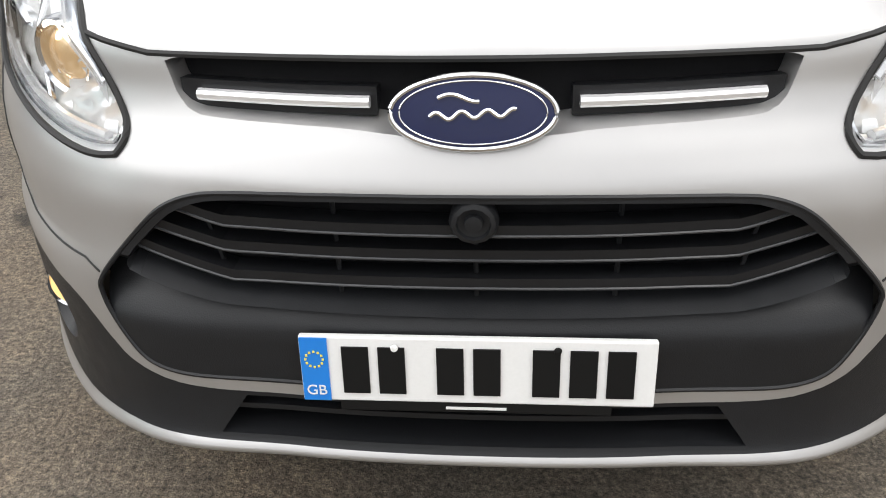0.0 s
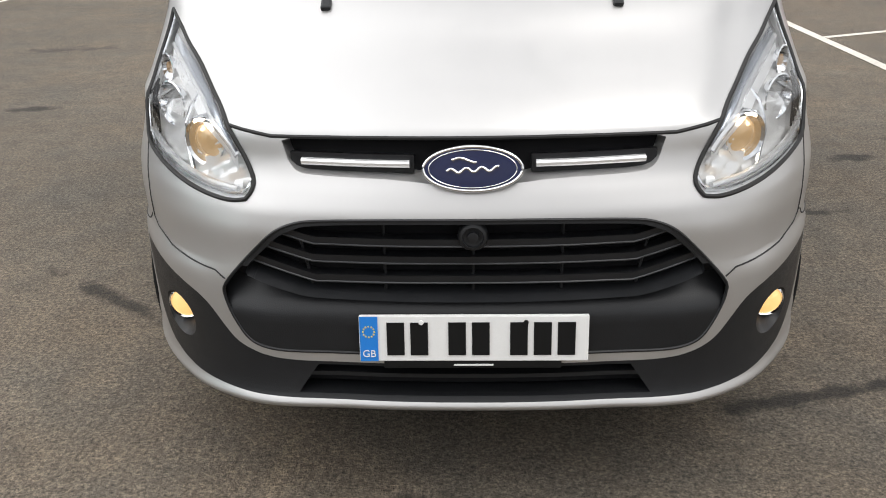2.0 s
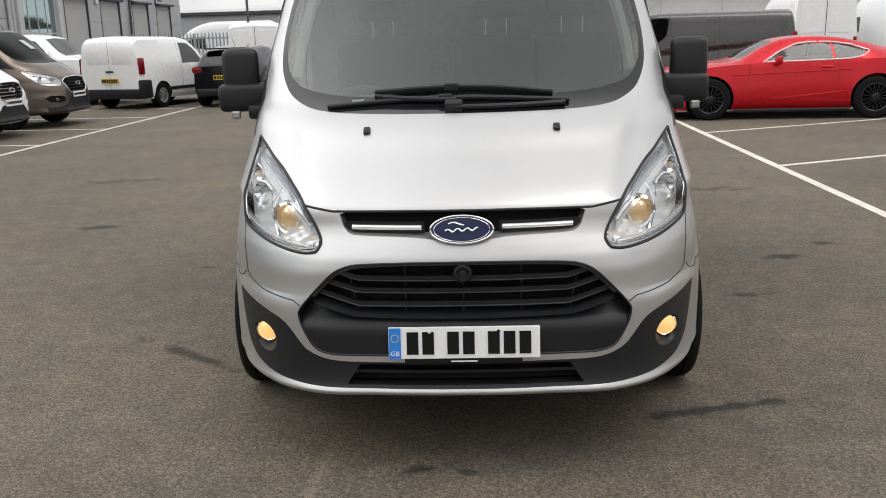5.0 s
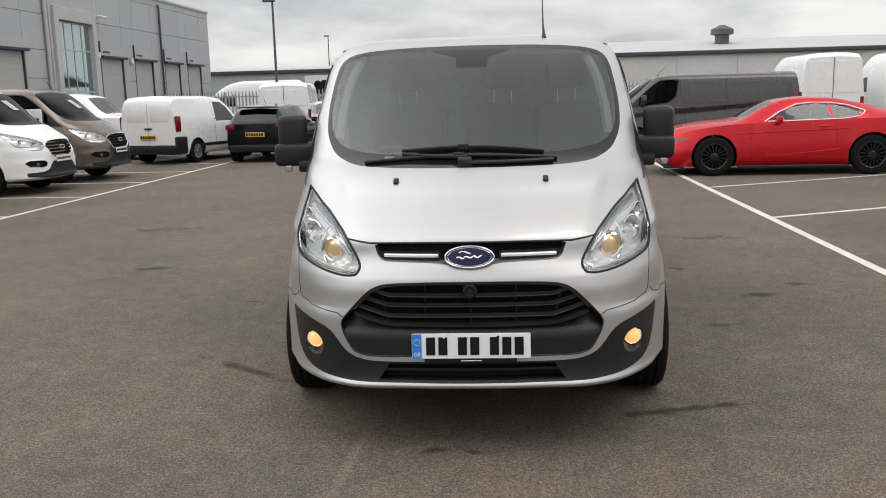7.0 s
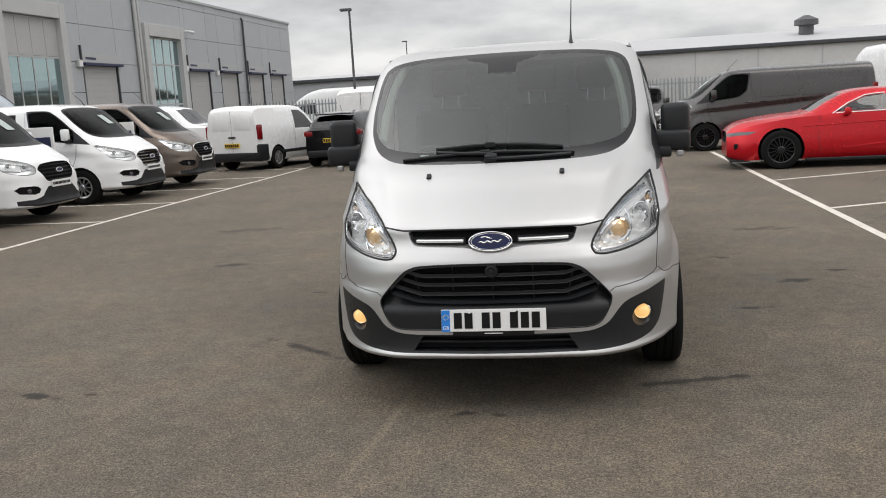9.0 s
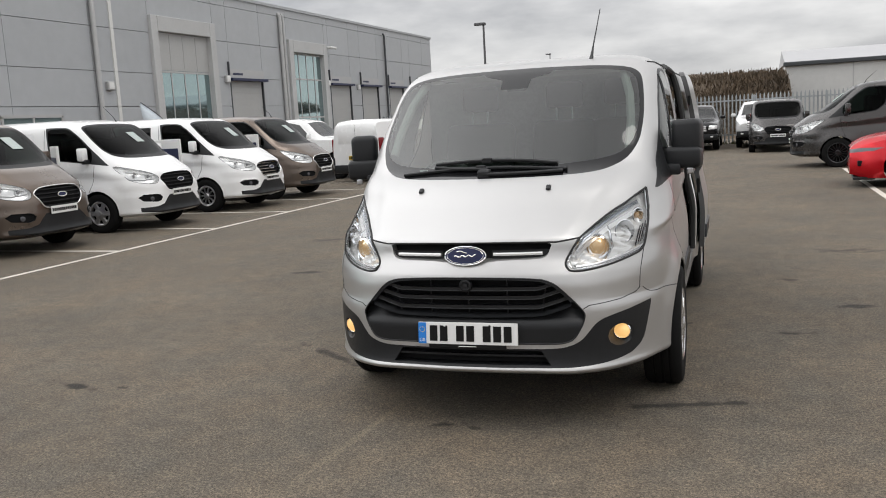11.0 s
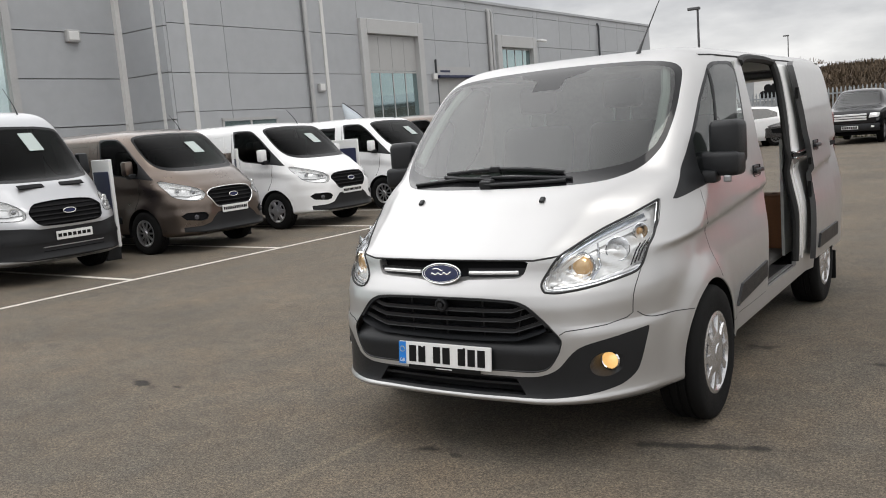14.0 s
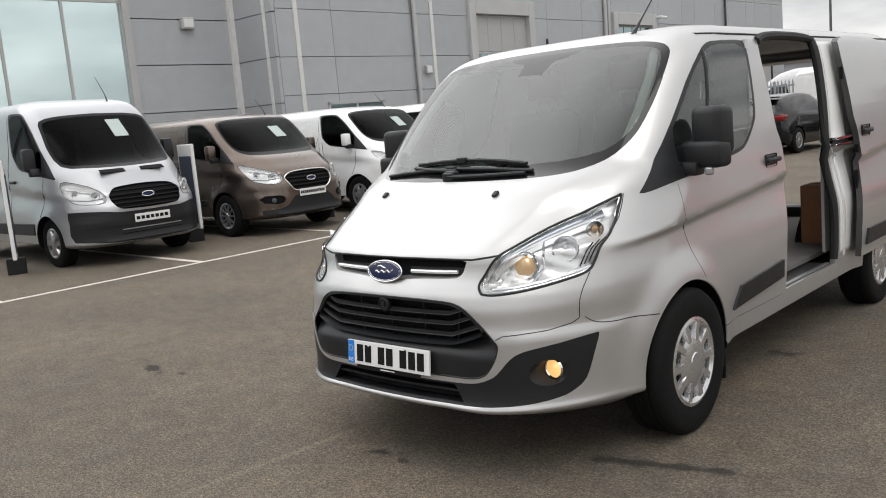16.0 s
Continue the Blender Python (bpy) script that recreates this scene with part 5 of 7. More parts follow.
def parked_van(name, label, paint_m, at, face="wide", tall=False, rims=("alloy", M_ALLOY), side_panes=False, group="", sheet=True, plate=True, grille_ring=None):
    van = thing(name, label, "van", group, at=at)
    fix = warp_tall if tall else (lambda c: c)

    def put(nm, bm_, m_, par=None, lab="", smooth=True, thick=0.0):
        return part(nm, moved(bm_, fix), m_, par or van, lab, smooth, thick)
    zs = [0.26, 0.285, 0.305, 0.33] + [round(0.36 + 0.05 * i, 3) for i in range(30)] + [1.85, 1.88, 1.90, 1.92, 1.935, 1.948, 1.955]
    bm = shell(sorted(set(zs)), 2, 10)
    border = carve(bm, SCREEN_TALL if tall else SCREEN_OUT, "y", is_nose)
    pane = carve(border, [(x * 0.96, 1.50 + (z - 1.50) * 0.90) for x, z in SCREEN_TALL] if tall else SCREEN_IN, "y", is_nose)
    screen = put("windscreen", pane, M_SCREEN2, None, "windscreen")
    put("screen_border", border, M_BLKEDGE, screen, "black screen border")
    if face == "wide":
        g_poly = both([(0, 0.975), (0.33, 0.962), (0.42, 0.92), (0.455, 0.87), (0.44, 0.83), (0.37, 0.715), (0.32, 0.675), (0.24, 0.662), (0, 0.657)])
        l_poly = [(0.470, 0.905), (0.49, 0.85), (0.54, 0.805), (0.66, 0.795), (0.80, 0.835), (0.855, 0.90), (0.864, 1.03), (0.852, 1.135), (0.74, 1.075), (0.58, 1.0)]
        f_poly = [(0.50, 0.56), (0.54, 0.605), (0.60, 0.62), (0.76, 0.622), (0.815, 0.575), (0.77, 0.51), (0.60, 0.485), (0.53, 0.505)]
        b_poly = both([(0, 0.595), (0.32, 0.59), (0.40, 0.525), (0.47, 0.45), (0.60, 0.41), (0.80, 0.40), (0.80, 0.33), (0.60, 0.305), (0, 0.29)])
        plate_z = 0.625
    else:
        g_poly = both([(0, 1.045), (0.36, 1.03), (0.44, 1.005), (0.505, 0.94), (0.49, 0.86), (0.455, 0.785), (0.40, 0.75), (0.33, 0.738), (0, 0.73)])
        l_poly = [(0.535, 0.95), (0.54, 0.86), (0.60, 0.832), (0.79, 0.842), (0.865, 0.89), (0.878, 1.04), (0.845, 1.125), (0.72, 1.085), (0.60, 1.035)]
        f_poly = [(0.62, 0.52), (0.74, 0.525), (0.78, 0.50), (0.75, 0.46), (0.63, 0.455)]
        b_poly = both([(0, 0.70), (0.42, 0.705), (0.60, 0.735), (0.80, 0.75), (0.90, 0.75), (0.905, 0.44), (0.88, 0.345), (0.60, 0.315), (0, 0.30)])
        plate_z = 0.60
    g_poly, l_poly = smoothed(g_poly, True, 1), smoothed(l_poly, True, 1)
    gr = carve(bm, g_poly, "y", is_nose)
    grille = put("grille", rim_of(gr, lambda c: c + Vector((0, 0.05, 0))), M_PLASTIC, None, "black slatted grille")
    put("grille_back", moved(gr, lambda c: (c.x, c.y + 0.045, c.z)), M_DARK, grille)
    lo, hi = min(p[1] for p in g_poly), max(p[1] for p in g_poly)
    for k in range(5):
        z = lo + (hi - lo) * (k + 0.6) / 5.4
        xs = [x for x in np.linspace(-0.5, 0.5, 61) if inside((x, z), g_poly)]
        put("slat", ribbon(bmesh.new(), [(x, front(x, z) + 0.010, z) for x in np.linspace(xs[0], xs[-1], 15)], 0.03, 0.016), M_CHROME if face == "wide" and grille_ring == "slats" else M_PLASTIC, grille)
    if grille_ring:
        put("grille_ring", tube(bmesh.new(), on_nose(dense(g_poly + g_poly[:1], 0.05), 0.002), 0.009, 6), M_BRIGHT, grille)
    bz = (lo + hi) / 2 + 0.02
    m = Matrix.Translation((0, front(0, bz) - 0.004, bz)) @ Matrix.Rotation(radians(-10), 4, "X")
    put("badge", oval(bmesh.new(), 0.085, 0.034, 0.012, m, 24), M_NAVY, grille)
    put("badge_ring", tube(bmesh.new(), [m @ Vector((0.085 * math.cos(t), -0.011, 0.034 * math.sin(t))) for t in np.linspace(0, 2 * math.pi, 24, endpoint=False)], 0.006, 6, True), M_BRIGHT, grille)
    for s in (-1, 1):
        poly = l_poly if s > 0 else mirror_poly(l_poly)
        piece = carve(bm, poly, "y", is_nose)
        cx, cz = sum(p[0] for p in poly) / len(poly), sum(p[1] for p in poly) / len(poly)
        back = moved(copy_bm(piece), lambda c: (cx + (c.x - cx) * 0.94, c.y + 0.05, cz + (c.z - cz) * 0.92))
        rim = rim_of(piece, lambda c: Vector((cx + (c.x - cx) * 0.94, c.y + 0.05, cz + (c.z - cz) * 0.92)))
        lens = put("headlight", piece, M_LENS, None, "clear swept-back headlight")
        put("reflector", back, M_REFLECT, lens)
        put("bezel", rim, M_LAMPBODY, lens)
        put("lamp_seal", tube(bmesh.new(), on_nose(dense(poly + poly[:1], 0.06), 0.001), 0.0035, 5), M_SEAM, lens)
        put("lamp_bar", tube(bmesh.new(), [(s * x, front(x, z) + 0.02, z) for x, z in dense([(0.54, 0.93), (0.66, 0.965), (0.80, 1.02)] if not tall else [(0.60, 0.97), (0.72, 1.0), (0.83, 1.04)], 0.05)], 0.010, 6), M_LAMPBODY, lens)
        for dx, dz, r in ((-0.085, -0.015, 0.058), (0.075, 0.02, 0.050)):
            px, pz = cx + s * dx, cz + dz
            m = Matrix.Translation((px, front(px, pz) + 0.045, pz)) @ Matrix.Rotation(radians(90), 4, "X") @ Matrix.Rotation(radians(s * 30), 4, "Y")
            put("lamp_bowl", lathe(bmesh.new(), [(r, 0.0), (r, 0.016), (r * 0.86, 0.014), (r * 0.62, -0.006), (r * 0.5, -0.004)], 18, m), M_LAMPBODY, lens)
            put("bulb_glass", lathe(bmesh.new(), [(r * 0.5, 0.0), (r * 0.4, 0.014), (0.0, 0.022)], 14, m), M_ALLOY, lens)
        put("lamp_mask", ribbon(bmesh.new(), [(s * x, front(x, z) + 0.03, z) for x, z in dense([(abs(cx) - 0.17, cz - 0.055), (abs(cx), cz - 0.075), (abs(cx) + 0.16, cz - 0.045)], 0.04)], 0.008, 0.012), M_ALLOY, lens)
    band = carve(bm, b_poly, "y", is_nose)
    bumper = put("lower_bumper", band, M_PLASTIC, None, "black lower bumper")
    for s in (-1, 1):
        poly = f_poly if s > 0 else mirror_poly(f_poly)
        src = bm if face == "wide" else None
        if src:
            piece = carve(bm, poly, "y", is_nose)
            fog = put("fog_recess", rim_of(piece, lambda c: c + Vector((0, 0.03, 0))), M_PLASTIC, None, "black fog lamp recess")
            put("fog_back", moved(piece, lambda c: (c.x, c.y + 0.028, c.z)), M_DARK, fog)
            if grille_ring == "slats":
                put("fog_trim", tube(bmesh.new(), on_nose(dense(poly + poly[:1], 0.05), 0.002), 0.007, 6), M_BRIGHT, fog)
        if tall:
            continue
        px = s * 0.66
        m = Matrix.Translation((px, front(px, 0.545) + (0.018 if src else 0.0), 0.545 if src else 0.50)) @ Matrix.Rotation(radians(90), 4, "X") @ Matrix.Rotation(radians(s * 20), 4, "Y")
        put("fog_lamp", lathe(bmesh.new(), [(0.04, 0.0), (0.036, 0.010), (0.0, 0.018)], 16, m), M_SMOKED)
    for s, want in ((1, is_right), (-1, is_left)):
        fr = carve(bm, SIDE_WIN, "x", want)
        pane = carve(fr, SIDE_GLASS, "x", want)
        wfr = put("door_window_frame", fr, M_PLASTIC, None, "black window surround")
        put("door_window", pane, M_SCREEN2, wfr)
        if side_panes:
            for a, b in ((2.28, 3.12), (3.30, 4.75)):
                p = carve(bm, [(a, 1.25), (a + 0.02, 1.78), (b, 1.78), (b + 0.02, 1.25)], "x", want)
                put("rear_side_window", p, M_PRIVACY, None, "dark privacy glass")
        for a in AXLES:
            arch = carve(bm, circle(a, HUB_Z, ARCH, 28), "x", want)
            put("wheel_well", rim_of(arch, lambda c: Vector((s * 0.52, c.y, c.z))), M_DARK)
            arch.free()
        carve(bm, [(1.0, 0.2), (5.2, 0.2), (5.2, 0.335), (1.0, 0.320)], "x", want).free()
        put("shut_line", tube(bmesh.new(), on_side(dense([(1.056, 1.16), (1.058, 1.044), (1.115, 0.825), (1.17, 0.70)]), s, -0.001), 0.005, 5), M_SEAM)
        put("shut_line", tube(bmesh.new(), on_side(dense([(2.10, 1.80), (2.10, 1.45), (2.20, 1.25), (2.20, 0.42)]), s, -0.001), 0.005, 5), M_SEAM)
        if not side_panes and not tall:
            for a, b in ((2.30, 3.12), (3.26, 4.72)):
                rect = smoothed([(a, 1.24), (a, 1.24), (a + 0.03, 1.74), (a + 0.03, 1.74), (b, 1.74), (b, 1.74), (b, 1.24), (b, 1.24)], True, 2)
                put("side_press", tube(bmesh.new(), on_side(dense(rect + rect[:1], 0.12), s, -0.001), 0.006, 5), paint_m)
            put("shut_line", tube(bmesh.new(), on_side(dense([(3.19, 1.80), (3.19, 0.42)], 0.1), s, -0.001), 0.004, 5), M_SEAM)
            put("slide_track", boxm(s * (flank(3.9, 1.17) + 0.001) - 0.004, s * (flank(3.9, 1.17) + 0.001) + 0.004, 3.2, 4.75, 1.155, 1.18), M_SEAM, smooth=False)
            put("slide_handle", boxm(s * (flank(2.4, 1.13) + 0.015) - 0.012, s * (flank(2.4, 1.13) + 0.015) + 0.012, 2.30, 2.46, 1.12, 1.15, 0.008, 1), M_PLASTIC)
            put("side_moulding", boxm(s * (flank(2.6, 0.55) + 0.004) - 0.010, s * (flank(2.6, 0.55) + 0.004) + 0.010, 1.55, 3.35, 0.49, 0.59, 0.006, 1), M_PLASTIC)
        put("rear_lamp", boxm(s * 0.885 - 0.045, s * 0.885 + 0.045, 4.84, 4.965, 0.95, 1.45, 0.02, 1), M_TAIL, None, "tall red rear lamp")
        put("door_handle", boxm(s * (flank(2.05, 1.13) + 0.015) - 0.014, s * (flank(2.05, 1.13) + 0.015) + 0.014, 1.95, 2.12, 1.12, 1.15, 0.008, 1), paint_m if not tall else M_PLASTIC)
        mir = put("door_mirror", boxm(-0.075, 0.075, -0.055, 0.07, -0.11, 0.11, 0.03, 2, Matrix.Translation((s * 1.01, 1.20, 1.35))), paint_m if face == "wide" else M_PLASTIC, None, "door mirror")
        put("mirror_foot", boxm(-0.08, 0.08, -0.045, 0.045, -0.04, 0.04, 0.015, 1, Matrix.Translation((s * 0.96, 1.18, 1.225))), M_PLASTIC, mir)
        if tall:
            put("moulding", boxm(s * 0.972 - 0.012, s * 0.972 + 0.012, 1.45, 3.5, 0.44, 0.60, 0.008, 1), M_PLASTIC)
        for a in AXLES:
            wheel("wheel", van, side_pose(a, s), 0.343, 0.215, rims[1], rims[0])
    if tall:
        for z in (0.415, 0.47):
            put("bumper_slat", ribbon(bmesh.new(), [(x, front(x, z) - 0.006, z) for x in np.linspace(-0.42, 0.42, 15)], 0.03, 0.012), M_ALLOY if z > 0.45 else M_DARK, bumper)
        put("bumper_step", ribbon(bmesh.new(), [(x, front(x, 0.555) - 0.022, 0.555) for x in np.linspace(-0.80, 0.80, 31)], 0.03, 0.05), M_PLASTIC, bumper)
    put("body", bm, paint_m, None, "painted body shell")
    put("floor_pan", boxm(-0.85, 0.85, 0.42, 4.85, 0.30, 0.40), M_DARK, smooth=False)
    # cab parts in near-black: the dimness behind the screens is put into their colour
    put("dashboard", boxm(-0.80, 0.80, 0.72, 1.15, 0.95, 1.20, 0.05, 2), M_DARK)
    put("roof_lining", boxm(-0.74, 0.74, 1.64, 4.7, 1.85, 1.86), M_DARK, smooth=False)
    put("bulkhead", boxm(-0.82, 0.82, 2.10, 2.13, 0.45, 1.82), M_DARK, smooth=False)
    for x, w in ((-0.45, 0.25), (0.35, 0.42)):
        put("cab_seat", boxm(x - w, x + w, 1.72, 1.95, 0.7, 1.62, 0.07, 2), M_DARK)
    if sheet:
        ex = Vector((0.1, front(0.27, 1.60) - front(0.17, 1.60), 0)).normalized()
        ez = Vector((0, front(0.22, 1.65) - front(0.22, 1.55), 0.1)).normalized()
        ey = ez.cross(ex).normalized()
        m = Matrix((ex, ey, ez)).transposed().to_4x4()
        m.translation = Vector((0.22, front(0.22, 1.60), 1.60)) - ey * 0.010
        put("price_sheet", boxm(-0.105, 0.105, -0.002, 0.002, -0.15, 0.15, m=m), M_PAPER, None, "white price sheet on the windscreen", smooth=False)
    if plate:
        number_plate(van, 0, front(0, plate_z) - 0.02, plate_z, strip=False, bars=(7,) if tall else (13,), ink=0.2)
    put("aerial", tube(bmesh.new(), [(0.42, 1.60, 1.89), (0.42, 1.66, 1.99), (0.42, 1.86, 2.18)], [0.012, 0.006, 0.003], 6), M_PLASTIC)
    if tall:
        for s in (-1, 1):
            put("bonnet_vent", boxm(-0.17, 0.17, -0.04, 0.04, -0.004, 0.005, 0.003, 1, Matrix.Translation((s * 0.28, front(0.26, 1.18) - 0.004, 1.181)) @ Matrix.Rotation(radians(24), 4, "X")), M_DARK)
    return van


SCREEN_TALL = both([(0, 1.775), (0.45, 1.765), (0.66, 1.745), (0.745, 1.72), (0.775, 1.68), (0.81, 1.45), (0.80, 1.33), (0.77, 1.26), (0.70, 1.235), (0.4, 1.22), (0, 1.215)])


def facing_aisle(x, y, turn=0.0):
    """A vehicle parked nose towards the aisle on the building side."""
    return pose(x, y, 0, 0, 0, 90 + turn)


# ---- other vehicles, lofted along their length ----
def loft(length, sill, belt, top, wl, wb, wt, n=64):
    bm = bmesh.new()
    rows = []
    for y in np.linspace(0, length, n):
        s, b, t, a, c, d = (pch(q, y) for q in (sill, belt, top, wl, wb, wt))
        h = b - s
        g = max(0.01, t - b)
        sec = [(a * 0.93, s), (a, s + 0.16 * h), (a * 1.005, s + 0.42 * h), (a * 0.45 + c * 0.55 + 0.006, s + 0.78 * h), (c, b), (c * 0.55 + d * 0.45, b + 0.5 * g), (d * 1.03, b + 0.88 * g), (d * 0.93, b + 0.965 * g), (d * 0.55, t), (0, t + 0.012)]
        right = [bm.verts.new((x, y, z)) for x, z in sec]
        left = [bm.verts.new((-x, y, z)) for x, z in sec[:-1]]
        rows.append(right + left[::-1])
    for p, q in zip(rows, rows[1:]):
        for i in range(len(p) - 1):
            bm.faces.new((p[i], q[i], q[i + 1], p[i + 1]))
    bm.faces.new(rows[0])
    bm.faces.new(rows[-1][::-1])
    bmesh.ops.subdivide_edges(bm, edges=[e for e in bm.edges if abs(e.verts[0].co.y - e.verts[1].co.y) < 1e-6 and not (e.verts[0].co.y < 1e-6 or e.verts[0].co.y > length - 1e-6)], cuts=1, smooth=0.6, use_grid_fill=True)
    return bm


def lofted_car(name, label, category, paint_m, at, dims, axles, radius, track, side_wins, screen, rear, lamps=(), tails=(), mouth=None, rims=("alloy", M_ALLOY), glass_m=None, plate=None, group="", mirror=None, door_lines=(), trims=(), extra=None):
    car = thing(name, label, category, group, at=at)
    bm = loft(*dims)
    length = dims[0]
    gm = glass_m or M_CARGLASS
    for nm, poly, y0, y1 in (("windscreen", *screen), ("rear_window", *rear)) if rear else (("windscreen", *screen),):
        p = carve(bm, both(poly), "y", lambda c: y0 < c.y < y1)
        part(nm, p, (M_PALE if glass_m else M_TINT) if nm == "windscreen" else gm, car, nm.replace("_", " "), smooth=True)
    for s, want in ((1, lambda c: c.x > 0.3), (-1, lambda c: c.x < -0.3)):
        for w in side_wins:
            p = carve(bm, w, "x", want)
            part("side_window", p, gm, car, "dark side window", smooth=True)
        for a in axles:
            arch = carve(bm, circle(a, radius, radius + 0.05, 28), "x", want)
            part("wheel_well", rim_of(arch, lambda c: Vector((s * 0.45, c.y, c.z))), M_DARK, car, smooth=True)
            arch.free()
            wheel("wheel", car, side_pose(a, s, radius, track), radius, 0.22, rims[1], rims[0])
        for line in door_lines:
            pts = []
            for y, z in dense(line, 0.06):
                near = min((v.co for v in bm.verts if v.co.x * s > 0.3), key=lambda c: (c.y - y) ** 2 + (c.z - z) ** 2)
                pts.append((near.x, y, z))
            part("shut_line", tube(bmesh.new(), pts, 0.0035, 5), M_SEAM, car)
        for line in trims:
            pts = []
            for y, z in dense(line, 0.05):
                near = sorted((v.co for v in bm.verts if v.co.x * s > 0.3), key=lambda c: (c.y - y) ** 2 + (c.z - z) ** 2)[:3]
                pts.append((sum(c.x for c in near) / 3 + s * 0.010, y, z))
            part("bright_trim", tube(bmesh.new(), smoothed(pts, False, 1), 0.011, 6), M_BRIGHT, car, "bright window trim", smooth=True)
        if mirror:
            y, z, w = mirror
            part("door_mirror", boxm(s * w - 0.09, s * w + 0.09, y - 0.05, y + 0.06, z - 0.06, z + 0.07, 0.035, 2), paint_m, car, "door mirror", smooth=True)
    for nm, poly, m_, y0, y1, lab in [*lamps, *tails]:
        for s in (-1, 1):
            q = poly if s > 0 else mirror_poly(poly)
            p = carve(bm, q, "y", lambda c: y0 < c.y < y1)
            lamp = part(nm, p, m_, car, lab, smooth=True)
    if mouth:
        for poly, y0, y1 in mouth:
            p = carve(bm, both(poly), "y", lambda c: y0 < c.y < y1)
            g = part("grille", rim_of(p, lambda c: c + Vector((0, 0.05, 0))), M_PLASTIC, car, "black front grille")
            part("grille_back", moved(p, lambda c: (c.x, c.y + 0.04, c.z)), M_DARK, g)
    part("body", bm, paint_m, car, "painted body shell", smooth=True)
    part("floor_pan", boxm(-track * 0.95, track * 0.95, 0.4, length - 0.4, radius * 0.75, radius * 0.75 + 0.08), M_DARK, car)
    if plate:
        y, z, yellow, facing, wd = plate
        number_plate(car, 0, y, z, wd, 0.11, yellow, 0, False, (7,), facing)
    if extra:
        extra(car)
    return car


# building-side row, near to far
parked_van("high_roof_van", "silver high-roof van with grey bumper, parked on display", M_SILVER2, facing_aisle(-8.22, 3.42), "tall", True, ("steel", M_ALLOY), group="vans on display")
parked_van("parked_van", "bronze van with alloy wheels, parked nose out", M_BRONZE, facing_aisle(-8.12, 6.15), "wide", grille_ring="ring", group="vans on display")
parked_van("parked_van", "white panel van with steel wheels, parked nose out", M_WHITE, facing_aisle(-8.12, 9.0), "wide", rims=("steel", M_ALLOY), group="vans on display")
parked_van("minibus", "white minibus with chrome grille and dark rear glass", M_WHITE, facing_aisle(-8.12, 12.15), "wide", side_panes=True, grille_ring="slats", group="vans on display")
parked_van("minibus", "bronze minibus with dark rear glass, parked nose out", M_BRONZE, facing_aisle(-8.12, 14.65), "wide", side_panes=True, grille_ring="ring", group="vans on display")
# aisle side opposite
parked_van("parked_van", "dark grey panel van parked beside the aisle", M_GREY, pose(2.25, 19.15, 0, 0, 0, -90), "wide", rims=("sport", M_BLKALLOY), sheet=True, plate=True)


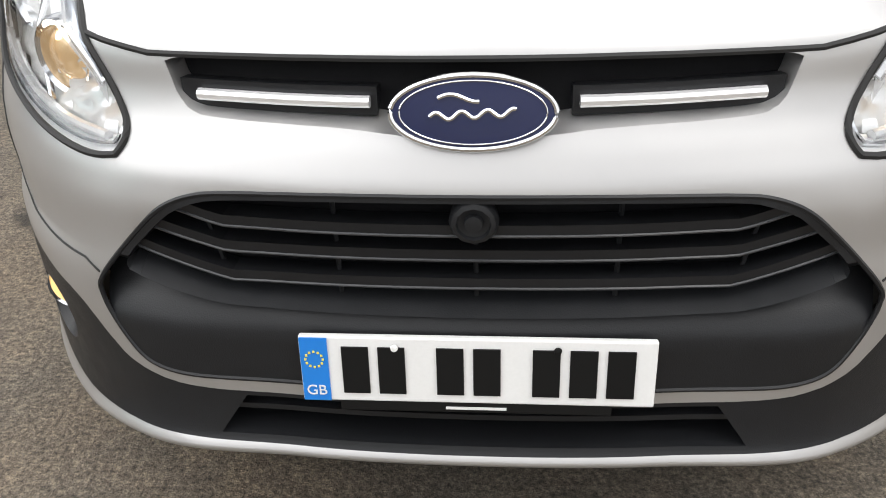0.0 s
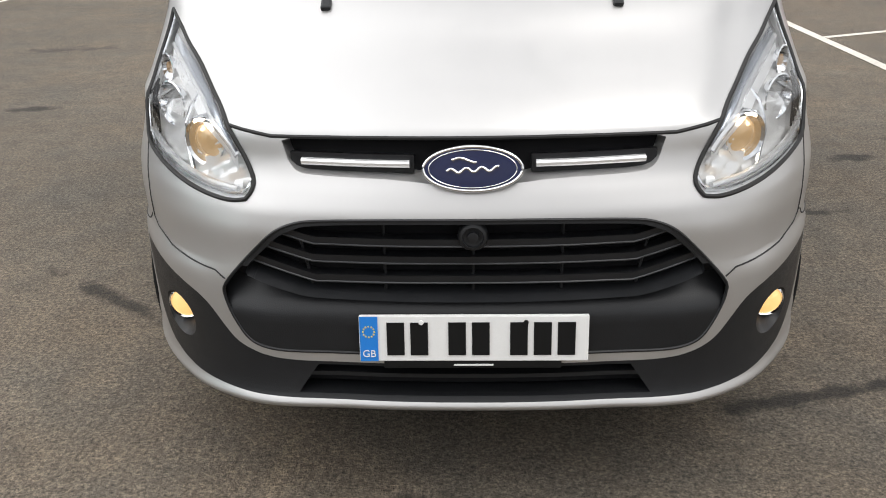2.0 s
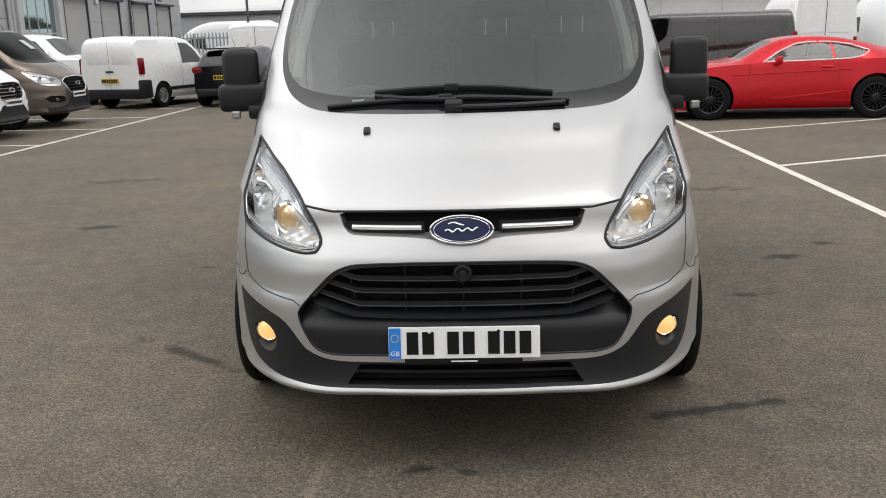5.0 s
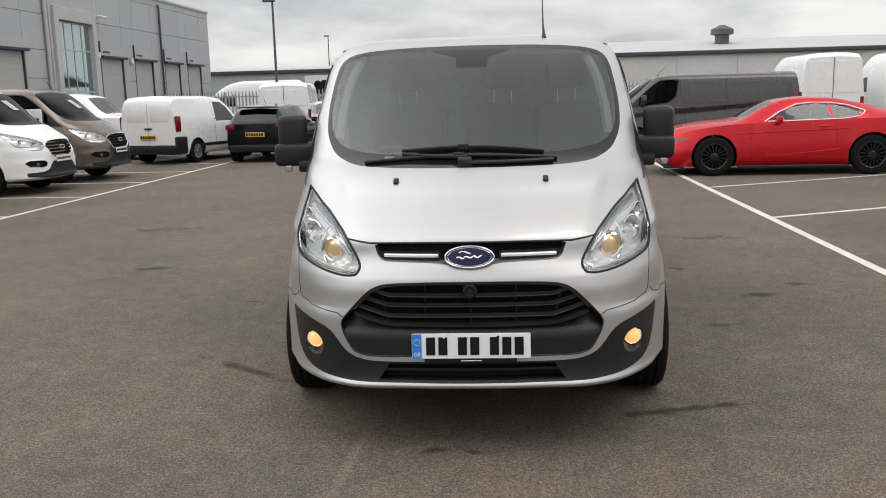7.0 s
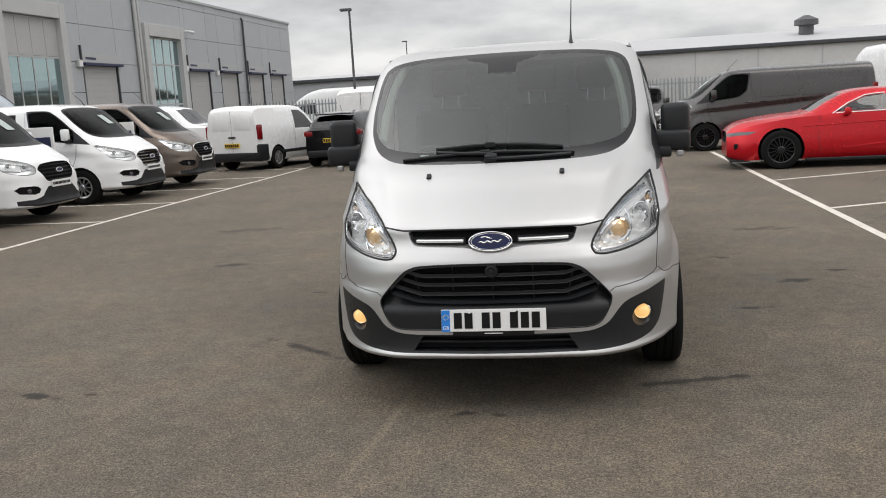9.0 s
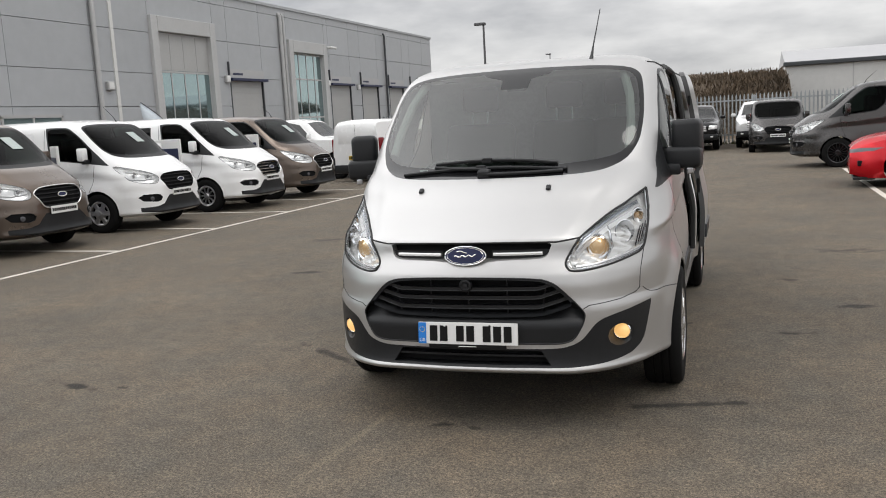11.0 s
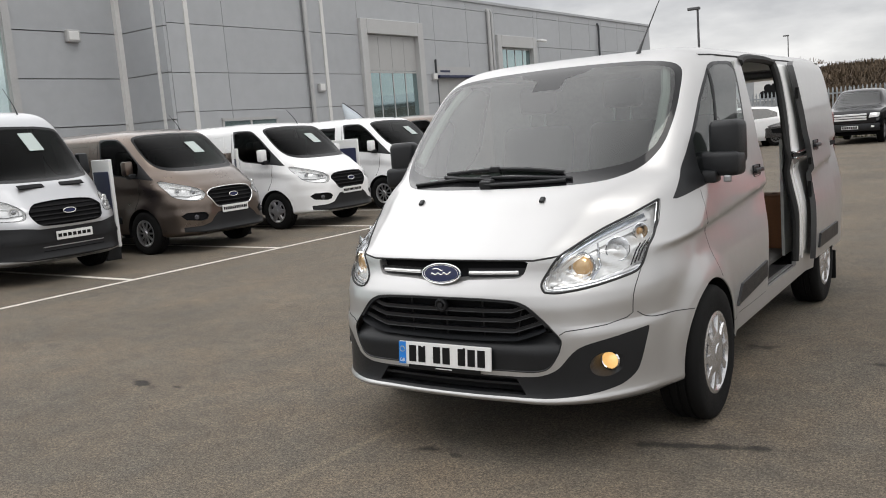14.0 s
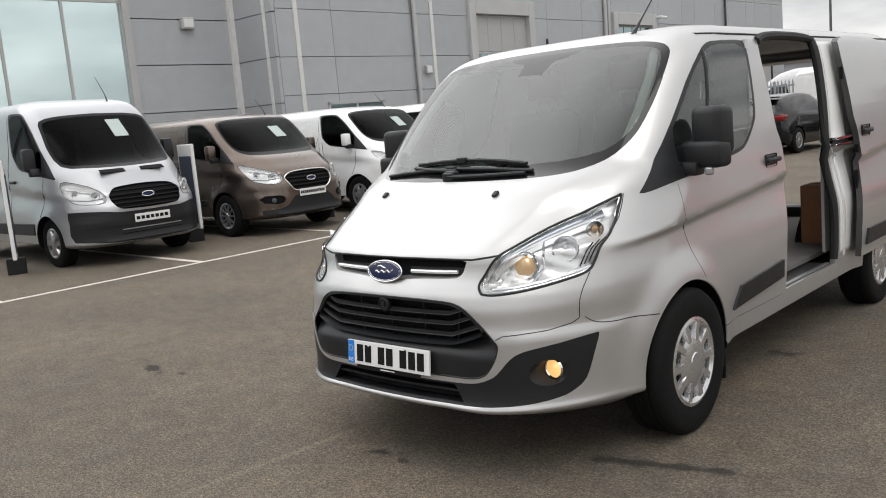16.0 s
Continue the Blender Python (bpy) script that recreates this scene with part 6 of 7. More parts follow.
def sports_car():
    roof_line = [(0, 0.68), (0.1, 0.78), (0.35, 0.88), (0.9, 0.955), (1.3, 0.985), (1.42, 1.01), (1.75, 1.19), (2.06, 1.325), (2.3, 1.37), (2.6, 1.385), (3.0, 1.365), (3.5, 1.275), (3.94, 1.16), (4.35, 1.08), (4.6, 1.05), (4.78, 0.93)]
    dims = (4.78, [(0, 0.24), (0.3, 0.17), (4.4, 0.2), (4.78, 0.34)], [(0, 0.60), (0.25, 0.74), (0.6, 0.84), (1.3, 0.93), (1.8, 0.95), (3.3, 0.99), (4.2, 1.0), (4.6, 0.96), (4.78, 0.86)], roof_line,
            [(0, 0.66), (0.3, 0.86), (0.92, 0.955), (1.5, 0.925), (3.0, 0.92), (3.65, 0.965), (4.4, 0.92), (4.78, 0.78)], [(0, 0.62), (0.4, 0.80), (0.95, 0.90), (1.6, 0.885), (3.0, 0.89), (3.7, 0.92), (4.4, 0.86), (4.78, 0.72)],
            [(0, 0.50), (1.3, 0.72), (1.6, 0.68), (2.1, 0.60), (3.0, 0.57), (3.9, 0.56), (4.3, 0.68), (4.78, 0.62)])

    def details(car):
        part("splitter", boxm(-0.80, 0.80, 0.05, 0.40, 0.14, 0.19, 0.01, 1), M_PLASTIC, car)
        for s in (-1, 1):
            part("sill_strip", boxm(s * 0.90 - 0.03, s * 0.90 + 0.03, 1.35, 3.25, 0.13, 0.185, 0.012, 1), M_PLASTIC, car, "black sill strip")
            part("door_handle", boxm(s * 0.925 - 0.012, s * 0.925 + 0.012, 2.75, 2.93, 0.86, 0.89, 0.01, 1), M_RED, car)
            for ln, r in (([(1.3, 0.76), (2.0, 0.785), (3.24, 0.83)], 0.013), ([(1.47, 0.34), (2.2, 0.375), (3.1, 0.46)], 0.016)):
                part("side_crease", tube(bmesh.new(), [(s * (float(np.interp(y, [1.1, 1.5, 3.0, 3.7], [0.915, 0.900, 0.905, 0.935])) + 0.008), y, z) for y, z in dense(ln, 0.1)], r, 6), M_RED, car, smooth=True)
            part("intake_slash", boxm(min(s * 0.60, s * 0.80), max(s * 0.60, s * 0.80), 0.12, 0.22, 0.38, 0.48, 0.015, 1), M_DARK, car)
            part("rear_lamp", boxm(min(s * 0.45, s * 0.75), max(s * 0.45, s * 0.75), 4.70, 4.765, 0.80, 0.93, 0.01, 1), M_TAIL, car)
    lofted_car("sports_car", "bright red coupe with black wheels, parked across bay lines", "car", M_RED, pose(3.05, 13.65, 0, 0, 0, -94), dims, (0.93, 3.65), 0.352, 0.85,
               [[(1.86, 0.99), (2.10, 1.13), (2.38, 1.245), (2.62, 1.268), (2.92, 1.262), (2.95, 1.002)], [(2.99, 1.004), (2.96, 1.26), (3.25, 1.215), (3.50, 1.13), (3.44, 1.065), (3.30, 1.022)]],
               ([(0, 1.325), (0.50, 1.30), (0.61, 1.02), (0, 1.03)], 1.2, 2.4), ([(0, 1.30), (0.46, 1.28), (0.54, 1.12), (0, 1.12)], 3.2, 4.3),
               lamps=[("headlight", [(0.45, 0.605), (0.66, 0.615), (0.84, 0.645), (0.87, 0.70), (0.72, 0.695), (0.5, 0.66)], M_SMOKED, -1, 1.0, "narrow dark headlight")],
               mouth=[([(0, 0.70), (0.42, 0.69), (0.46, 0.58), (0.36, 0.48), (0, 0.47)], -1, 0.5)], rims=("sport", M_BLKALLOY), glass_m=M_SCREEN, mirror=(2.03, 0.995, 0.98),
               door_lines=[[(1.60, 0.93), (1.55, 0.6), (1.62, 0.28)], [(3.02, 1.0), (3.06, 0.6), (2.9, 0.28)]], trims=[[(1.80, 0.965), (2.08, 1.145), (2.37, 1.265), (2.62, 1.288), (2.95, 1.282), (3.27, 1.232), (3.55, 1.128), (3.46, 1.045), (3.2, 1.003), (2.6, 0.985), (1.86, 0.972)]], extra=details)


def small_van():
    dims = (4.16, [(0, 0.28), (0.4, 0.22), (3.9, 0.24), (4.16, 0.36)], [(0, 0.62), (0.3, 0.82), (1.1, 0.98), (2.0, 1.02), (4.16, 1.05)],
            [(0, 0.72), (0.2, 0.88), (0.75, 1.02), (1.05, 1.13), (1.5, 1.50), (1.85, 1.68), (2.4, 1.74), (3.9, 1.745), (4.08, 1.70), (4.16, 1.60)],
            [(0, 0.62), (0.4, 0.82), (1.5, 0.86), (3.6, 0.87), (4.16, 0.83)], [(0, 0.58), (0.5, 0.78), (1.5, 0.85), (3.6, 0.865), (4.16, 0.83)], [(0, 0.45), (1.0, 0.66), (1.8, 0.66), (3.8, 0.74), (4.16, 0.72)])

    def details(car):
        part("rear_bumper", boxm(-0.84, 0.84, 4.05, 4.22, 0.26, 0.50, 0.03, 2), M_PLASTIC, car, "black rear bumper", smooth=True)
        for s in (-1, 1):
            part("bumper_corner", boxm(min(s * 0.78, s * 0.885), max(s * 0.78, s * 0.885), 3.72, 4.18, 0.26, 0.72, 0.05, 2), M_PLASTIC, car, smooth=True)
            part("rear_lamp", boxm(min(s * 0.815, s * 0.882), max(s * 0.815, s * 0.882), 3.96, 4.165, 0.84, 1.24, 0.03, 2), M_TAIL, car, "tall red rear lamp", smooth=True)
            part("moulding", boxm(s * 0.872 - 0.012, s * 0.872 + 0.012, 1.5, 3.1, 0.42, 0.50, 0.006, 1), M_PLASTIC, car)
        part("door_gap", boxm(-0.003, 0.003, 4.150, 4.163, 0.52, 1.62), M_SEAM, car)
        for s in (-1, 1):
            part("door_panel", boxm(min(s * 0.08, s * 0.64), max(s * 0.08, s * 0.64), 4.10, 4.165, 1.08, 1.52, 0.02, 2), M_WHITE, car, "pressed rear door panel", smooth=True)
        part("rear_handle", boxm(-0.11, 0.11, 4.15, 4.19, 0.90, 0.94, 0.008, 1), M_PLASTIC, car)
    lofted_car("small_van", "small white delivery van seen from behind, closed rear doors", "van", M_WHITE, pose(-8.02, 22.48, 0, 0, 0, 165), dims, (0.80, 3.29), 0.305, 0.76,
               [[(1.35, 1.06), (1.62, 1.40), (1.90, 1.56), (2.30, 1.58), (2.36, 1.06)]], ([(0, 1.62), (0.60, 1.58), (0.68, 1.12), (0, 1.14)], 0.9, 1.9), None,
               rims=("steel", M_ALLOY), plate=(4.19, 0.70, True, 1, 0.50), mirror=(1.45, 1.10, 0.95), door_lines=[[(1.20, 1.0), (1.25, 0.4)], [(2.42, 1.6), (2.42, 0.4)]], extra=details)


def hatchback(name, label, paint_m, at, plate=True, group=""):
    dims = (4.04, [(0, 0.30), (0.4, 0.20), (3.7, 0.22), (4.04, 0.38)], [(0, 0.60), (0.3, 0.78), (1.1, 0.93), (2.2, 0.97), (3.6, 1.02), (4.04, 0.98)],
            [(0, 0.70), (0.15, 0.80), (0.8, 0.96), (1.1, 1.03), (1.6, 1.33), (2.0, 1.45), (2.5, 1.475), (3.2, 1.43), (3.6, 1.36), (3.75, 1.30), (3.95, 1.08), (4.04, 0.99)],
            [(0, 0.62), (0.4, 0.82), (1.5, 0.865), (3.2, 0.87), (3.8, 0.83), (4.04, 0.74)], [(0, 0.58), (0.5, 0.78), (1.5, 0.83), (3.2, 0.84), (4.04, 0.72)], [(0, 0.45), (1.0, 0.66), (1.8, 0.57), (3.0, 0.57), (3.6, 0.55), (4.04, 0.60)])

    def details(car):
        part("rear_bumper", boxm(-0.70, 0.70, 3.90, 4.09, 0.28, 0.46, 0.04, 2), M_PLASTIC, car, smooth=True)
        part("rear_spoiler", boxm(-0.52, 0.52, 3.55, 3.86, 1.385, 1.42, 0.012, 1), paint_m, car)
        for s in (-1, 1):
            part("rear_lamp", boxm(min(s * 0.53, s * 0.79), max(s * 0.53, s * 0.79), 3.74, 4.05, 0.83, 0.985, 0.04, 2), M_TAIL, car, "red rear lamp", smooth=True)
        part("aerial", tube(bmesh.new(), [(0, 3.0, 1.45), (0, 3.15, 1.62)], 0.006, 5), M_PLASTIC, car)
    lofted_car(name, label, "car", paint_m, at, dims, (0.83, 3.32), 0.315, 0.76,
               [[(1.45, 1.0), (1.78, 1.30), (2.05, 1.39), (2.40, 1.41), (2.42, 1.0)], [(2.47, 1.0), (2.45, 1.41), (3.05, 1.37), (3.42, 1.22), (3.40, 1.06)]],
               ([(0, 1.41), (0.52, 1.38), (0.63, 1.06), (0, 1.07)], 1.0, 2.1), ([(0, 1.325), (0.46, 1.30), (0.56, 1.06), (0, 1.05)], 3.5, 4.1),
               lamps=[("headlight", [(0.42, 0.66), (0.68, 0.70), (0.74, 0.80), (0.56, 0.77)], M_LAMPBODY, -1, 1.0, "headlight")], mouth=[([(0, 0.64), (0.36, 0.62), (0.30, 0.46), (0, 0.45)], -1, 0.6)],
               plate=(4.075, 0.72, True, 1, 0.50) if plate else None, mirror=(1.52, 1.02, 0.92), group=group, extra=details)


def pickup(name, label, paint_m, at, length=5.3):
    dims = (length, [(0, 0.50), (0.3, 0.40), (4.9, 0.42), (length, 0.55)], [(0, 0.90), (0.2, 1.02), (1.3, 1.15), (3.6, 1.18), (length, 1.18)],
            [(0, 0.95), (0.15, 1.10), (1.2, 1.20), (1.5, 1.30), (2.1, 1.74), (2.6, 1.80), (3.3, 1.77), (3.62, 1.60), (3.72, 1.24), (length, 1.22)],
            [(0, 0.78), (0.3, 0.90), (1.5, 0.93), (4.8, 0.93), (length, 0.88)], [(0, 0.76), (0.4, 0.88), (1.5, 0.91), (length, 0.90)], [(0, 0.62), (1.3, 0.74), (2.2, 0.64), (3.4, 0.64), (3.8, 0.85), (length, 0.86)])

    def details(car):
        part("bumper", boxm(-0.88, 0.88, -0.05, 0.14, 0.42, 0.66, 0.04, 2), M_PLASTIC, car, smooth=True)
        for z in (0.80, 0.88, 0.96):
            part("grille_bar", boxm(-0.50, 0.50, -0.02, 0.05, z - 0.028, z + 0.028, 0.012, 1), M_BRIGHT, car, "bright grille bar")
        for s in (-1, 1):
            part("fog_lamp", boxm(min(s * 0.62, s * 0.74), max(s * 0.62, s * 0.74), -0.06, 0.0, 0.52, 0.60, 0.02, 1), M_LAMPBODY, car)
    lofted_car(name, label, "pickup truck", paint_m, at, dims, (0.92, 4.12), 0.38, 0.80, [[(1.75, 1.22), (2.2, 1.62), (2.55, 1.70), (3.3, 1.68), (3.42, 1.22)]],
               ([(0, 1.70), (0.60, 1.67), (0.72, 1.25), (0, 1.26)], 1.3, 2.4), None, lamps=[("headlight", [(0.56, 0.84), (0.84, 0.86), (0.86, 0.99), (0.60, 1.0)], M_LAMPBODY, -1, 0.8, "pale headlight")],
               plate=(-0.06, 0.55, False, -1, 0.5), mirror=(1.75, 1.28, 1.02), extra=details)


def box_van(name, label, paint_m, at, high=2.35, group=""):
    """A tall white van seen from behind."""
    k = high - 2.35
    dims = (5.5, [(0, 0.35), (0.4, 0.30), (5.3, 0.32), (5.5, 0.45)], [(0, 0.85), (0.5, 1.1), (1.4, 1.25), (5.5, 1.3)], [(0, 0.95), (0.3, 1.12), (0.9, 1.32), (1.9, 2.0 + k), (2.4, 2.25 + k), (3.0, 2.35 + k), (5.3, 2.35 + k), (5.42, 2.31 + k), (5.5, 2.22 + k)],
            [(0, 0.75), (0.4, 0.92), (1.5, 0.98), (5.5, 0.97)], [(0, 0.72), (0.5, 0.90), (1.5, 0.97), (5.5, 0.96)], [(0, 0.6), (1.2, 0.78), (2.4, 0.80), (5.5, 0.84)])

    def details(car):
        part("rear_bumper", boxm(-0.95, 0.95, 5.40, 5.58, 0.38, 0.58, 0.03, 2), M_PLASTIC, car, smooth=True)
        part("door_gap", boxm(-0.008, 0.008, 5.49, 5.51, 0.60, 2.2 + k), M_SEAM, car)
        for s in (-1, 1):
            part("rear_lamp", boxm(min(s * 0.86, s * 0.97), max(s * 0.86, s * 0.97), 5.40, 5.52, 0.68, 1.22, 0.02, 1), M_TAIL, car)
            part("door_panel", boxm(min(s * 0.10, s * 0.80), max(s * 0.10, s * 0.80), 5.48, 5.512, 1.35, 2.10 + k, 0.01, 2), paint_m, car, "pressed rear door panel")
    lofted_car(name, label, "van", paint_m, at, dims, (1.0, 4.3), 0.35, 0.84, [[(1.55, 1.32), (2.0, 1.78), (2.6, 1.82), (2.7, 1.32)]], ([(0, 2.0), (0.68, 1.92), (0.78, 1.38), (0, 1.38)], 0.9, 2.3), None, rims=("steel", M_ALLOY),
               mirror=(1.6, 1.45, 1.08), group=group, extra=details)


sports_car()
small_van()
hatchback("hatchback", "black hatchback seen from behind, parked at the aisle end", M_BLACK, pose(-6.15, 22.5, 0, 0, 0, 178))
pickup("pickup_truck", "white pickup truck parked nose out beside the small van", M_WHITE, pose(-9.75, 21.3, 0, 0, 0, 90) @ Matrix.Diagonal((1, 1, 1.05, 1)))
pickup("pickup_truck", "black pickup truck with bright grille by the fence", M_BLACK, pose(-0.62, 28.6, 0, 0, 0, 0) @ Matrix.Diagonal((1, 1, 0.90, 1)))
pickup("pickup_truck", "white pickup truck by the palisade fence", M_WHITE, pose(1.72, 29.75, 0, 0, 0, 0) @ Matrix.Diagonal((0.96, 0.85, 0.93, 1)))
pickup("pickup_truck", "black pickup truck nose out by the scrub", M_BLACK, pose(-2.95, 28.2, 0, 0, 0, 0))
hatchback("hatchback", "white hatchback parked in front of the tall white van", M_WHITE, pose(-9.2, 29.8, 0, 0, 0, -66), False)
hatchback("hatchback", "grey hatchback parked by the palisade fence", M_GREY, pose(-5.6, 30.2, 0, 0, 0, 0), False)
parked_van("parked_van", "dark grey compact van by the palisade fence", M_GREY, pose(2.18, 25.9, 0, 0, 0, 0) @ Matrix.Diagonal((0.90, 0.76, 0.86, 1)), "wide", sheet=False)
box_van("box_van", "tall white van with closed rear doors by the fence", M_WHITE, pose(-8.55, 33.6, 0, 0, 0, 186), 2.2, "white vans")
box_van("box_van", "tall white van standing beyond the fence", M_WHITE, pose(-14.8, 36.4, 0, 0, 0, -86), 2.45, "white vans")
box_van("box_van", "tall white van beyond the grey van", M_WHITE, pose(10.5, 31.0, 0, 0, 0, 180), 2.6, "white vans")
box_van("box_van", "tall white van beyond the red coupe", M_WHITE, pose(13.2, 30.0, 0, 0, 0, 180), 2.6, "white vans")


# ---- bay lines ----
def marking(pts_list, label):
    for a, b, w in pts_list:
        a, b = Vector((*a, 0)), Vector((*b, 0))
        d = (b - a).normalized()
        nrm = Vector((-d.y, d.x, 0)) * w / 2
        bm = bmesh.new()
        n = max(2, int((b - a).length / 0.4))
        lo = [bm.verts.new(a + (b - a) * i / n - nrm * (1 + 0.06 * noise.noise((i * 0.7, a.x, a.y))) + Vector((0, 0, 0.004))) for i in range(n + 1)]
        hi = [bm.verts.new(a + (b - a) * i / n + nrm * (1 + 0.06 * noise.noise((i * 0.7, a.x + 9, a.y))) + Vector((0, 0, 0.004))) for i in range(n + 1)]
        for i in range(n):
            bm.faces.new((lo[i], lo[i + 1], hi[i + 1], hi[i]))
        tagged(part("bay_line", bm, M_LINE), label, "road marking", "bay lines", "structure")


marking([((-7.11, -9.0), (-7.11, 19.2), 0.09)] + [((-7.155, y), (-12.0, y + 0.15), 0.09) for y in (-4.1, -1.6, 0.9, 3.42, 6.02, 8.47, 10.95, 13.5, 16.0, 18.5)], "worn white painted bay line")
marking([((3.36, -6.0), (3.36, 17.8), 0.10)] + [((3.41, y), (7.9, y + 2.05), 0.09) for y in (-3.3, 0.2, 3.72, 7.24, 10.75, 14.3)], "worn white painted bay line")


# ---- long grey workshop ----
def workshop():
    xw, y0, y1, high = -19.0, 14.1, 52.8, 7.12
    ob = thing("workshop", "long grey clad workshop with roller doors and tall windows", "building", kind="structure")
    holes = [(22.95, 27.0, 0.0, 5.95), (28.0, 30.6, 0.0, 3.76), (33.02, 36.88, 0.0, 5.75), (37.3, 39.75, 0, 3.76), (41.15, 43.5, 0, 3.76), (45.15, 47.45, 0, 3.76), (48.7, 51.0, 0, 3.76), (15.85, 18.2, 1.0, 2.42)]
    rows = [0.0, 1.35, 2.70, 3.87, 5.32, 6.75, high]
    cols = [14.1, 16.3, 19.9, 22.95, 27.0, 28.0, 30.6, 33.02, 36.88, 37.3, 39.75, 41.15, 43.5, 45.15, 47.45, 48.7, 51.0, y1]
    # cladding sheets, each proud of the joints
    for ya, yb in zip(cols, cols[1:]):
        tops = [h[3] for h in holes if h[0] - 0.01 <= ya and yb <= h[1] + 0.01 and h[2] == 0.0]
        low = max(tops) if tops else 0.0
        for za, zb in zip(rows, rows[1:]):
            if zb <= low + 0.02:
                continue
            za_ = max(za, low)
            part("cladding_panel", boxm(xw - 0.12, xw, ya + 0.008, yb - 0.008, za_ + 0.010, zb - 0.010), M_CLAD, ob)
    part("wall_core", boxm(xw - 0.42, xw - 0.10, y0 + 0.02, y1 - 0.02, 0.0, high - 0.02), M_CLADJ, ob)
    part("parapet", boxm(xw - 0.45, xw + 0.06, y0 - 0.04, y1 + 0.06, high - 0.02, high + 0.10), M_CLAD, ob, "grey parapet capping")
    part("roof", boxm(-45, xw - 0.40, y0 + 0.1, y1, high - 0.35, high - 0.2), M_ROOFING, ob)
    part("end_wall", boxm(-45, xw - 0.1, y1 - 0.15, y1 + 0.05, 0, high), M_CLAD, ob)
    # tall windows
    for ya, yb, za, zb in ((22.95, 27.0, 0.9, 5.95), (33.02, 36.88, 0.9, 5.75)):
        win = part("window", boxm(xw - 0.12, xw - 0.09, ya + 0.38, yb - 0.38, za, zb - 0.55), M_WINGLASS, ob, "tall tinted workshop window")
        for a, b, c, d in ((ya, ya + 0.38, 0.0, zb), (yb - 0.38, yb, 0.0, zb), (ya + 0.38, yb - 0.38, zb - 0.55, zb), (ya + 0.38, yb - 0.38, 0.0, za)):
            part("frame", boxm(xw - 0.2, xw + 0.14, a, b, c, d, 0.015), M_CONC, win, "pale window surround")
        n = 4
        for i in range(n + 1):
            y = ya + 0.38 + (yb - ya - 0.76) * i / n
            part("mullion", boxm(xw - 0.10, xw - 0.07, y - 0.022, y + 0.022, za, zb - 0.55), M_PIPE, win)
        for z in (za, 2.15, 3.97, zb - 0.6):
            part("transom", boxm(xw - 0.10, xw - 0.066, ya + 0.38, yb - 0.38, z - 0.035, z + 0.035), M_PIPE, win)
        if ya < 25:
            for i in range(n):
                y = ya + 0.38 + (yb - ya - 0.76) * i / n
                part("blind_panel", boxm(xw - 0.088, xw - 0.06, y + 0.024, y + (yb - ya - 0.76) / n - 0.024, 4.02, zb - 0.62), M_SHUTTER, win)
    # roller doors with canopies
    for ya, yb, za, zb in holes[1:2] + holes[3:7]:
        door = part("roller_door", boxm(xw - 0.10, xw - 0.085, ya, yb, 0.0, zb), M_SHUTTER, ob, "grey roller shutter")
        for i in range(int(zb / 0.25)):
            part("shutter_slat", boxm(xw - 0.087, xw - 0.062, ya + 0.06, yb - 0.06, i * 0.25 + 0.0015, i * 0.25 + 0.2485), M_SHUTTER, door)
        for y in (ya, yb):
            part("door_jamb", boxm(xw - 0.10, xw + 0.012, y - 0.035, y + 0.035, 0.0, zb), M_FRAME, door)
        part("lintel", boxm(xw - 0.10, xw + 0.22, ya - 0.12, yb + 0.12, zb - 0.02, zb + 0.09, 0.01), M_SIGN, door, "dark navy door canopy")
        part("sign_board", boxm(xw + 0.005, xw + 0.03, ya - 0.06, yb + 0.06, zb + 0.10, zb + 0.46), M_PIPE, door, "pale sign board")
        part("sign_bar", boxm(xw + 0.03, xw + 0.036, ya + 0.2, ya + 0.95, zb + 0.22, zb + 0.31), M_SIGN, door)
        part("sign_post", boxm(xw, xw + 0.08, ya - 0.15, ya - 0.09, zb + 0.1, zb + 0.75), M_FRAME, door)
    # low strip window
    strip = part("window", boxm(xw - 0.02, xw + 0.012, 15.85, 18.2, 1.4, 2.40), M_WINGLASS, ob, "low strip window")
    for a, b, c, d in ((15.8, 18.25, 2.36, 2.46), (15.8, 15.88, 1.4, 2.4), (18.17, 18.25, 1.4, 2.4), (17.0, 17.06, 1.4, 2.4)):
        part("frame", boxm(xw - 0.02, xw + 0.05, a, b, c, d), M_PIPE, strip)
    # downpipes, pale ribs, bulkhead lamps, cameras
    for y, r in ((20.0, 0.085), (32.35, 0.09), (32.62, 0.06), (44.6, 0.06)):
        part("downpipe", tube(bmesh.new(), [(xw + 0.10, y, 0.0), (xw + 0.10, y, high - 0.4), (xw + 0.02, y, high - 0.25)], r, 10), M_PIPE if y < 40 else M_FRAME, ob, "grey downpipe", smooth=True)
    for y in (14.85, 20.96):
        part("pale_rib", boxm(xw, xw + 0.04, y - 0.075, y + 0.075, 0.0, high), M_RIB, ob)
    for y, z in ((20.55, 3.38), (27.7, 3.80), (36.95, 3.84), (40.6, 3.7)):
        lamp = part("wall_lamp", boxm(xw, xw + 0.13, y - 0.16, y + 0.16, z - 0.15, z + 0.15, 0.03, 2), M_PIPE, ob, "square pale wall lamp")
        part("lamp_face", boxm(xw + 0.125, xw + 0.14, y - 0.12, y + 0.12, z - 0.11, z + 0.11, 0.01), M_FLEX, lamp)
    part("wall_camera", tube(bmesh.new(), [(xw, 37.2, 5.62), (xw + 0.25, 37.2, 5.62), (xw + 0.45, 37.35, 5.56)], 0.07, 8), M_FLEX, ob, "white wall camera")


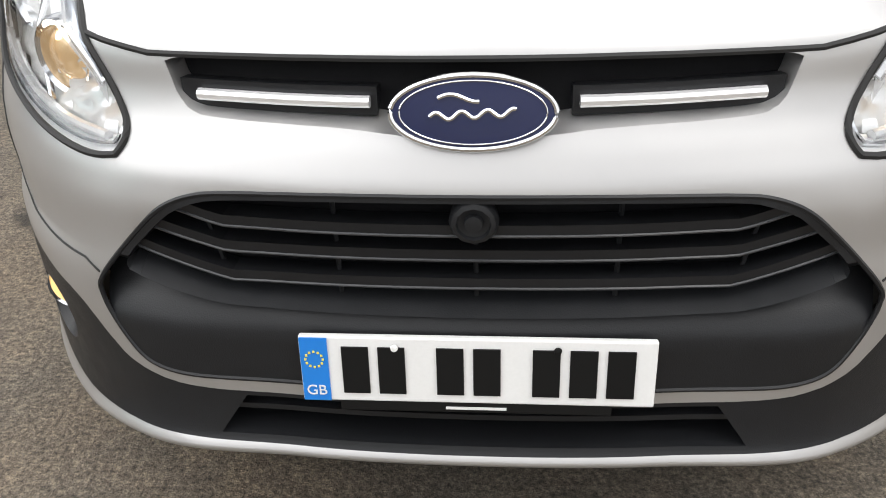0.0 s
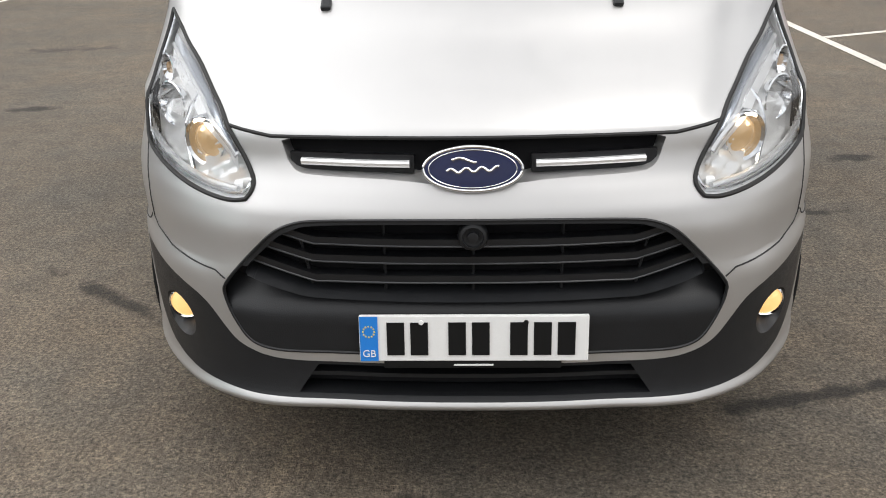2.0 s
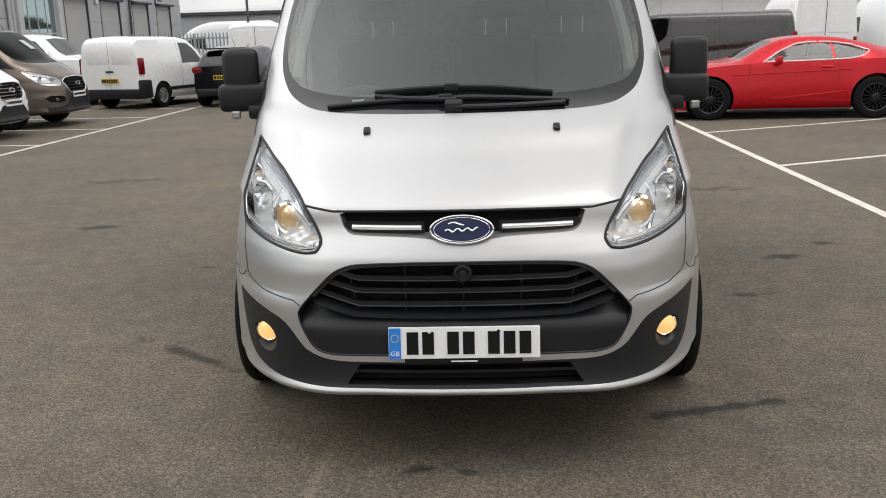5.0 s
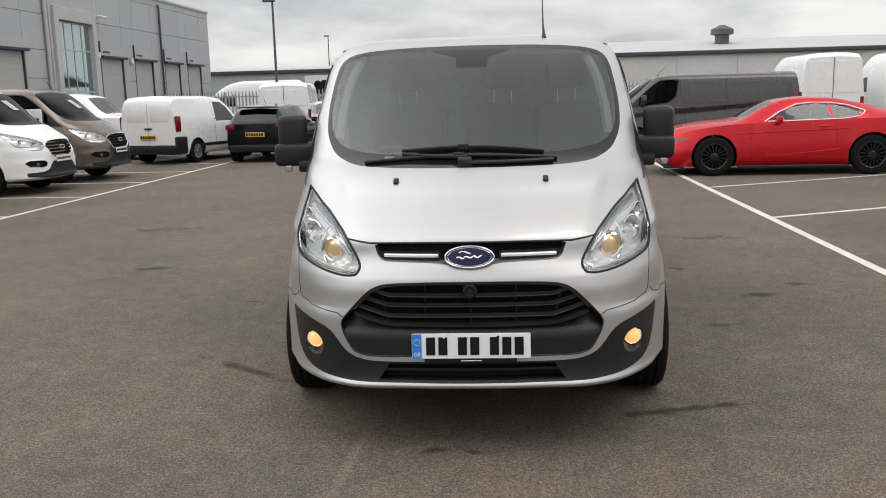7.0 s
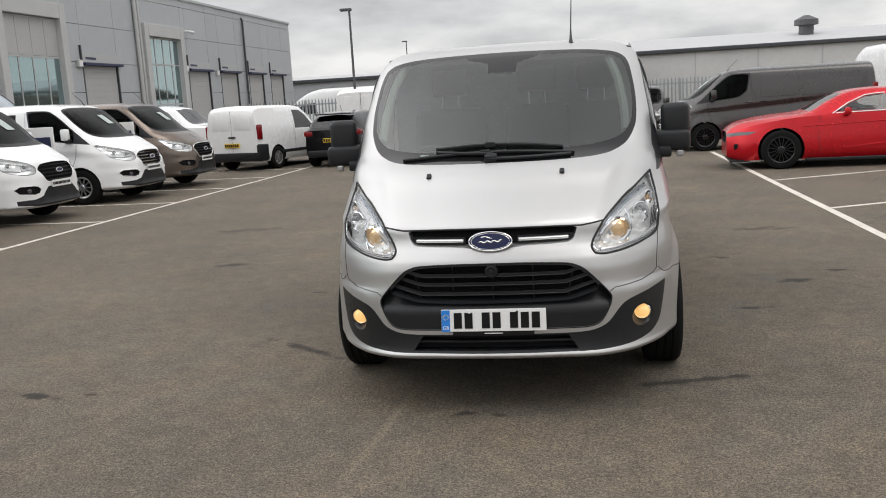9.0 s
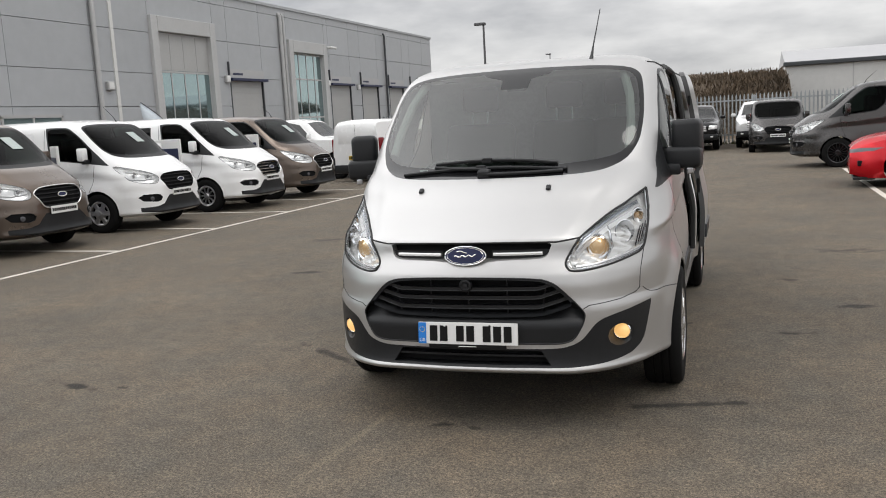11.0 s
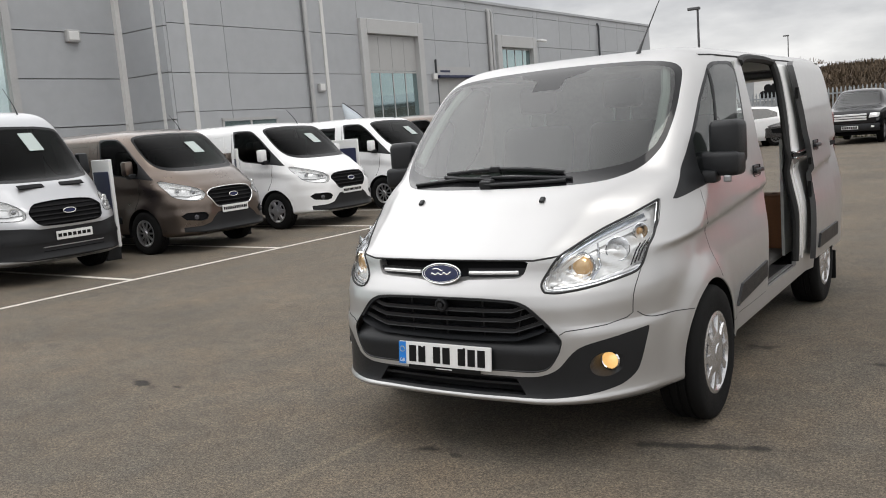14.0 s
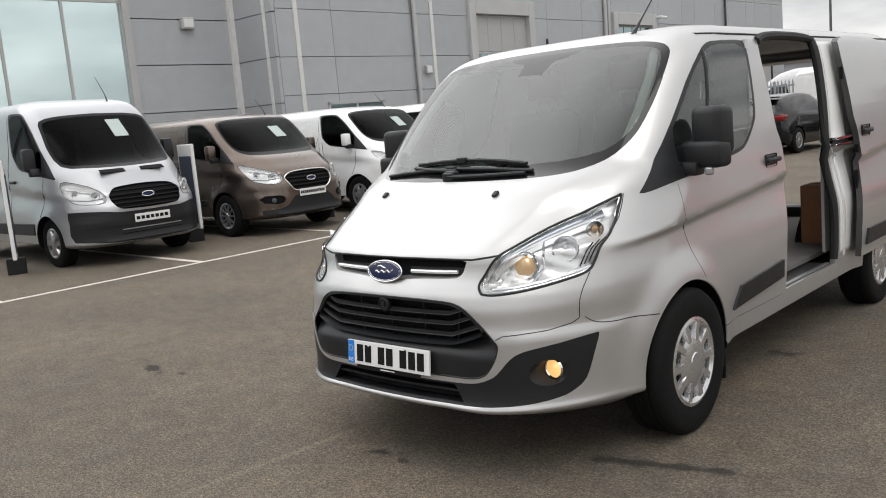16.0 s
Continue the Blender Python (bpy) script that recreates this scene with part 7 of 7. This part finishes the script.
def showroom():
    """The set-back end of the building with its curtain glazing."""
    xw, high = -21.1, 7.12
    ob = thing("showroom", "grey clad showroom end with tall mirror glazing", "building", kind="structure")
    rows = [0.0, 1.2, 2.49, 3.88, 5.22, 6.6, high]
    for ya, yb in ((10.45, 13.98), ):
        for za, zb in zip(rows, rows[1:]):
            part("cladding_panel", boxm(xw - 0.12, xw, ya + 0.012, yb - 0.012, za + 0.016, zb - 0.016), M_CLAD, ob)
    part("wall_core", boxm(xw - 0.42, xw - 0.10, -30, 14.0, 0.0, high - 0.02), M_CLADJ, ob)
    for za, zb in zip(rows, rows[1:]):
        part("cladding_panel", boxm(xw + 0.012, -19.0 - 0.014, 14.1 - 0.115, 14.1 + 0.0, za + 0.016, zb - 0.016), M_CLAD, ob)
    part("return_core", boxm(xw - 0.1, -19.15, 14.02, 14.3, 0.0, high - 0.02), M_CLADJ, ob)
    part("parapet", boxm(xw - 0.45, xw + 0.06, -30, 14.1, high - 0.02, high + 0.10), M_CLAD, ob)
    part("roof", boxm(-45, xw - 0.4, -30, 14.1, high - 0.35, high - 0.2), M_ROOFING, ob)
    glazing = part("window", boxm(xw - 0.09, xw - 0.06, -16, 10.3, 0.5, 6.6), M_BUILDGLASS, ob, "tall mirror glazing reflecting the sky")
    y = 10.3
    while y > -16:
        part("mullion", boxm(xw - 0.08, xw - 0.02, y - 0.035, y + 0.035, 0.5, 6.6), M_PIPE, glazing)
        y -= 1.72
    for z in (0.5, 3.0 - 1.2, 5.68, 6.6):
        part("transom", boxm(xw - 0.08, xw - 0.024, -16, 10.3, z - 0.035, z + 0.035), M_PIPE, glazing)
    part("plinth", boxm(xw - 0.12, xw, -16, 10.3, 0.0, 0.5), M_CLAD, ob)
    part("glazing_edge", boxm(xw - 0.02, xw + 0.08, 10.28, 10.50, 0.0, 6.8), M_PIPE, ob)
    part("head", boxm(xw - 0.12, xw, -16, 10.4, 6.6, high - 0.03), M_CLAD, ob)
    lamp = part("wall_lamp", boxm(xw, xw + 0.16, 12.12, 12.55, 4.93, 5.28, 0.03, 2), M_PIPE, ob, "square pale wall lamp")
    part("lamp_face", boxm(xw + 0.155, xw + 0.175, 12.17, 12.50, 4.98, 5.23, 0.01), M_FLEX, lamp)
    part("pale_rib", boxm(xw, xw + 0.16, 13.82, 13.98, 0.0, high), M_RIB, ob)
    part("pale_rib", boxm(-19.45, -19.33, 13.945, 13.98, 0.0, high), M_RIB, ob)


workshop()
showroom()


# ---- display boards between the vans ----
def display_board(at):
    ob = thing("display_board", "slim white and navy display board on a dark foot", "sign", "display boards", at=at)
    part("panel", boxm(-0.35, 0.35, -0.025, 0.025, 0.22, 1.52, 0.008), M_FLEX, ob, "white panel")
    part("navy_field", boxm(-0.30, 0.30, -0.030, 0.030, 0.30, 1.34, 0.004), M_SIGN, ob)
    part("foot", boxm(-0.05, 0.05, -0.12, 0.12, 0.0, 0.22, 0.01), M_PLASTIC, ob, "dark foot")
    return ob


board = display_board(pose(-9.35, 4.72, 0, 0, 0, -14))
for y, x in ((1.95, -9.3), (7.45, -9.4), (10.5, -9.5), (13.4, -9.5)):
    copy_thing(board, pose(x, y, 0, 0, 0, -22 if y < 3 else -40 if y < 8 else 0))


# ---- palisade fence, lamp posts, far buildings and scrub ----
def palisade():
    ob = thing("fence", "galvanised steel palisade fence with pointed pales", "fence", kind="structure")
    y, x0, x1, high = 34.5, -15.0, 12.0, 2.0
    pm = bpy.data.meshes.new("pale")
    b = bmesh.new()
    sec = [(-0.033, 0.0), (-0.016, -0.02), (0.016, -0.02), (0.033, 0.0)]
    low = [b.verts.new((x, q, 0.05)) for x, q in sec]
    top = [b.verts.new((x, q, high - 0.10)) for x, q in sec]
    tip = [b.verts.new((-0.008, -0.01, high)), b.verts.new((0.008, -0.01, high))]
    for i in range(3):
        b.faces.new((low[i], low[i + 1], top[i + 1], top[i]))
    b.faces.new((top[0], top[1], tip[0]))
    b.faces.new((top[1], top[2], tip[1], tip[0]))
    b.faces.new((top[2], top[3], tip[1]))
    b.to_mesh(pm)
    b.free()
    pm.materials.append(M_GALV)
    n = int((x1 - x0) / 0.155)
    for i in range(n):
        o = new("pale", pm)
        o.parent = ob
        o.location = (x0 + i * 0.155, y, 0)
    for z in (0.35, 1.75):
        part("rail", boxm(x0, x1, y + 0.01, y + 0.06, z - 0.03, z + 0.03), M_GALV, ob)
    for i in range(int((x1 - x0) / 2.75) + 1):
        part("post", boxm(x0 + i * 2.75 - 0.05, x0 + i * 2.75 + 0.05, y + 0.06, y + 0.16, 0, high - 0.05), M_GALV, ob)


palisade()
banner = thing("leaning_banner", "pale blue and white sail banner behind the minibus", "banner", at=pose(-15.3, 17.9, 0, 0, 0, 0))
bm_b = bmesh.new()
edge_a = smoothed([(0.55, 1.85), (0.35, 2.10), (-0.05, 2.38), (-0.42, 2.58), (-0.50, 2.60)], False, 2)
edge_b = smoothed([(-0.28, 1.85), (-0.38, 2.0), (-0.44, 2.2), (-0.48, 2.4), (-0.52, 2.57)], False, 2)
ra = [bm_b.verts.new((0.05 * math.sin(4 * y), y, z)) for y, z in edge_a]
rb = [bm_b.verts.new((0.05 * math.sin(4 * y) - 0.02, y, z)) for y, z in edge_b]
for i_ in range(len(ra) - 1):
    bm_b.faces.new((ra[i_], ra[i_ + 1], rb[i_ + 1], rb[i_]))
part("sail", bm_b, M_BANNER, banner, smooth=True, thick=0.01)
part("pole", tube(bmesh.new(), [(0.0, 0.60, 0.0), (0.0, 0.58, 1.4), (0.05, 0.52, 1.9), *[(0.05 * math.sin(4 * y), y, z) for y, z in edge_a]], 0.014, 6), M_POST, banner, "thin dark pole")
part("weight", boxm(-0.2, 0.2, 0.4, 0.8, 0.0, 0.06, 0.02), M_PLASTIC, banner)


def lamp_post(at, high):
    ob = thing("street_lamp", "slim grey lamp post with a flat head", "street lamp", "lamp posts", at=at)
    part("pole", tube(bmesh.new(), [(0, 0, 0), (0, 0, 1.0), (0, 0, 1.02), (0, 0, high)], [0.085, 0.085, 0.06, 0.045], 10), M_POST, ob, smooth=True)
    part("head", boxm(-0.42, 0.10, -0.11, 0.11, high - 0.02, high + 0.10, 0.03, 2), M_POST, ob, "flat lamp head")
    return ob


lamp_post(pose(-9.9, 34.6, 0), 5.75)
lamp_post(pose(-17.5, 84, 0), 7.6)


def far_unit(name, label, x0, x1, y, high, wall_m, roof_h, depth=14, doors=()):
    ob = thing(name, label, "building", kind="structure")
    part("wall", boxm(x0, x1, y, y + depth, 0, high), wall_m, ob, "plain clad wall")
    n = int((x1 - x0) / 4)
    for i in range(1, n):
        x = x0 + (x1 - x0) * i / n
        part("sheet_joint", boxm(x - 0.04, x + 0.04, y - 0.03, y, 0, high), M_PIPE, ob)
    part("gutter", boxm(x0 - 0.1, x1 + 0.1, y - 0.25, y + 0.1, high - 0.05, high + 0.22, 0.04), M_FRAME, ob, "dark gutter")
    bm = bmesh.new()
    v = [bm.verts.new(p) for p in ((x0, y, high + 0.2), (x1, y, high + 0.2), (x1, y + depth / 2, high + roof_h), (x0, y + depth / 2, high + roof_h), (x0, y + depth, high + 0.2), (x1, y + depth, high + 0.2))]
    for q in ((0, 1, 2, 3), (3, 2, 5, 4), (0, 3, 4), (1, 5, 2)):
        bm.faces.new([v[i] for i in q])
    part("roof", bm, M_ROOFING, ob, "pale sheet roof")
    for a, b, z in doors:
        part("door", boxm(a, b, y - 0.06, y, 0, z), M_SHUTTER, ob)
    return ob


unit = far_unit("warehouse", "long off-white warehouse with dark gutter and pale roof", 3.5, 48, 58, 3.9, M_OFFWHITE, 1.3, doors=((20, 24, 3),))
part("roof_vent", lathe(bmesh.new(), [(0.5, 0), (0.5, 0.7), (0.8, 0.75), (0.8, 1.1), (0.2, 1.4), (0, 1.4)], 16, Matrix.Translation((15.5, 62, 4.6))), M_POST, unit, "grey roof ventilator")
far_unit("far_unit", "low grey industrial unit beyond the fence", -26, -9.0, 64, 3.6, M_CLAD, 0.6, 10)
sign = thing("wall_poster", "pale wall poster with dark round shapes", "poster", at=pose(-14.1, 63.9, 2.55))
part("sheet", boxm(-1.3, 1.3, -0.05, 0, -0.8, 0.8), M_FLEX, sign)
for x, z, r in ((-0.6, -0.4, 0.35), (0.0, -0.35, 0.4), (0.6, -0.4, 0.35), (0.2, 0.15, 0.3), (-0.3, 0.1, 0.3)):
    part("dark_disc", lathe(bmesh.new(), [(r, 0), (r * 0.9, 0.03), (0, 0.04)], 14, Matrix.Translation((x, -0.05, z)) @ Matrix.Rotation(radians(90), 4, "X")), M_INK, sign)


def scrub():
    """A bank of brown bushes and bare stems beyond the fence."""
    rng = random.Random(5)
    bank = bmesh.new()
    xs = np.linspace(-8.5, 3.4, 36)
    rows = []
    for y, h in ((40, 0.0), (44, 1.5), (48, 2.7), (54, 3.3), (62, 2.8)):
        rows.append([bank.verts.new((x, y + 0.6 * noise.noise((x * 0.3, y, 0)), max(0, h * (1 + 0.18 * noise.noise((x * 0.25, y * 0.3, 2))) - (0.3 if h == 0 else 0)))) for x in xs])
    for a, b in zip(rows, rows[1:]):
        for i in range(len(xs) - 1):
            bank.faces.new((a[i], a[i + 1], b[i + 1], b[i]))
    tagged(part("bank", bank, M_BRUSH, smooth=True), "brown scrubby bank beyond the fence", "bank", kind="structure")
    verts, faces = [], []
    for _ in range(30000):
        x, y = rng.uniform(-8.5, 3.3), rng.uniform(40.5, 57)
        z = float(np.interp(y, [40, 44, 48, 54, 62], [0, 1.5, 2.7, 3.3, 2.8])) + rng.uniform(-0.25, 0.12)
        a, tilt, ln = rng.uniform(0, 6.28), rng.uniform(-1.2, 1.2), rng.uniform(0.18, 0.42)
        d = Vector((math.cos(a) * math.sin(tilt), math.sin(a) * math.sin(tilt), math.cos(tilt))) * ln
        s = Vector((math.sin(a), -math.cos(a), 0)) * rng.uniform(0.02, 0.06)
        p = Vector((x, y, z))
        k = len(verts)
        verts += [tuple(p - s), tuple(p + s), tuple(p + d + s * 0.3), tuple(p + d - s * 0.3)]
        faces.append((k, k + 1, k + 2, k + 3))
    me = bpy.data.meshes.new("scrub")
    me.from_pydata(verts, [], faces)
    me.materials.append(M_BRUSH)
    tagged(new("scrub", me), "dense brown winter scrub on the bank", "bushes", kind="stuff")
    bank_grass = bmesh.new()
    for _ in range(900):
        x, y, h = rng.uniform(-14, 10), 33.75 + rng.uniform(-0.22, 0.25), rng.uniform(0.05, 0.22)
        a = rng.uniform(0, 6.28)
        s = Vector((math.cos(a), math.sin(a), 0)) * 0.03
        p = Vector((x, y, 0))
        bank_grass.faces.new([bank_grass.verts.new(p - s), bank_grass.verts.new(p + s), bank_grass.verts.new(p + Vector((rng.uniform(-0.06, 0.06), rng.uniform(-0.06, 0.06), h)))])
    tagged(part("fence_grass", bank_grass, M_GRASS), "rough grass along the fence foot", "grass", kind="stuff")


scrub()


def bare_tree(at, high, seed):
    rng = random.Random(seed)
    ob = thing("bare_tree", "leafless winter tree beyond the fence", "tree", "bare trees", at=at)
    trunk, twigs = bmesh.new(), bmesh.new()
    tube(trunk, [(0, 0, 0), (0.05, 0, high * 0.2), (0.0, 0.05, high * 0.42)], [0.2, 0.16, 0.12], 8)

    def grow(p, d, ln, r, depth):
        q = p + d * ln
        tube(twigs if depth < 3 else trunk, [p, p + d * ln * 0.5 + Vector((rng.uniform(-1, 1), rng.uniform(-1, 1), 0)) * ln * 0.05, q], [r, r * 0.8, r * 0.6], 5)
        if depth:
            for _ in range(3):
                nd = (d + Vector((rng.uniform(-1, 1), rng.uniform(-1, 1), rng.uniform(-0.2, 0.7))) * 0.62).normalized()
                grow(q, nd, ln * rng.uniform(0.6, 0.8), r * 0.6, depth - 1)
    for _ in range(4):
        grow(Vector((0, 0.05, high * rng.uniform(0.3, 0.42))), Vector((rng.uniform(-0.6, 0.6), rng.uniform(-0.6, 0.6), 1)).normalized(), high * 0.22, 0.08, 3)
    part("trunk", trunk, M_TWIG, ob)
    part("crown", twigs, M_TWIG, ob, "bare twiggy crown")


bare_tree(pose(-16.0, 84, 0), 6.0, 1)
